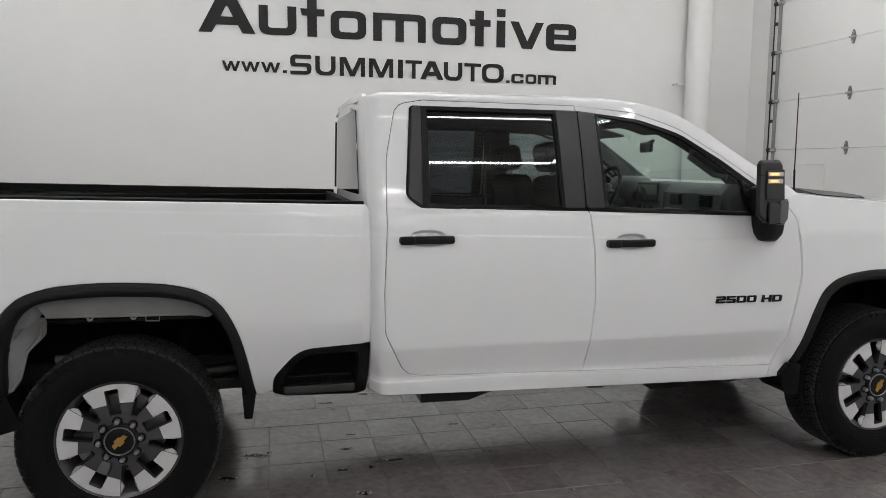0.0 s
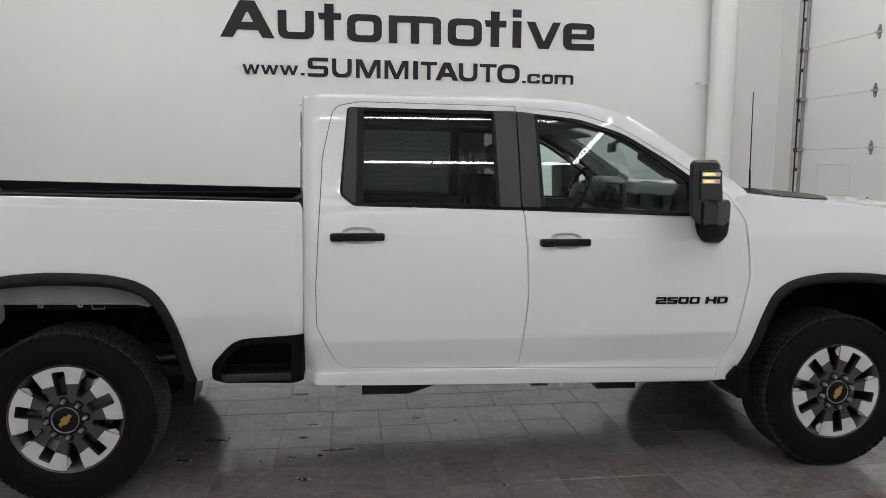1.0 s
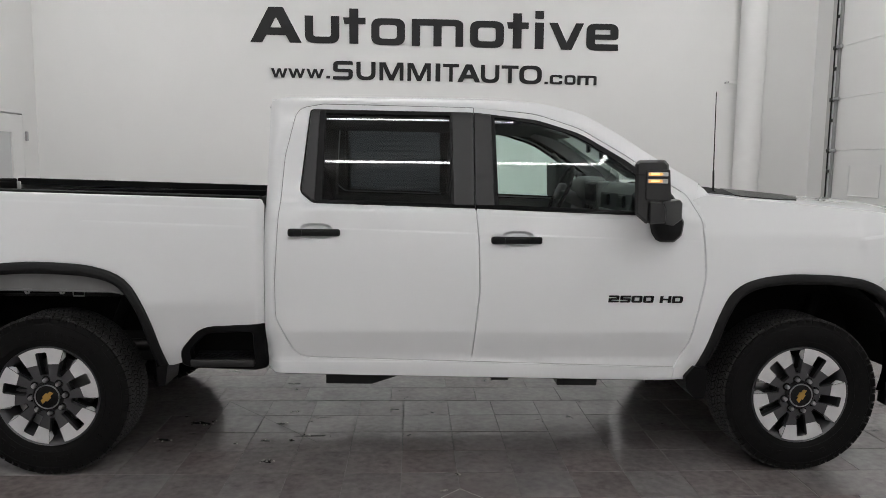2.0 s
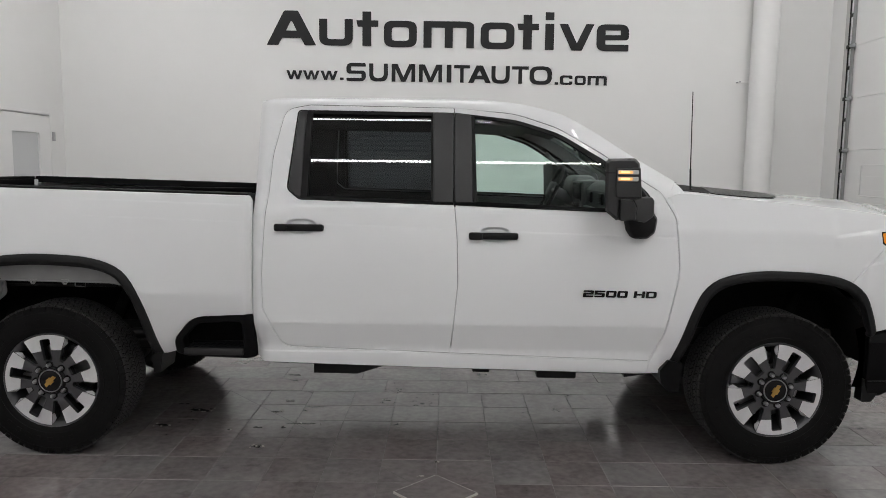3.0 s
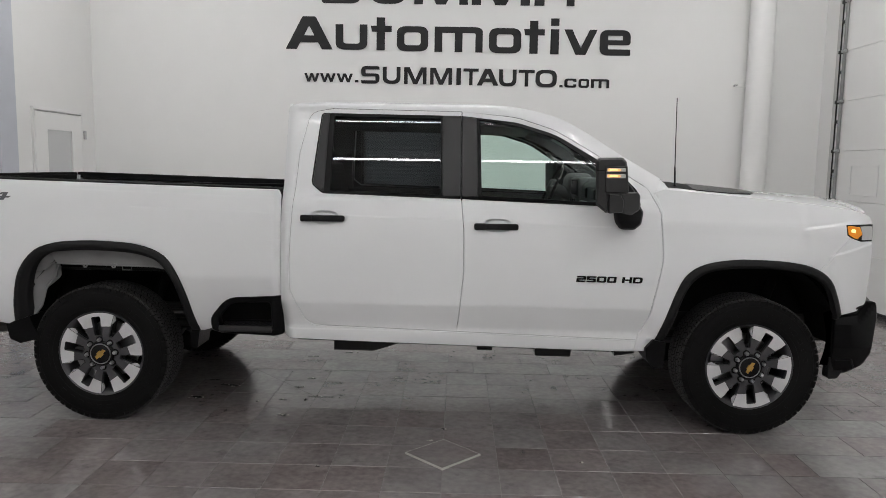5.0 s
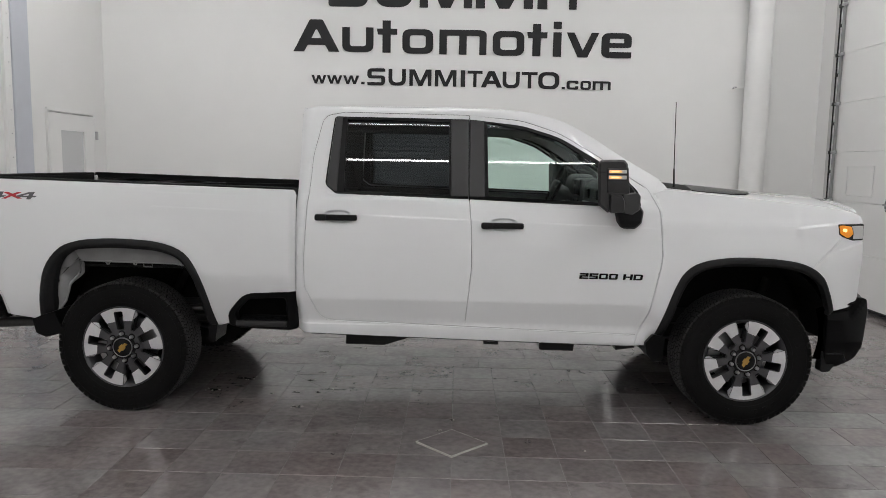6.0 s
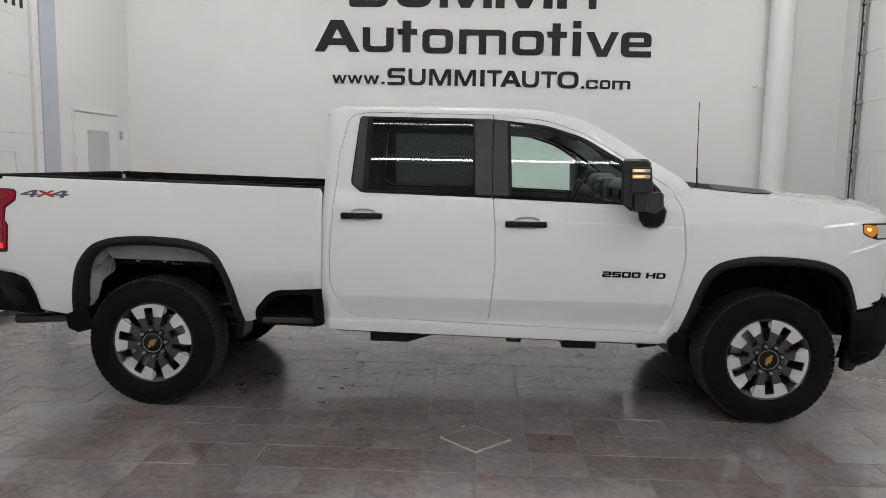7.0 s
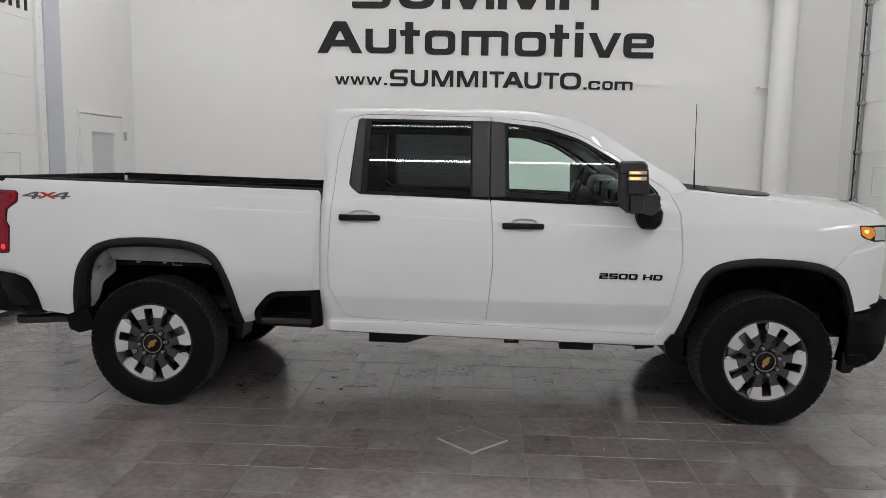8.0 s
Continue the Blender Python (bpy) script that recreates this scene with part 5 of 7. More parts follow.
    part("arch_gusset", panel("arch_gusset", rounded([(-2.535, 0.925), (-2.455, 0.937, 0.01), (-2.388, 0.944, 0.03), (-2.346, 0.985, 0.03), (-2.283, 1.055), (-2.27, 1.12), (-2.50, 1.12)]), lambda x, z: 0.907 - 0.05 * (x + 2.53) + 0.10 * (z - 0.95) - 0.05 * smooth(-2.40, -2.30, x), PRIMER, thick=0.012, step=0.03, side=side), inner)
    part("spring_hanger", tube_mesh("spring_hanger", [(-2.36, side * 0.60, 0.72), (-2.10, side * 0.60, 0.73)], 0.022, STEEL, 12), inner, "dull steel spring hanger")
    part("brake_hose_end", tube_mesh("brake_hose_end", [(-1.545, side * 0.70, 0.86), (-1.548, side * 0.71, 0.90)], [0.012, 0.010], CHROME, 10), inner, "bright metal hose fitting")
    # frame-side hardware below the rocker
    for pts, y in (([(-0.597, 0.53), (-0.17, 0.53), (-0.17, 0.468), (-0.337, 0.414), (-0.597, 0.417)], 0.70), ([(0.724, 0.52), (0.966, 0.52), (0.958, 0.402, 0.01), (0.726, 0.405, 0.01)], 0.70), ([(1.234, 0.51), (1.373, 0.50), (1.373, 0.434), (1.245, 0.415)], 0.70)):
        part("frame_bracket", slab("frame_bracket", rounded(pts), *sorted((side * y, side * (y - 0.22))), SATIN), truck, "black steel frame bracket")
    ring = part("tow_clip", slab("tow_clip", rounded([(0.34, 0.505), (0.449, 0.50), (0.445, 0.434, 0.008), (0.345, 0.436, 0.008)]), *sorted((side * 0.70, side * 0.67)), SATIN, [rounded([(0.372, 0.468, 0.01), (0.42, 0.466, 0.01), (0.42, 0.450, 0.01), (0.372, 0.450, 0.01)])]), truck)
    flange = part("rocker_flange", slab("flange", [(-0.80, 0.556), (1.30, 0.512), (1.30, 0.481), (-0.80, 0.524)], *sorted((side * 0.862, side * 0.868)), DARKSTEEL), truck, "dark seam flange below the rocker")
    for k in range(9):
        bx = -0.70 + 0.235 * k
        part("flange_bolt", lathe_mesh("flange_bolt", [(0.0, -0.010), (0.006, -0.009), (0.008, 0.0)], STEEL, 10), flange).matrix_basis = pose(bx, side * 0.867, 0.533 - 0.0207 * (bx + 0.8), 0, 0, 0 if side < 0 else 180)
    f0, f1 = sorted((side * 0.40, side * 0.52))
    part("frame_rail", box_mesh("rail", (-3.0, f0, 0.50), (2.7, f1, 0.68), DARKSTEEL, 0.01), truck)


for side in (-1, 1):
    body_side(side)


def topper(name, outline, height, mat, thick=0.02, step=0.05, lip=0.003):
    """A sheet over an outline in the x-y plane, at height(x, y), its rim turned down."""
    v, f, rings = fill(outline, (), step)
    z = height(v[:, 0], v[:, 1])
    verts = [(x, y, h) for (x, y), h in zip(v, z)]
    faces = [tuple(t) for t in f]
    ring = rings[0]
    n0, m = len(verts), len(ring)
    q = np.array(offset([tuple(v[i]) for i in ring], lip))
    for drop, base in ((0, v[ring]), (lip, q), (thick, q)):
        verts += [(x, y, h - drop) for (x, y), h in zip(base, z[ring])]
    for row in (0, 1):
        for i in range(m):
            j = (i + 1) % m
            faces.append((n0 + row * m + i, n0 + row * m + j, n0 + (row + 1) * m + j, n0 + (row + 1) * m + i))
    me = mesh_from(name, verts, faces, mat, True)
    bm = bmesh.new()
    bm.from_mesh(me)
    bmesh.ops.recalc_face_normals(bm, faces=bm.faces[:])
    if sum(fc.normal.z for fc in bm.faces) < 0:
        bmesh.ops.reverse_faces(bm, faces=bm.faces[:])
    bm.to_mesh(me)
    bm.free()
    me.shade_smooth()
    return me


def sheet(name, fn, nu, nv, mat, thick=(0, 0, -0.02), smooth_it=True):
    """A curved patch fn(u, v) with a thickness vector."""
    u, v = np.meshgrid(np.linspace(0, 1, nu), np.linspace(0, 1, nv), indexing="ij")
    p = np.stack(fn(u, v), -1).reshape(-1, 3)
    n = nu * nv
    verts = np.concatenate([p, p + np.array(thick)])
    faces = []
    for i in range(nu - 1):
        for j in range(nv - 1):
            a, b, c, d = i * nv + j, (i + 1) * nv + j, (i + 1) * nv + j + 1, i * nv + j + 1
            faces += [(a, b, c, d), (a + n, d + n, c + n, b + n)]
    edge = [i * nv for i in range(nu)] + [(nu - 1) * nv + j for j in range(1, nv)] + [i * nv + nv - 1 for i in range(nu - 2, -1, -1)] + [j for j in range(nv - 2, 0, -1)]
    for k, a in enumerate(edge):
        b = edge[(k + 1) % len(edge)]
        faces.append((a, a + n, b + n, b))
    bm = bmesh.new()
    vs = [bm.verts.new(q) for q in verts]
    for fc in faces:
        bm.faces.new([vs[i] for i in fc])
    return finish(name, bm, mat, smooth_it, 40)


# roof, windscreen, rear wall of the cab
ROOFLINE = ROOF_EDGE


def roof_at(u, v):
    x = -0.888 + u * 1.688
    z = ROOFLINE(x)
    w = cab_depth(x, z) - 0.001
    y = (2 * v - 1) * w
    x = x + 0.035 * u ** 6 * (1 - (y / w) ** 2)
    return x, y, z + 0.012 * (1 - np.abs(y / w) ** 3)


part("roof", sheet("roof", roof_at, 40, 33, PAINT), truck)
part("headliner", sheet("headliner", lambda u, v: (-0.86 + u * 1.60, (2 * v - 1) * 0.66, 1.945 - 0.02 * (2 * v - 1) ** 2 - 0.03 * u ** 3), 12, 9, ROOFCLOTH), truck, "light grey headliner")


def screen_at(u, v):
    x = 0.80 + v * 0.67
    z = ROOF_EDGE(x) - 0.004
    w = cab_depth(x, z) - 0.003
    y = (2 * u - 1) * w
    return x + (0.008 + 0.030 * v) * (1 - (y / w) ** 2), y, z + 0.004 * (1 - np.abs(y / w) ** 6)


ws = part("windscreen", sheet("windscreen", screen_at, 24, 16, SCREENGLASS, (-0.003, 0, -0.004)), truck, "clear windscreen glass")
ws.visible_shadow = False


def back_at(u, v):
    z = 0.60 + v * 1.415
    w = cab_depth(np.full_like(z, -0.885), z) - 0.012
    y = (2 * u - 1) * w
    return -0.890 - 0.03 * (1 - np.abs(y / w) ** 4) + 0.0 * z, y, z


def back_wall():
    """The cab's rear wall: four pressings round the rear window, the window and its gasket."""
    for u0, u1, v0, v1 in ((0, 1, 0, 0.645), (0, 1, 0.945, 1), (0, 0.112, 0.645, 0.945), (0.888, 1, 0.645, 0.945)):
        part("cab_back_panel", sheet("cab_back", lambda u, v: back_at(u0 + u * (u1 - u0), v0 + v * (v1 - v0)), 20, 10, PAINT, (0.02, 0, 0)), truck)

    def pane_at(u, v):
        x, y, z = back_at(0.10 + u * 0.80, 0.645 + v * 0.30)
        return x - 0.006, y * 1.015, z
    rw = part("rear_window", sheet("rear_window", pane_at, 20, 10, TINTED, (0.004, 0, 0)), truck, "tinted rear window glass")
    rw.visible_shadow = False
    for sd in (1,):
        pts = []
        for k in range(9):
            x, y, z = back_at(np.array([0.095 if sd < 0 else 0.905]), np.array([0.645 + 0.30 * k / 8]))
            pts.append((float(x[0]) - 0.009, float(y[0]), float(z[0])))
        part("window_gasket", tube_mesh("gasket", pts, 0.003 if sd < 0 else 0.006, SATIN, 8), rw)


back_wall()
# high brake lamp under the roof's rear edge
spoiler = part("roof_spoiler", sheet("roof_spoiler", lambda u, v: (-0.886 - 0.036 * v, (2 * u - 1) * (0.60 - 0.05 * v), 1.988 - 0.016 * v + 0.02 * (1 - (2 * u - 1) ** 2)), 16, 6, PAINT, (0.034, 0, -0.012)), truck)
part("high_brake_lamp", box_mesh("brake_lamp", (-0.918, -0.42, 1.938), (-0.895, 0.42, 1.962), CLEARLENS, 0.003), spoiler, "clear high brake lamp")

# bonnet with its dark vents and cowl
def hood_z(x, y):
    e = WING_TOP(x)
    w = fender_depth(np.asarray(x, float), e)
    s = np.clip(np.abs(y) / w, 0, 1)
    crown = 0.051 + 0.040 * smooth(2.35, 2.85, x)
    dome = 0.004 * (1 - smooth(0.38, 0.50, np.abs(y))) * smooth(1.6, 1.9, x)
    return e + crown * (1 - s ** 2.4) + dome - 0.20 * np.clip((np.asarray(x, float) - 2.77) / 0.24, 0, 1) ** 2


hx = [1.47, 1.7, 1.9, 2.1, 2.3, 2.45, 2.56, 2.66, 2.72, 2.76]
edge = [(x, -float(fender_depth(x, WING_TOP(x))) + 0.004 + 0.10 * max(0, x - 2.66) / 0.10) for x in hx]
part("bonnet", topper("bonnet", edge + [(2.86, -0.45), (2.90, 0.0), (2.86, 0.45)] + [(x, -y) for x, y in edge[::-1]] + [(1.60, 0.40), (1.64, 0.0), (1.60, -0.40)], hood_z, PAINT), truck)
for sd in (-1, 1):
    vent = [(1.668, 0.80), (1.93, 0.795), (2.04, 0.745), (2.09, 0.66), (2.06, 0.56), (1.70, 0.52)]
    part("bonnet_vent", topper("bonnet_vent", rounded([(x, sd * y, 0.02) for x, y in vent]), lambda x, y: hood_z(x, y) + 0.005 + 0.03 * (0.80 - np.abs(y)), TRIMBLACK, 0.03, 0.03, 0.005), truck, "black plastic bonnet vent")
    cowl = [(1.485, 0.80), (1.655, 0.80), (1.69, 0.70), (1.69, 0.56), (1.50, 0.55)]
    part("cowl_end", topper("cowl_end", rounded([(x, sd * y, 0.02) for x, y in cowl]), lambda x, y: hood_z(x, y) + 0.003 + 0.03 * (0.80 - np.abs(y)), BEDPLASTIC, 0.04, 0.03, 0.004), truck, "black plastic cowl end")
part("cowl", topper("cowl", [(1.44, -0.78), (1.62, -0.60), (1.66, 0), (1.62, 0.60), (1.44, 0.78)], lambda x, y: 1.53 + 0.02 * (1 - (y / 0.8) ** 2), BLACKTRIM, 0.04), truck)
ant = part("antenna", tube_mesh("antenna", [(1.572, -0.735, 1.52), (1.566, -0.736, 1.645), (1.566, -0.736, 1.652), (1.560, -0.742, 1.85), (1.554, -0.748, 2.078)], [0.0062, 0.0056, 0.0034, 0.0030, 0.0026], SATIN, 8), truck, "black whip antenna")
part("antenna_base", tube_mesh("antenna_base", [(1.573, -0.735, 1.505), (1.572, -0.735, 1.535)], [0.020, 0.012], SATIN, 14), ant)


# bumpers, grille, tailgate, bed
def bumper(name, path, z0, z1, mat, label):
    xs = spline([(k / (len(path) - 1), p[0]) for k, p in enumerate(path)])
    ys = spline([(k / (len(path) - 1), p[1]) for k, p in enumerate(path)])

    def at(u, v):
        bulge = 0.03 * np.sin(math.pi * v)
        sgn = 1 if path[0][0] > 0 else -1
        return xs(u) + sgn * bulge, ys(u), z0(u) + (z1(u) - z0(u)) * v
    return part(name, sheet(name, at, 49, 10, mat, (-0.05 if path[0][0] > 0 else 0.05, 0, 0)), truck, label)


half = [(2.50, -0.950), (2.63, -0.950), (2.72, -0.91), (2.80, -0.80), (2.88, -0.45)]
FB = half + [(2.92, 0)] + [(x, -y) for x, y in half[::-1]]
fb = bumper("front_bumper", FB, lambda u: 0.45 + 0.06 * np.abs(np.sin(math.pi * u)), lambda u: 0.775 + 0.07 * np.sin(math.pi * u) ** 0.6, BUMPER, "gloss black front bumper")
lip_pts = []
for k in range(61):
    u = k / 60
    lx = spline([(i / (len(FB) - 1), p[0]) for i, p in enumerate(FB)])(u)
    ly = spline([(i / (len(FB) - 1), p[1]) for i, p in enumerate(FB)])(u)
    lip_pts.append((float(lx), float(ly), 0.772 + 0.07 * math.sin(math.pi * u) ** 0.6))
part("bumper_top_edge", tube_mesh("bumper_top_edge", lip_pts, 0.011, BUMPER, 12), fb)
for sd in (-1, 1):
    part("bumper_valance", slab("valance", rounded([(2.505, 0.50), (2.62, 0.50, 0.02), (2.575, 0.40, 0.02), (2.555, 0.372, 0.02), (2.498, 0.368, 0.015)]), *sorted((sd * 0.97, sd * 0.90)), BLACKTRIM), fb)
    # wrapped end: a chamfer along the top, a plain flank, a lower edge that sweeps up towards the nose
    cap = rounded([(2.514, 0.752), (2.655, 0.764, 0.03), (2.722, 0.842, 0.04), (2.775, 0.840, 0.01), (2.790, 0.75), (2.762, 0.525, 0.06), (2.715, 0.460, 0.06), (2.60, 0.412, 0.02), (2.535, 0.40, 0.01), (2.514, 0.52)])
    end_cap = part("bumper_end", panel("bumper_end", cap, lambda x, z: 0.992 - 0.9 * np.maximum(0, x - 2.60) ** 1.6 - 0.62 * np.maximum(0, z - 0.722 - 0.9 * np.maximum(0, x - 2.66)) - 0.16 * np.maximum(0, 0.56 - z),
                                       BUMPER, thick=0.06, lip=0.006, step=0.02, side=sd), fb, "gloss black wrapped bumper end")
    part("bumper_groove", panel("bumper_groove", rounded([(2.52, 0.497), (2.63, 0.500, 0.02), (2.66, 0.440), (2.652, 0.436), (2.624, 0.493, 0.02), (2.52, 0.490)]), lambda x, z: 0.993 - 0.9 * np.maximum(0, x - 2.60) ** 1.6 - 0.16 * np.maximum(0, 0.56 - z), SATIN, thick=0.004, lip=0.001, step=0.02, side=sd), end_cap)
part("grille", sheet("grille", lambda u, v: (2.78 - 0.10 * (2 * u - 1) ** 4 - 0.02 * v, (2 * u - 1) * 0.72, 0.86 + v * 0.42), 24, 8, GLOSSBLACK, (-0.05, 0, 0)), truck, "black grille")
for k in range(4):
    part("grille_bar", sheet("grille_bar", lambda u, v: (2.80 - 0.10 * (2 * u - 1) ** 4, (2 * u - 1) * 0.70, 0.92 + 0.09 * k + v * 0.03), 24, 3, SATIN, (-0.03, 0, 0)), truck)
rhalf = [(-2.90, -0.925), (-3.0, -0.935), (-3.18, -0.90), (-3.27, -0.70), (-3.29, -0.35)]
RB = rhalf + [(-3.29, 0)] + [(x, -y) for x, y in rhalf[::-1]]
rb = bumper("rear_bumper", RB, lambda u: 0.615 + 0 * u, lambda u: 0.80 + 0.075 * np.sin(math.pi * u) ** 0.3, BUMPER, "gloss black rear bumper with corner steps")
for sd in (-1, 1):
    side_panel = panel("bumper_end", rounded([(-2.806, 0.606, 0.01), (-2.822, 0.735, 0.10), (-2.866, 0.838, 0.07), (-2.955, 0.870, 0.06), (-3.06, 0.878), (-3.19, 0.878), (-3.20, 0.64), (-3.05, 0.630), (-2.90, 0.602)]), shifted(bed_depth, 0.003), BUMPER, thick=0.08, lip=0.008, step=0.03, side=sd)
    pad = part("bumper_end", side_panel, rb, "gloss black bumper end with step recess")
    well = panel("step_recess", rounded([(-2.87, 0.665, 0.03), (-2.895, 0.735, 0.03), (-2.96, 0.785, 0.03), (-3.15, 0.79), (-3.17, 0.655)]), shifted(bed_depth, 0.006), BLACKTRIM, thick=0.02, lip=0.004, step=0.03, side=sd)
    part("step_recess", well, pad)
    for k in range(10):
        x = -3.14 + 0.024 * k
        y = float(bed_depth(np.array([x]), np.array([0.7]))[0])
        part("step_ridge", box_mesh("ridge", (x - 0.007, min(sd * (y - 0.01), sd * (y + 0.011)), 0.690), (x + 0.007, max(sd * (y - 0.01), sd * (y + 0.011)), 0.742), SATIN, 0.003, 1), pad)
part("tailgate", sheet("tailgate", lambda u, v: (-3.12 - 0.035 * np.sin(math.pi * v) + 0 * u, (2 * u - 1) * 0.80, 0.86 + v * 0.65), 12, 12, PAINT, (0.06, 0, 0)), truck)
part("tailgate_liner", box_mesh("tailgate_liner", (-3.052, -0.795, 0.955), (-3.036, 0.795, 1.512), BEDPLASTIC, 0.004), truck, "black inner face of tailgate")
part("tailgate_cap", box_mesh("tailgate_cap", (-3.15, -0.80, 1.505), (-3.05, 0.80, 1.53), BEDPLASTIC, 0.008), truck, "black tailgate top cap")
part("bed_floor", box_mesh("bed_floor", (-3.06, -0.78, 0.93), (-0.93, 0.78, 0.955), BLACKTRIM, 0.004), truck, "black bed floor")
for k in range(9):
    part("bed_floor_rib", box_mesh("bed_rib", (-3.0, -0.70 + 0.17 * k, 0.955), (-1.0, -0.62 + 0.17 * k, 0.970), BLACKTRIM, 0.005), truck)
part("bed_front_wall", box_mesh("bed_front_wall", (-0.97, -0.82, 0.95), (-0.93, 0.82, 1.475), BEDPLASTIC, 0.008), truck)
part("bed_tie_down", box_mesh("tie_down", (-3.030, 0.742, 1.40), (-3.004, 0.760, 1.508), PAINT, 0.005), truck, "slim white tailgate post")
for sd in (-1, 1):
    part("bed_corner_post", box_mesh("post", (-3.10, min(sd * 0.80, sd * 0.88), 0.88), (-3.04, max(sd * 0.80, sd * 0.88), 1.50), PAINT, 0.01), truck)
# exhaust, axles, floor pan, tanks
part("exhaust_pipe", tube_mesh("exhaust", [(-1.4, -0.50, 0.62), (-2.3, -0.62, 0.58), (-2.6, -0.76, 0.552), (-3.0, -0.80, 0.535), (-3.045, -0.80, 0.533)], [0.032, 0.032, 0.034, 0.036, 0.034], DULLSTEEL, 18), truck, "dull steel exhaust tailpipe")
# black disc on the closed pipe end paints the dark of an open bore
part("exhaust_mouth", tube_mesh("exhaust_mouth", [(-3.042, -0.80, 0.533), (-3.048, -0.80, 0.533)], 0.029, LINER, 18), truck)
for x in (WHEEL_R, WHEEL_F):
    ax = part("axle", tube_mesh("axle", [(x, -0.74, HUB_Z), (x, 0.74, HUB_Z)], 0.055, DARKSTEEL, 14), truck)
    part("differential", lathe_mesh("diff", [(0.0, -0.14), (0.10, -0.13), (0.17, -0.05), (0.17, 0.05), (0.10, 0.13), (0.0, 0.14)], DARKSTEEL, 20), ax).location = (x, 0.0, HUB_Z)
    for sd in (-1, 1):
        part("leaf_spring", box_mesh("spring", (x - 0.62, min(sd * 0.52, sd * 0.59), HUB_Z + 0.10), (x + 0.62, max(sd * 0.52, sd * 0.59), HUB_Z + 0.15), DARKSTEEL, 0.008), ax)
        part("shock_absorber", tube_mesh("shock", [(x + 0.12, sd * 0.60, HUB_Z + 0.05), (x + 0.28, sd * 0.56, HUB_Z + 0.48)], 0.030, LINER, 12), ax)
part("floor_pan", box_mesh("floor_pan", (-0.86, -0.80, 0.60), (1.40, 0.80, 0.66), DARKSTEEL, 0.01), truck)
part("gearbox", box_mesh("gearbox", (0.1, -0.20, 0.42), (1.3, 0.20, 0.62), DARKSTEEL, 0.05), truck)
part("engine_block", box_mesh("engine_block", (1.45, -0.45, 0.50), (2.65, 0.45, 1.25), LINER, 0.04), truck)
part("fuel_tank", box_mesh("fuel_tank", (-1.2, 0.25, 0.42), (0.2, 0.62, 0.62), DARKSTEEL, 0.05), truck)
part("spare_tyre", lathe_mesh("spare", [(0.20, -0.12), (0.36, -0.13), (0.41, -0.07), (0.41, 0.07), (0.36, 0.13), (0.20, 0.12)], RUBBER, 40), truck).matrix_basis = pose(-2.62, 0, 0.62, 90)


# ---- wheels ----
def polar(r, deg):
    return (r * math.cos(radians(deg)), r * math.sin(radians(deg)))


def oblong(r0, r1, w0, w1, deg, fillet):
    """A radial slot from r0 to r1, w0 and w1 wide, at an angle."""
    c, s = math.cos(radians(deg)), math.sin(radians(deg))
    return rounded([(r * c - w * s, r * s + w * c, fillet) for r, w in ((r0, w0 / 2), (r1, w1 / 2), (r1, -w1 / 2), (r0, -w0 / 2))])


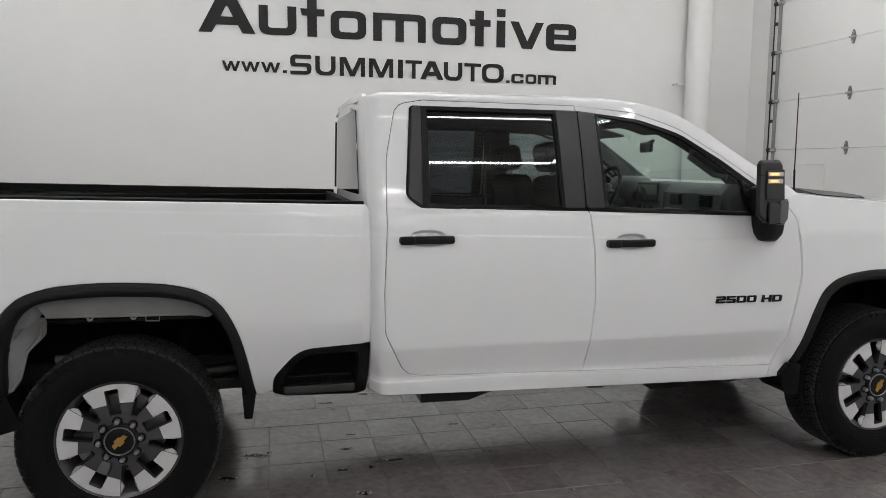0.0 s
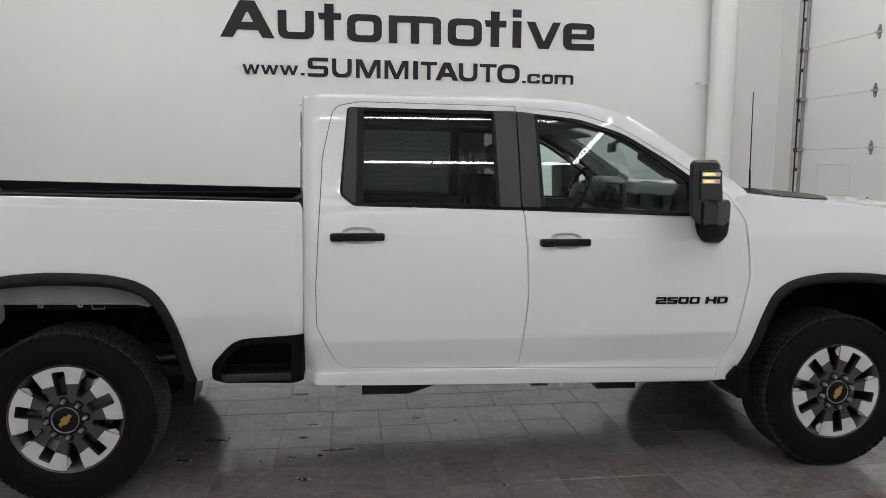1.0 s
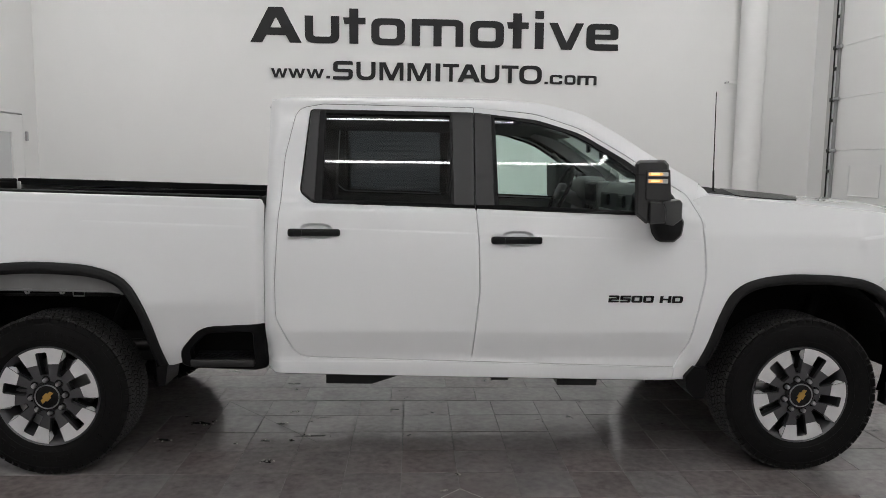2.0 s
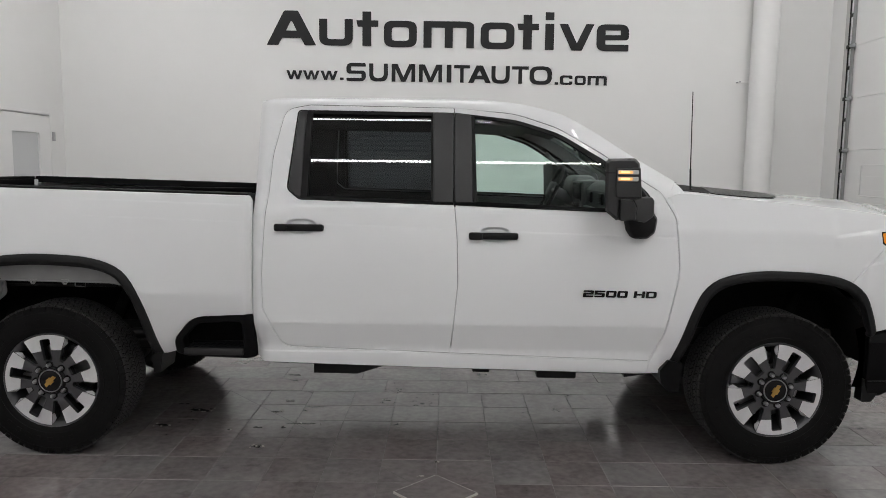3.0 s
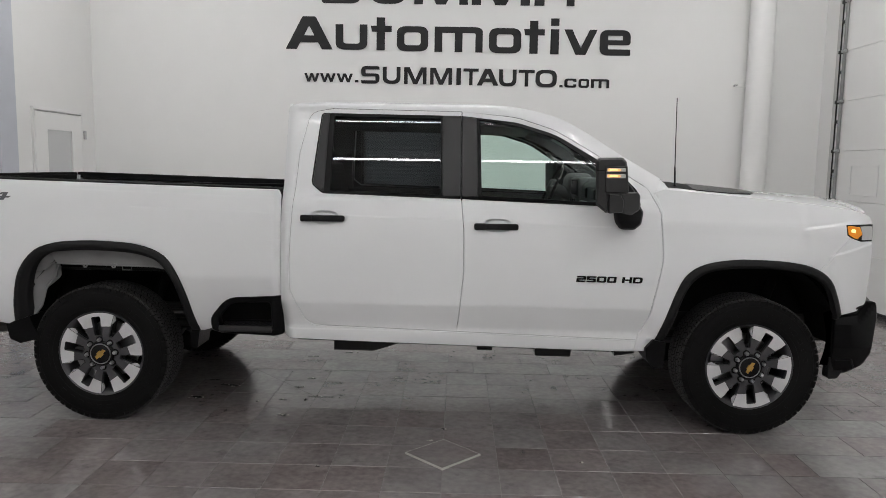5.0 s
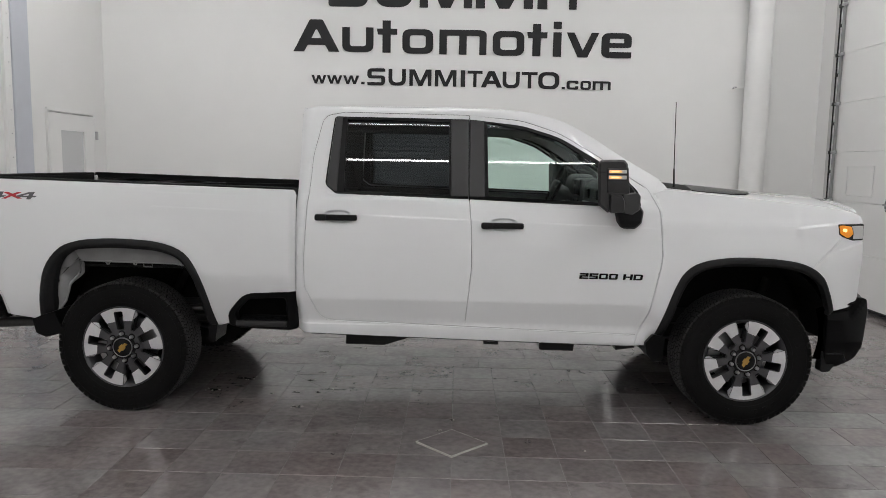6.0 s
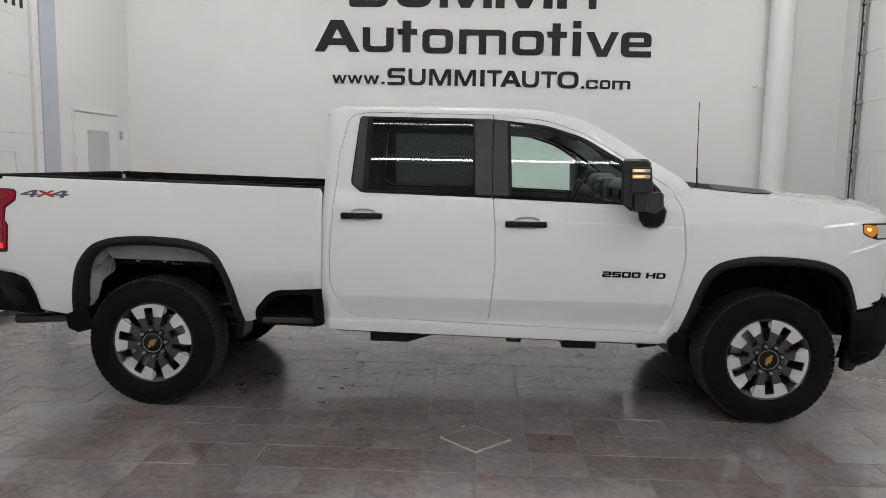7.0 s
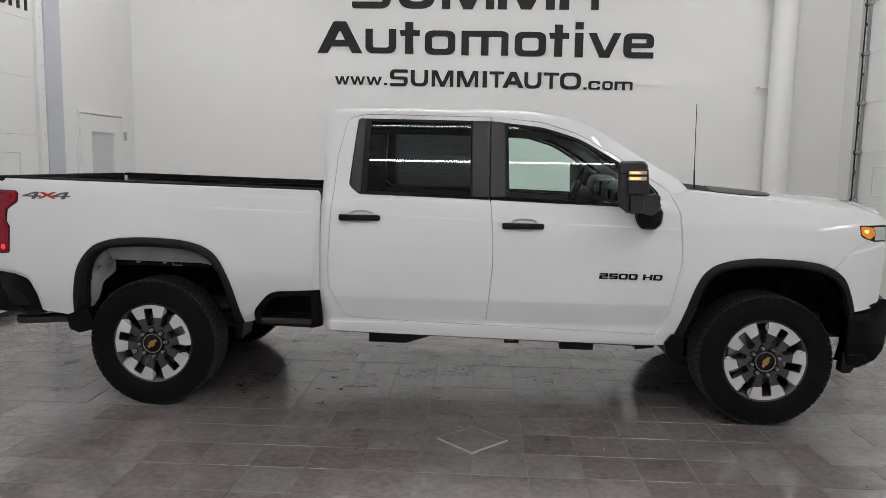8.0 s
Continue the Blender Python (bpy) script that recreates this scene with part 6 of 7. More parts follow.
def make_wheel():
    """An alloy wheel with its tyre, outward face to -y, about the origin."""
    R = 0.259
    wheel = part("wheel", lathe_mesh("wheel_barrel", [(0.262, -0.112), (0.268, -0.118), (0.272, -0.112), (0.268, -0.09), (0.250, -0.07), (0.245, 0.02), (0.245, 0.10), (0.27, 0.115), (0.255, 0.115), (0.235, 0.10), (0.235, -0.06), (0.250, -0.10), (0.262, -0.112)], GUNMETAL, 72), truck, "alloy wheel with dark pockets")
    first = 61

    def disc(rim, grow, inner):
        """Outline with five open gaps, and the five closed pockets; grow narrows the openings."""
        out, holes = [], []
        for k in range(5):
            mid = first + 72 * k
            out += [polar(rim, mid + a) for a in np.linspace(-26.4 - grow, 26.4 + grow, 22)]
            out += [polar(r, mid + 36 - a + grow) for r, a in ((0.215, 9.2), (0.165, 8.0), (inner, 5.5))]
            out += [polar(r, mid + 36 + a - grow) for r, a in ((inner, 5.5), (0.165, 8.0), (0.215, 9.2))]
            s = grow * 0.0035
            holes.append(oblong(0.113 - s, 0.234 + s, 0.048 + s, 0.058 + s, mid, 0.008))
        return out, holes
    o, h = disc(0.258, 0.0, 0.119)
    part("spoke_disc", slab("spoke_disc", o, -0.112, -0.088, GUNMETAL, h, 0.02), wheel, "dark grey painted spokes")
    o, h = disc(0.257, 2.3, 0.140)
    part("spoke_disc", slab("spoke_back", o, -0.0875, -0.045, SATIN, h, 0.03), wheel)
    for k in range(5):
        mid = first + 72 * k
        # bright machined faces on both sides of the pocket, joined at the rim
        edge_o = [polar(R, mid + a) for a in np.linspace(-26.6, 26.6, 24)]
        c, s = math.cos(radians(mid)), math.sin(radians(mid))
        u_shape = edge_o + [polar(0.184, mid + 27.0), polar(0.176, mid + 18)]
        for r, w in ((0.170, 0.0275), (0.229, 0.0295), (0.2355, 0.023), (0.2355, -0.023), (0.229, -0.0295), (0.170, -0.0275)):
            u_shape.append((r * c - w * s, r * s + w * c))
        u_shape += [polar(0.176, mid - 18), polar(0.184, mid - 27.0)]
        part("machined_face", slab("machined_face", u_shape, -0.1155, -0.1125, MACHINED, [], 0.02), wheel, "bright machined spoke face")
        # lit chamfer where the spoke turns into the gap
        for sg in (-1, 1):
            p0, p1, p2 = polar(0.252, mid + sg * 27.2), polar(0.197, mid + sg * 27.4), polar(0.225, mid + sg * 30.5)
            part("gap_chamfer", mesh_from("gap_chamfer", [(p0[0], -0.1118, p0[1]), (p1[0], -0.1118, p1[1]), (p2[0], -0.090, p2[1]), (p1[0], -0.088, p1[1]), (p0[0], -0.088, p0[1])], [(0, 1, 2), (0, 2, 4), (1, 3, 2)], MACHINED), wheel)
    part("hub_collar", lathe_mesh("hub_collar", [(0.082, -0.112), (0.079, -0.122), (0.072, -0.127), (0.067, -0.126), (0.067, -0.112)], SATIN, 40), wheel)
    capm = part("centre_cap", lathe_mesh("centre_cap", [(0.0, -0.130), (0.050, -0.129), (0.062, -0.125), (0.065, -0.112)], SATIN, 40), wheel, "black centre cap")
    part("cap_ring", lathe_mesh("cap_ring", [(0.059, -0.1268), (0.061, -0.1305), (0.064, -0.1305), (0.066, -0.124)], STEEL, 40), capm)
    bow = [(-0.040, -0.010), (-0.016, -0.010), (-0.016, -0.018), (0.014, -0.018), (0.016, -0.010), (0.040, -0.010), (0.033, 0.010), (0.014, 0.010), (0.014, 0.018), (-0.016, 0.018), (-0.014, 0.010), (-0.034, 0.010)]
    tilt = 52
    part("cap_emblem", slab("cap_emblem", [(x * math.cos(radians(tilt)) - z * math.sin(radians(tilt)), x * math.sin(radians(tilt)) + z * math.cos(radians(tilt))) for x, z in bow], -0.134, -0.1295, GOLD), capm, "gold cross-shaped emblem")
    for k in range(8):
        x, z = polar(0.0885, 14 + 45 * k)
        nut = part("lug_nut", lathe_mesh("lug_nut", [(0.0, -0.138), (0.008, -0.137), (0.0115, -0.131), (0.0125, -0.112)], STEEL, 12), wheel)
        nut.location = (x, 0, z)
        # black raised ring stands in for the shaded recess round the nut
        part("nut_seat", lathe_mesh("nut_seat", [(0.012, -0.1128), (0.0165, -0.1150), (0.0205, -0.1145), (0.022, -0.1118)], LINER, 16), wheel).location = (x, 0, z)
    part("brake_disc", lathe_mesh("brake_disc", [(0.05, -0.005), (0.185, -0.005), (0.185, 0.025), (0.05, 0.025)], STEEL, 48), wheel, "steel brake disc")
    part("brake_caliper", slab("caliper", [polar(0.21, a) for a in range(140, 215, 8)] + [polar(0.13, a) for a in range(210, 135, -8)], -0.03, 0.06, STEEL), wheel)
    part("wheel_back", lathe_mesh("wheel_back", [(0.0, 0.06), (0.244, 0.06)], LINER, 40), wheel)
    # tyre
    prof = [(0.262, -0.106), (0.272, -0.116), (0.290, -0.124), (0.315, -0.129), (0.345, -0.131), (0.375, -0.129), (0.398, -0.124), (0.4200, -0.112), (0.4258, -0.102), (0.4272, -0.06), (0.4275, 0.0),
            (0.4272, 0.06), (0.4258, 0.115), (0.412, 0.132), (0.398, 0.142), (0.375, 0.149), (0.345, 0.152), (0.30, 0.140), (0.272, 0.120), (0.262, 0.108)]
    tyre = part("tyre", lathe_mesh("tyre", prof, RUBBER, 96), wheel, "black all-terrain tyre")
    for r in (0.300, 0.385):
        yy = -0.1258 if r < 0.31 else -0.1265
        part("sidewall_ring", lathe_mesh("sidewall_ring", [(r - 0.003, yy), (r, yy - 0.0022), (r + 0.003, yy)], RUBBER, 96), tyre)
    # raised markings on the sidewall, too small to read
    for k in range(34):
        if k % 17 in (7, 8, 15, 16):
            continue
        a = 2 * math.pi * k / 34 + 0.3
        me = box_mesh("sidewall_mark", (-0.016 + 0.004 * (k % 3), -0.1330, 0.326), (0.016, -0.1285, 0.350), RUBBER, 0.001, 1)
        part("sidewall_mark", me, tyre).matrix_basis = pose(0, 0, 0, 0, math.degrees(a), 0)
    return wheel, tyre


def block(verts, faces, a0, a1, y0, y1, r0, r1, skew=0.0, taper=0.0):
    """Adds one tread block between two angles and widths."""
    n = len(verts)
    for r, t in ((r0, 0.0), (r1, taper)):
        for a, y in ((a0 + t, y0), (a1 - t, y0), (a1 - t + skew, y1), (a0 + t + skew, y1)):
            verts.append((r * math.cos(a), y, r * math.sin(a)))
    for q in ((0, 1, 2, 3), (4, 7, 6, 5), (0, 4, 5, 1), (1, 5, 6, 2), (2, 6, 7, 3), (3, 7, 4, 0)):
        faces.append(tuple(n + i for i in q))


def tread_mesh():
    """All-terrain tread: shoulder rows wrapping onto the sidewalls and four staggered middle rows."""
    verts, faces = [], []
    n = 60
    rnd = random.Random(4)
    p = 2 * math.pi / n
    for i in range(n):
        a = i * p
        g = 0.17 + 0.05 * rnd.random()
        for sg in (-1, 1):
            off = 0 if sg < 0 else 0.5 * p
            wide = 0.012 if sg > 0 else -0.008
            # shoulder block, split by a sipe
            block(verts, faces, a + off, a + off + p * (0.46 - g / 2), sg * 0.084, sg * (0.113 + wide), 0.420, 0.4302, 0.14 * p, 0.03 * p)
            block(verts, faces, a + off + p * 0.50, a + off + p * (1 - g / 2), sg * 0.080, sg * (0.112 + wide), 0.420, 0.4302, 0.14 * p, 0.03 * p)
            block(verts, faces, a + off + 0.12 * p, a + off + p * (1 - g / 2) + 0.08 * p, sg * (0.109 + wide), sg * (0.1215 + wide), 0.412, 0.4275, 0.0, 0.03 * p)
        for j, y in enumerate((-0.063, -0.021, 0.021, 0.063)):
            off = (0.3, 0.75, 0.1, 0.55)[j] * p
            sk = (0.32, -0.32, 0.32, -0.32)[j] * p
            block(verts, faces, a + off, a + off + p * 0.40, y - 0.018, y + 0.016, 0.420, 0.430, sk, 0.03 * p)
            block(verts, faces, a + off + 0.46 * p, a + off + p * 0.86, y - 0.015, y + 0.019, 0.420, 0.430, sk, 0.03 * p)
    return mesh_from("tread", verts, faces, LITTREAD)


def lug_mesh():
    """Alternating long and short lugs where the shoulder runs onto the sidewall."""
    verts, faces = [], []
    n = 60
    p = 2 * math.pi / n
    for i in range(n):
        for sg in (-1, 1):
            a = i * p + (0 if sg < 0 else 0.5 * p)
            wide = 0.012 if sg > 0 else -0.008
            if i % 2:
                block(verts, faces, a + 0.15 * p, a + p * 1.15, sg * (0.118 + wide), sg * (0.1335 + wide), 0.392, 0.418, 0.0, 0.05 * p)
            else:
                block(verts, faces, a + 0.30 * p, a + p * 0.9, sg * (0.118 + wide), sg * (0.1325 + wide), 0.402, 0.418, 0.0, 0.05 * p)
    return mesh_from("sidewall_relief", verts, faces, RUBBER)


first_wheel, first_tyre = make_wheel()
part("tread", tread_mesh(), first_tyre, "chunky all-terrain tread blocks")
tagged(part("sidewall_relief", lug_mesh(), first_tyre), "black sidewall lugs", kind="stuff")
first_wheel.matrix_basis = pose(WHEEL_R, -0.85, HUB_Z, 0, -36, 0)
for x, sd, spin in ((WHEEL_F, -1, 0), (WHEEL_R, 1, 20), (WHEEL_F, 1, 50)):
    other = copy_thing(first_wheel, pose(x, sd * 0.85, HUB_Z, 0, spin, 0 if sd < 0 else 180))
    for ob in other.children:
        if ob.name.startswith("centre_cap"):
            ob.matrix_basis = pose(0, 0, 0, 0, -8, 0)
for ob in first_wheel.children:
    if ob.name.startswith("centre_cap"):
        ob.matrix_basis = pose(0, 0, 0, 0, 43, 0)


# ---- mirrors ----
def tow_mirror(sd):
    """A towing mirror folded against the cab: outer shell, lower cap, arm and signals."""
    def shell(x, z):
        return 1.214 - 0.335 * (x - 0.985) + 0.0 * z

    def M(name, outline, push, mat, parent, label="", lip=0.01, thick=0.08, draft=0.75):
        fn = shifted(shell, push)
        me = panel(name, offset(rounded(outline), -lip), fn, mat, thick=thick, lip=lip, step=0.02, side=sd)
        for v in me.vertices:
            inner = float(fn(v.co.x, 0)) - abs(v.co.y)
            if inner > lip + 0.005 and v.co.x < 1.10:
                v.co.x += draft * inner
        return part(name, me, parent, label)
    base = part("door_mirror", panel("mirror_arm", rounded([(1.159, 1.41), (1.159, 1.355, 0.02), (1.167, 1.316, 0.03), (1.190, 1.283, 0.02), (1.262, 1.282, 0.02), (1.294, 1.310, 0.02), (1.303, 1.375, 0.012), (1.28, 1.41)]),
                                          lambda x, z: 1.03 - 0.55 * np.abs(x - 1.225) ** 1.3 - 0.25 * np.maximum(0, 1.33 - z), SATIN, thick=0.12, lip=0.012, step=0.02, side=sd), truck, "black towing mirror folded on its arm")
    part("arm_foot", tube_mesh("arm_foot", [(1.225, sd * 0.96, 1.268), (1.225, sd * 0.93, 1.275)], 0.03, BLACKTRIM, 16), base)
    part("arm_gaiter", panel("arm_gaiter", rounded([(1.17, 1.555, 0.02), (1.222, 1.540, 0.05), (1.262, 1.49, 0.05), (1.262, 1.40), (1.17, 1.40)]), lambda x, z: 1.0 - 0.3 * np.maximum(0, x - 1.2), SATIN, thick=0.10, lip=0.01, step=0.02, side=sd), base)
    upper = M("mirror_housing", [(0.990, 1.428, 0.02), (0.982, 1.676, 0.02), (1.0, 1.695, 0.02), (1.144, 1.699, 0.03), (1.170, 1.675, 0.02), (1.183, 1.472), (1.064, 1.472), (1.066, 1.379), (1.054, 1.379, 0.01)], -0.004, MIRRORCAP, base, "tall black mirror housing", 0.014)
    M("mirror_shell", [(1.040, 1.498, 0.012), (1.036, 1.645, 0.010), (1.173, 1.651, 0.008), (1.187, 1.496, 0.006)], 0.003, MIRRORCAP, upper, "", 0.004, 0.02)
    M("housing_groove", [(0.984, 1.621), (0.984, 1.625), (1.034, 1.625), (1.034, 1.621)], -0.002, LINER, upper, "", 0.0005, 0.006, 0)
    M("mirror_cap", [(1.062, 1.492, 0.006), (1.138, 1.485, 0.006), (1.159, 1.452, 0.006), (1.157, 1.383, 0.008), (1.066, 1.377, 0.008)], 0.008, MIRRORCAP, base, "black lower mirror cap", 0.006)
    turn = panel("mirror_cap_end", rounded([(1.140, 1.486), (1.250, 1.493, 0.01), (1.267, 1.479, 0.01), (1.267, 1.398, 0.012), (1.215, 1.372, 0.01), (1.158, 1.382), (1.161, 1.452)]), lambda x, z: 1.222 - 0.335 * (x - 0.985) - 0.42 * np.maximum(0, x - 1.150), MIRRORCAP, thick=0.08, lip=0.006, step=0.02, side=sd)
    part("mirror_cap", turn, base, "black outer end of mirror cap")
    for z0, z1 in ((1.616, 1.6375), (1.580, 1.6040)):
        lens = M("turn_signal", [(1.046, z0, 0.004), (1.046, z1, 0.004), (1.162, z1, 0.004), (1.163, z0, 0.004)], 0.007, CLEARLENS, upper, "clear and amber turn signal", 0.003, 0.01, 0)
        zm = (z0 + z1) / 2
        M("amber_glow", [(1.050, zm - 0.0075, 0.003), (1.050, zm + 0.0075, 0.003), (1.124, zm + 0.0075, 0.003), (1.132, zm, 0.003), (1.124, zm - 0.0075, 0.003)], 0.0095, AMBERSOFT, lens, "", 0.001, 0.006, 0)
        M("lit_amber_bar", [(1.062, zm - 0.004, 0.003), (1.062, zm + 0.004, 0.003), (1.112, zm + 0.004, 0.003), (1.112, zm - 0.004, 0.003)], 0.011, AMBERLIT, lens, "", 0.001, 0.006, 0)


tow_mirror(-1)
tow_mirror(1)


# ---- badges ----
x = 0.930
for ch, w in (("2", 0.0555), ("5", 0.0555), ("0", 0.0555), ("0", 0.0555), ("", 0.022), ("H", 0.059), ("D", 0.057)):
    if ch:
        wy = float(cab_depth(np.array([x]), np.array([0.965]))[0])
        part("badge_letter", letter(ch, x, x + w, 0.946 - 0.008 * (x - 0.93), 0.983 - 0.008 * (x - 0.93), -wy + 0.002, GLOSSBLACK, 0.008, 0.12), truck)
    x += w + 0.0065
for ch, x0, x1, mat in (("4", -2.872, -2.762, GREYPAINT), ("x", -2.77, -2.655, REDPAINT), ("4", -2.672, -2.562, GREYPAINT)):
    wy = float(bed_depth(np.array([x0 + 0.06]), np.array([1.40]))[0])
    me = letter(ch, x0, x1, 1.388, 1.430, 0.0, mat, 0.003, 0.35 if ch == "4" else 0.1)
    for v in me.vertices:
        v.co.y -= float(bed_depth(np.array([v.co.x]), np.array([v.co.z]))[0]) - 0.001
    part("four_wheel_decal", me, truck, "red and grey bed decal")


# ---- cabin ----
def seat(cx, cy, w, headrests, rear=False):
    s = part("seat", box_mesh("seat_cushion", (cx - 0.25, cy - w, 0.92), (cx + 0.27, cy + w, 1.10), CLOTH, 0.05, 3), truck, "black cloth seat")
    tall = 0.62 if rear else 0.565
    me = box_mesh("backrest", (-0.07, cy - w + 0.01, 0), (0.07, cy + w - 0.01, tall), CLOTH, 0.05, 3)
    bk = part("backrest", me, s)
    bk.matrix_basis = pose(cx - 0.27, 0, 1.05, 0, -12)
    for hy in headrests:
        low, deep = (0.54, 0.05) if rear else (0.595, 0.07)
        hm = box_mesh("headrest", (-deep, hy - 0.13, low), (deep, hy + 0.13, low + (0.18 if rear else 0.165)), CLOTH, 0.04, 3)
        part("headrest", hm, s).matrix_basis = pose(cx - 0.27, 0, 1.05, 0, -12)
        for dy in (-0.05, 0.05):
            part("headrest_post", tube_mesh("headrest_post", [(0, hy + dy, low - 0.06), (0, hy + dy, low + 0.02)], 0.007, STEEL, 8), s).matrix_basis = pose(cx - 0.27, 0, 1.05, 0, -12)


seat(0.63, -0.40, 0.26, (-0.40,))
seat(0.63, 0.40, 0.26, (0.40,))
seat(-0.42, 0.0, 0.66, (-0.40, 0.40), True)
dash = part("dashboard", sheet("dashboard", lambda u, v: (1.085 + 0.36 * v + 0.03 * np.abs(2 * u - 1) ** 2 * (1 - v), (2 * u - 1) * 0.72, 1.505 + 0.065 * np.sin(0.5 * math.pi * np.clip(v * 4.0, 0, 1)) - 0.045 * v ** 2), 16, 16, CABIN, (0.0, 0, -0.30)), truck, "black dashboard")
part("dash_face", sheet("dash_face", lambda u, v: (1.14 - 0.055 * np.sin(math.pi * v), (2 * u - 1) * 0.72, 1.12 + 0.40 * v), 12, 10, CABIN, (0.05, 0, 0)), dash)
stack = part("centre_stack", box_mesh("centre_stack", (1.06, -0.155, 1.05), (1.16, 0.155, 1.565), CABIN, 0.02, 3), dash)
part("dash_screen", box_mesh("dash_screen", (1.050, -0.125, 1.44), (1.058, 0.125, 1.548), SCREEN, 0.004, 1), stack, "dark display screen")
part("screen_bezel", box_mesh("screen_bezel", (1.053, -0.135, 1.432), (1.063, 0.135, 1.557), APPLIQUE, 0.004, 1), stack)
for k in range(3):
    part("stack_knob", lathe_mesh("stack_knob", [(0.0, -0.014), (0.014, -0.013), (0.017, 0.0)], SATIN, 16), stack).matrix_basis = pose(1.052, -0.08 + 0.08 * k, 1.40, 0, 0, -90)
for y0 in (-0.62, -0.30, 0.20, 0.60):
    vent = part("air_vent", box_mesh("air_vent", (1.076, y0 - 0.06, 1.43), (1.092, y0 + 0.06, 1.50), SATIN, 0.008, 2), dash)
    for k in range(4):
        part("vent_slat", box_mesh("vent_slat", (1.068, y0 - 0.05, 1.442 + 0.014 * k), (1.080, y0 + 0.05, 1.446 + 0.014 * k), APPLIQUE), vent)
part("instrument_hood", box_mesh("instrument_hood", (1.05, 0.22, 1.42), (1.25, 0.60, 1.595), CABIN, 0.07, 5), dash)
part("centre_console", box_mesh("console", (0.15, -0.11, 0.75), (1.10, 0.11, 1.10), CABIN, 0.03, 2), dash)
part("glovebox_trim", box_mesh("glovebox", (1.070, -0.62, 1.18), (1.10, -0.20, 1.36), CABIN, 0.012, 2), dash)
part("trim_strip", box_mesh("trim_strip", (1.066, -0.68, 1.392), (1.086, -0.19, 1.408), STEEL, 0.004, 1), dash, "thin bright dashboard strip")
pts = [(0.185 * math.cos(2 * math.pi * k / 32), 0, 0.185 * math.sin(2 * math.pi * k / 32)) for k in range(33)]
sw = part("steering_wheel", tube_mesh("steering_wheel", pts, 0.014, CLOTH, 10), truck, "black steering wheel")
sw.matrix_basis = pose(0.945, 0.41, 1.485, 0, 0, 90) @ pose(0, 0, 0, 24)
part("wheel_hub", box_mesh("wheel_hub", (-0.07, -0.02, -0.06), (0.07, 0.03, 0.06), CABIN, 0.02, 2), sw)
part("hub_trim", box_mesh("hub_trim", (-0.045, -0.024, -0.062), (0.045, -0.019, -0.05), STEEL, 0.002, 1), sw)
for a, b in (((-0.18, 0, 0), (0.18, 0, 0)), ((0, 0, 0), (0, 0, -0.18))):
    part("wheel_spoke", tube_mesh("wheel_spoke", [a, b], 0.014, CABIN, 8), sw)
part("steering_column", tube_mesh("steering_column", [(0.97, 0.41, 1.47), (1.12, 0.41, 1.40)], 0.045, CABIN, 14), sw.parent)
rm = part("rear_view_mirror", box_mesh("rear_view_mirror", (-0.0125, -0.11, -0.033), (0.0125, 0.11, 0.033), SATIN, 0.012, 2), truck, "black rear-view mirror")
rm.matrix_basis = pose(1.035, 0.0, 1.785, 0, 0, -11)
part("mirror_stalk", tube_mesh("mirror_stalk", [(0.0, 0, 0.02), (0.03, 0, 0.035), (0.05, 0, 0.045)], 0.012, SATIN, 8), rm)
for sd in (-1, 1):
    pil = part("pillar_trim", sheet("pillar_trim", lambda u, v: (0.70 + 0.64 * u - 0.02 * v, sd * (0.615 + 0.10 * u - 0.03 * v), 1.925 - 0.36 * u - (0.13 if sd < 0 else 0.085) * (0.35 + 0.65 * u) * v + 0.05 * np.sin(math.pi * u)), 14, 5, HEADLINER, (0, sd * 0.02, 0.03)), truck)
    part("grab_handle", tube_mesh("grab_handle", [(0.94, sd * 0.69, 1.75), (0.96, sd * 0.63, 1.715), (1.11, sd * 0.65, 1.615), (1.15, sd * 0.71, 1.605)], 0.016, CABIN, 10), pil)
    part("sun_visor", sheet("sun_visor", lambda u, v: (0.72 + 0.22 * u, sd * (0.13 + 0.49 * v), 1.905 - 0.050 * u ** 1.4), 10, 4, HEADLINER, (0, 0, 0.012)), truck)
    part("b_pillar_trim", box_mesh("b_pillar_trim", (0.14, min(sd * 0.66, sd * 0.70), 1.43), (0.325, max(sd * 0.66, sd * 0.70), 1.94), HEADLINER, 0.01, 1), truck)
    q = part("c_pillar_trim", box_mesh("c_pillar_trim", (-0.86, min(sd * 0.60, sd * 0.66), 1.43), (-0.66, max(sd * 0.60, sd * 0.66), 1.95), HEADLINER, 0.01, 1), truck)


# ---- floor tiles ----
TS = 0.305
GX, GY = 0.142, 0.250
random.seed(7)


def tile_mesh(name, sx, sy, mat=TILE):
    """A tile with eased edges, its middle at the origin, its top at z = 0."""
    g = 0.0021
    a, b, e = sx / 2 - g, sy / 2 - g, 0.0006
    top = [(-a + e, -b + e, 0), (a - e, -b + e, 0), (a - e, b - e, 0), (-a + e, b - e, 0)]
    rim = [(-a, -b, -e), (a, -b, -e), (a, b, -e), (-a, b, -e)]
    low = [(x, y, -0.008) for x, y, _ in rim]
    faces = [(0, 1, 2, 3)]
    for k in range(4):
        j = (k + 1) % 4
        faces += [(k, 4 + k, 4 + j, j), (4 + k, 8 + k, 8 + j, 4 + j)]
    return mesh_from(name, top + rim + low, faces, mat)


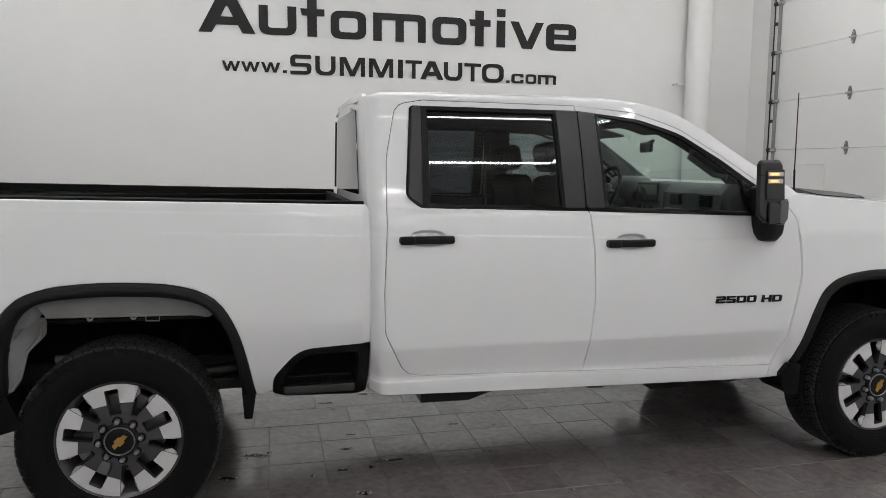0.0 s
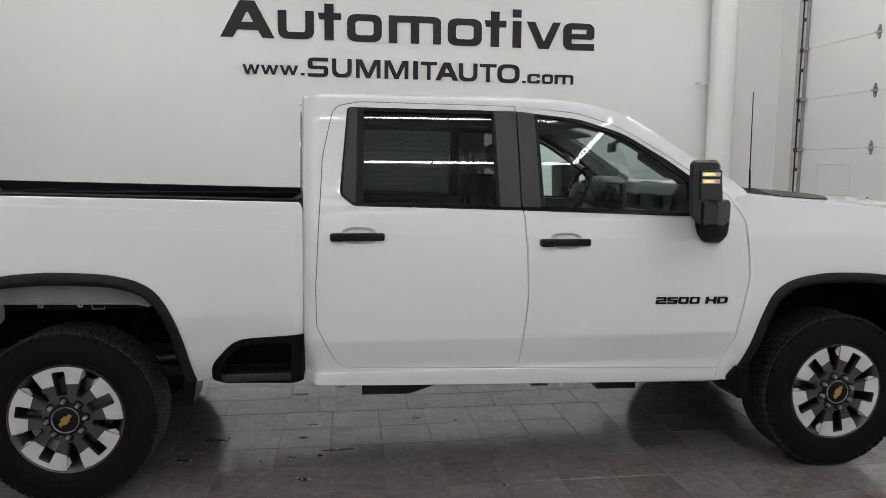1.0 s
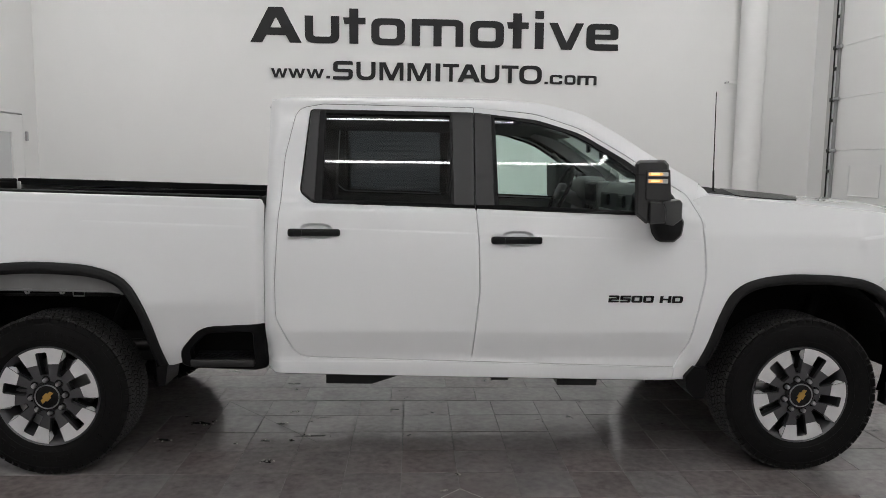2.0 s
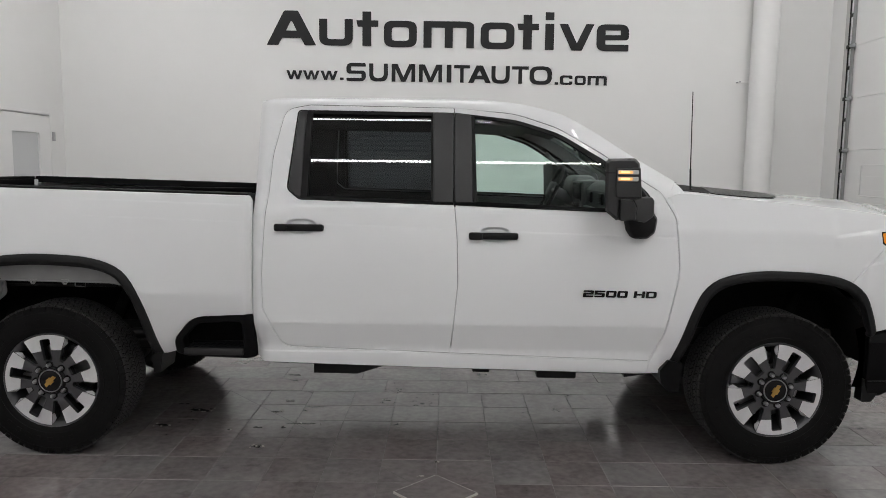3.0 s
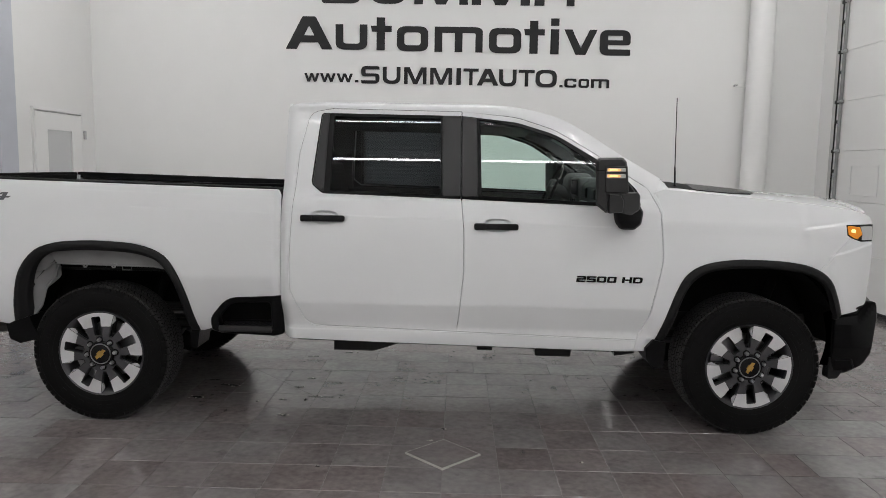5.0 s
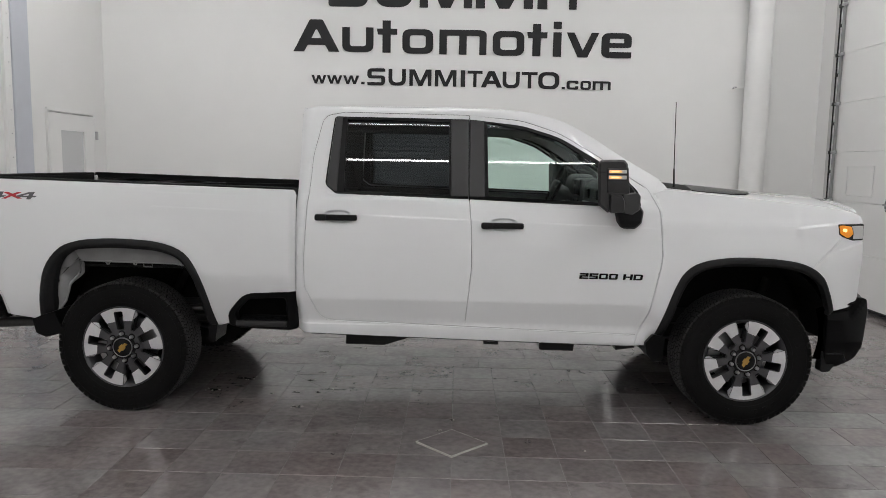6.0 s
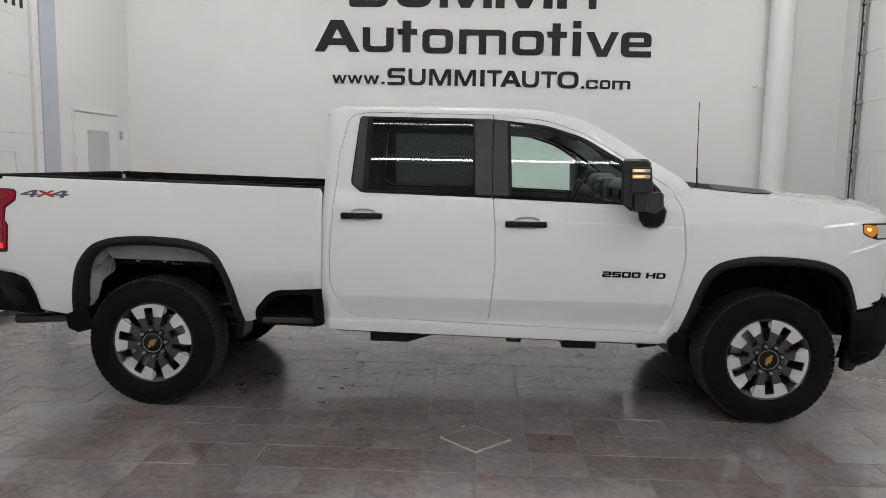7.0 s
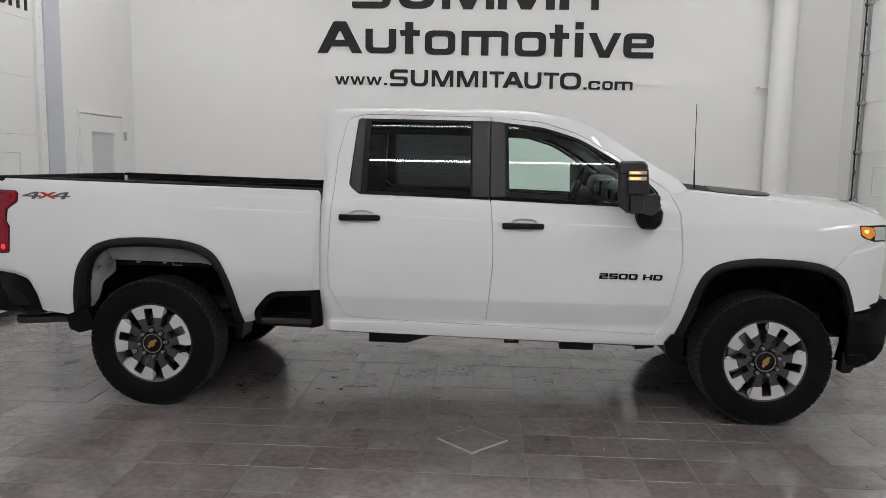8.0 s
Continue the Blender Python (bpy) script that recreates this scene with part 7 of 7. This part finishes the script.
floor_ob = bpy.data.objects["floor"]
# paler grout ahead of the truck paints in the better-lit joints
part("grout_bed", box_mesh("grout_bed", (ROOM_W, ROOM_S, -0.0045), (ROOM_E, -0.66, -0.0028), LITGROUT), floor_ob, "grout in a lighter colour, as lit ahead of the truck")
square, plank = tile_mesh("tile", TS, TS), tile_mesh("tile", 2 * TS, TS, PLANK)
DX, DY = 0.142, -1.40
placed = []
for j in range(11):
    for i in range(-6, 6):
        placed.append((square, GX + (i + 0.5) * TS, GY - (j + 0.5) * TS))
X0, X1, Y0, Y1 = GX - 6 * TS, GX + 6 * TS, GY - 11 * TS, GY
rest_v, rest_f = [], []
for r in range(-31, 14):
    y = GY + (r + 0.5) * TS
    shift = 0.352 - r * 0.2033
    k0 = math.floor((ROOM_W - shift) / (2 * TS)) - 1
    x = shift + k0 * 2 * TS
    while x < ROOM_E:
        a, b = max(x, ROOM_W - 0.2), min(x + 2 * TS, ROOM_E + 0.2)
        x += 2 * TS
        pieces = [(a, b)]
        if Y0 < y < Y1:
            pieces = [(a, min(b, X0)), (max(a, X1), b)]
        for p, q in pieces:
            if q - p < 0.02:
                continue
            cx = (p + q) / 2
            if q - p > 0.6 and -3.4 < cx < 3.4 and -2.2 < y < 2.0 and len(placed) < 300:
                placed.append((plank, cx, y))
            else:
                n = len(rest_v)
                w, h = (q - p) / 2 - 0.0021, TS / 2 - 0.0021
                rest_v += [(cx - w, y - h, 0), (cx + w, y - h, 0), (cx + w, y + h, 0), (cx - w, y + h, 0)]
                rest_v += [(vx, vy, -0.008) for vx, vy, _ in rest_v[n:n + 4]]
                rest_f += [(n, n + 1, n + 2, n + 3)] + [(n + e, n + 4 + e, n + 4 + (e + 1) % 4, n + (e + 1) % 4) for e in range(4)]
far_tiles = part("tiles", mesh_from("tiles", rest_v, rest_f, PLANK), floor_ob)
tagged(far_tiles, "dark grey slate floor tiles", kind="stuff")
for me, x, y in placed:
    t = part("tile", me, floor_ob)
    t.location = (x, y, random.uniform(-0.0006, 0.0006))
# set-in diamond tile and the diagonal cuts that lead to it
diamond = part("diamond_tile", mesh_from("diamond_tile", [(DX - 0.209, DY, 0.0105), (DX, DY - 0.206, 0.0105), (DX + 0.209, DY, 0.0105), (DX, DY + 0.206, 0.0105)], [(0, 1, 2, 3)], TILE), floor_ob, "raised diamond-set tile with pale edges")
ev, ef = [], []
cs = [(DX - 0.214, DY), (DX, DY - 0.211), (DX + 0.214, DY), (DX, DY + 0.211)]
ci = [(DX - 0.208, DY), (DX, DY - 0.205), (DX + 0.208, DY), (DX, DY + 0.205)]
for k in range(4):
    n = len(ev)
    (ax, ay), (bx, by), (cx, cy), (dx, dy) = cs[k], cs[(k + 1) % 4], ci[(k + 1) % 4], ci[k]
    ev += [(ax, ay, -0.003), (bx, by, -0.003), (bx, by, 0.010), (ax, ay, 0.010), (cx, cy, 0.011), (dx, dy, 0.011)]
    ef += [(n, n + 1, n + 2, n + 3), (n + 3, n + 2, n + 4, n + 5)]
part("tile_edging", mesh_from("tile_edging", ev, ef, PALE), diamond)
for sx in (-1, 1):
    for sy in (-1, 1):
        a = Vector((DX + sx * 0.11, DY + sy * 0.11))
        b = Vector((DX + sx * 1.52, DY + sy * 1.63))
        d = (b - a).normalized()
        m = a.lerp(b, 0.5)
        for p0, p1, w, mat in ((a, m, 0.0011, GROUT), (m, b, 0.0024 if sx < 0 < sy else 0.0011, DARKJOINT if sx < 0 < sy else GROUT)):
            nrm = Vector((-d.y, d.x)) * w
            q = [p0 - nrm, p1 - nrm, p1 + nrm, p0 + nrm]
            part("diagonal_joint", mesh_from("diagonal_joint", [(p.x, p.y, 0.0012) for p in q], [(0, 1, 2, 3)], mat), floor_ob)


# ---- dirt left on the floor ----
def debris(x, y, sx, sy, crumbs, seed):
    """A dried dirt mark with a few crumbs on the tiles."""
    rnd = random.Random(seed)
    n = 22
    ph = [rnd.uniform(0, 6.28) for _ in range(3)]
    pts = []
    for k in range(n):
        a = 2 * math.pi * k / n
        r = 0.72 + 0.22 * math.sin(2 * a + ph[0]) + 0.13 * math.sin(3 * a + ph[1]) + 0.10 * math.sin(5 * a + ph[2])
        pts.append((sx * r * math.cos(a), sy * r * math.sin(a)))
    dv = [(x + px, y + py, 0.0014) for px, py in pts] + [(x, y, 0.0016)] + [(x + px * 1.04, y + py * 1.04, 0.0004) for px, py in pts]
    df = [(k, (k + 1) % n, n) for k in range(n)] + [(n + 1 + k, n + 1 + (k + 1) % n, (k + 1) % n, k) for k in range(n)]
    spot = thing("dirt_patch", "dark dried dirt mark with crumbs on tile", "dirt", "dirt marks on the floor")
    part("dirt_film", mesh_from("dirt_film", dv, df, MUD), spot)
    for _ in range(crumbs):
        cx, cy, r = x + rnd.uniform(-1.3, 1.3) * sx, y + rnd.uniform(-1.3, 1.3) * sy, rnd.uniform(0.003, 0.008)
        bm = bmesh.new()
        bmesh.ops.create_icosphere(bm, subdivisions=1, radius=r)
        for v in bm.verts:
            v.co = Vector((cx + v.co.x * rnd.uniform(0.7, 1.4), cy + v.co.y * rnd.uniform(0.7, 1.4), 0.003 + max(-0.003, v.co.z * 0.7)))
        part("crumb", finish("crumb", bm, CRUMB if rnd.random() < 0.6 else MUD), spot)


for k, (x, y, sx, sy, c) in enumerate(((-1.456, -0.196, 0.075, 0.035, 12), (-1.597, -0.48, 0.05, 0.022, 5), (-0.994, 0.65, 0.05, 0.022, 2), (-0.72, -0.425, 0.10, 0.016, 4), (-0.83, -0.50, 0.02, 0.012, 2),
                                       (-0.992, -0.50, 0.03, 0.02, 3), (-0.918, -0.81, 0.035, 0.022, 7), (-0.89, 0.015, 0.035, 0.012, 2), (-0.947, -0.209, 0.045, 0.012, 2), (-1.158, -0.544, 0.012, 0.01, 2),
                                       (0.056, -1.19, 0.012, 0.008, 7), (0.14, -1.0, 0.010, 0.008, 8), (-0.53, -1.60, 0.01, 0.008, 2), (-0.72, 0.80, 0.06, 0.02, 3), (-0.22, 0.06, 0.03, 0.012, 2), (0.92, -1.46, 0.008, 0.006, 2))):
    debris(x, y, sx, sy, c, k + 11)
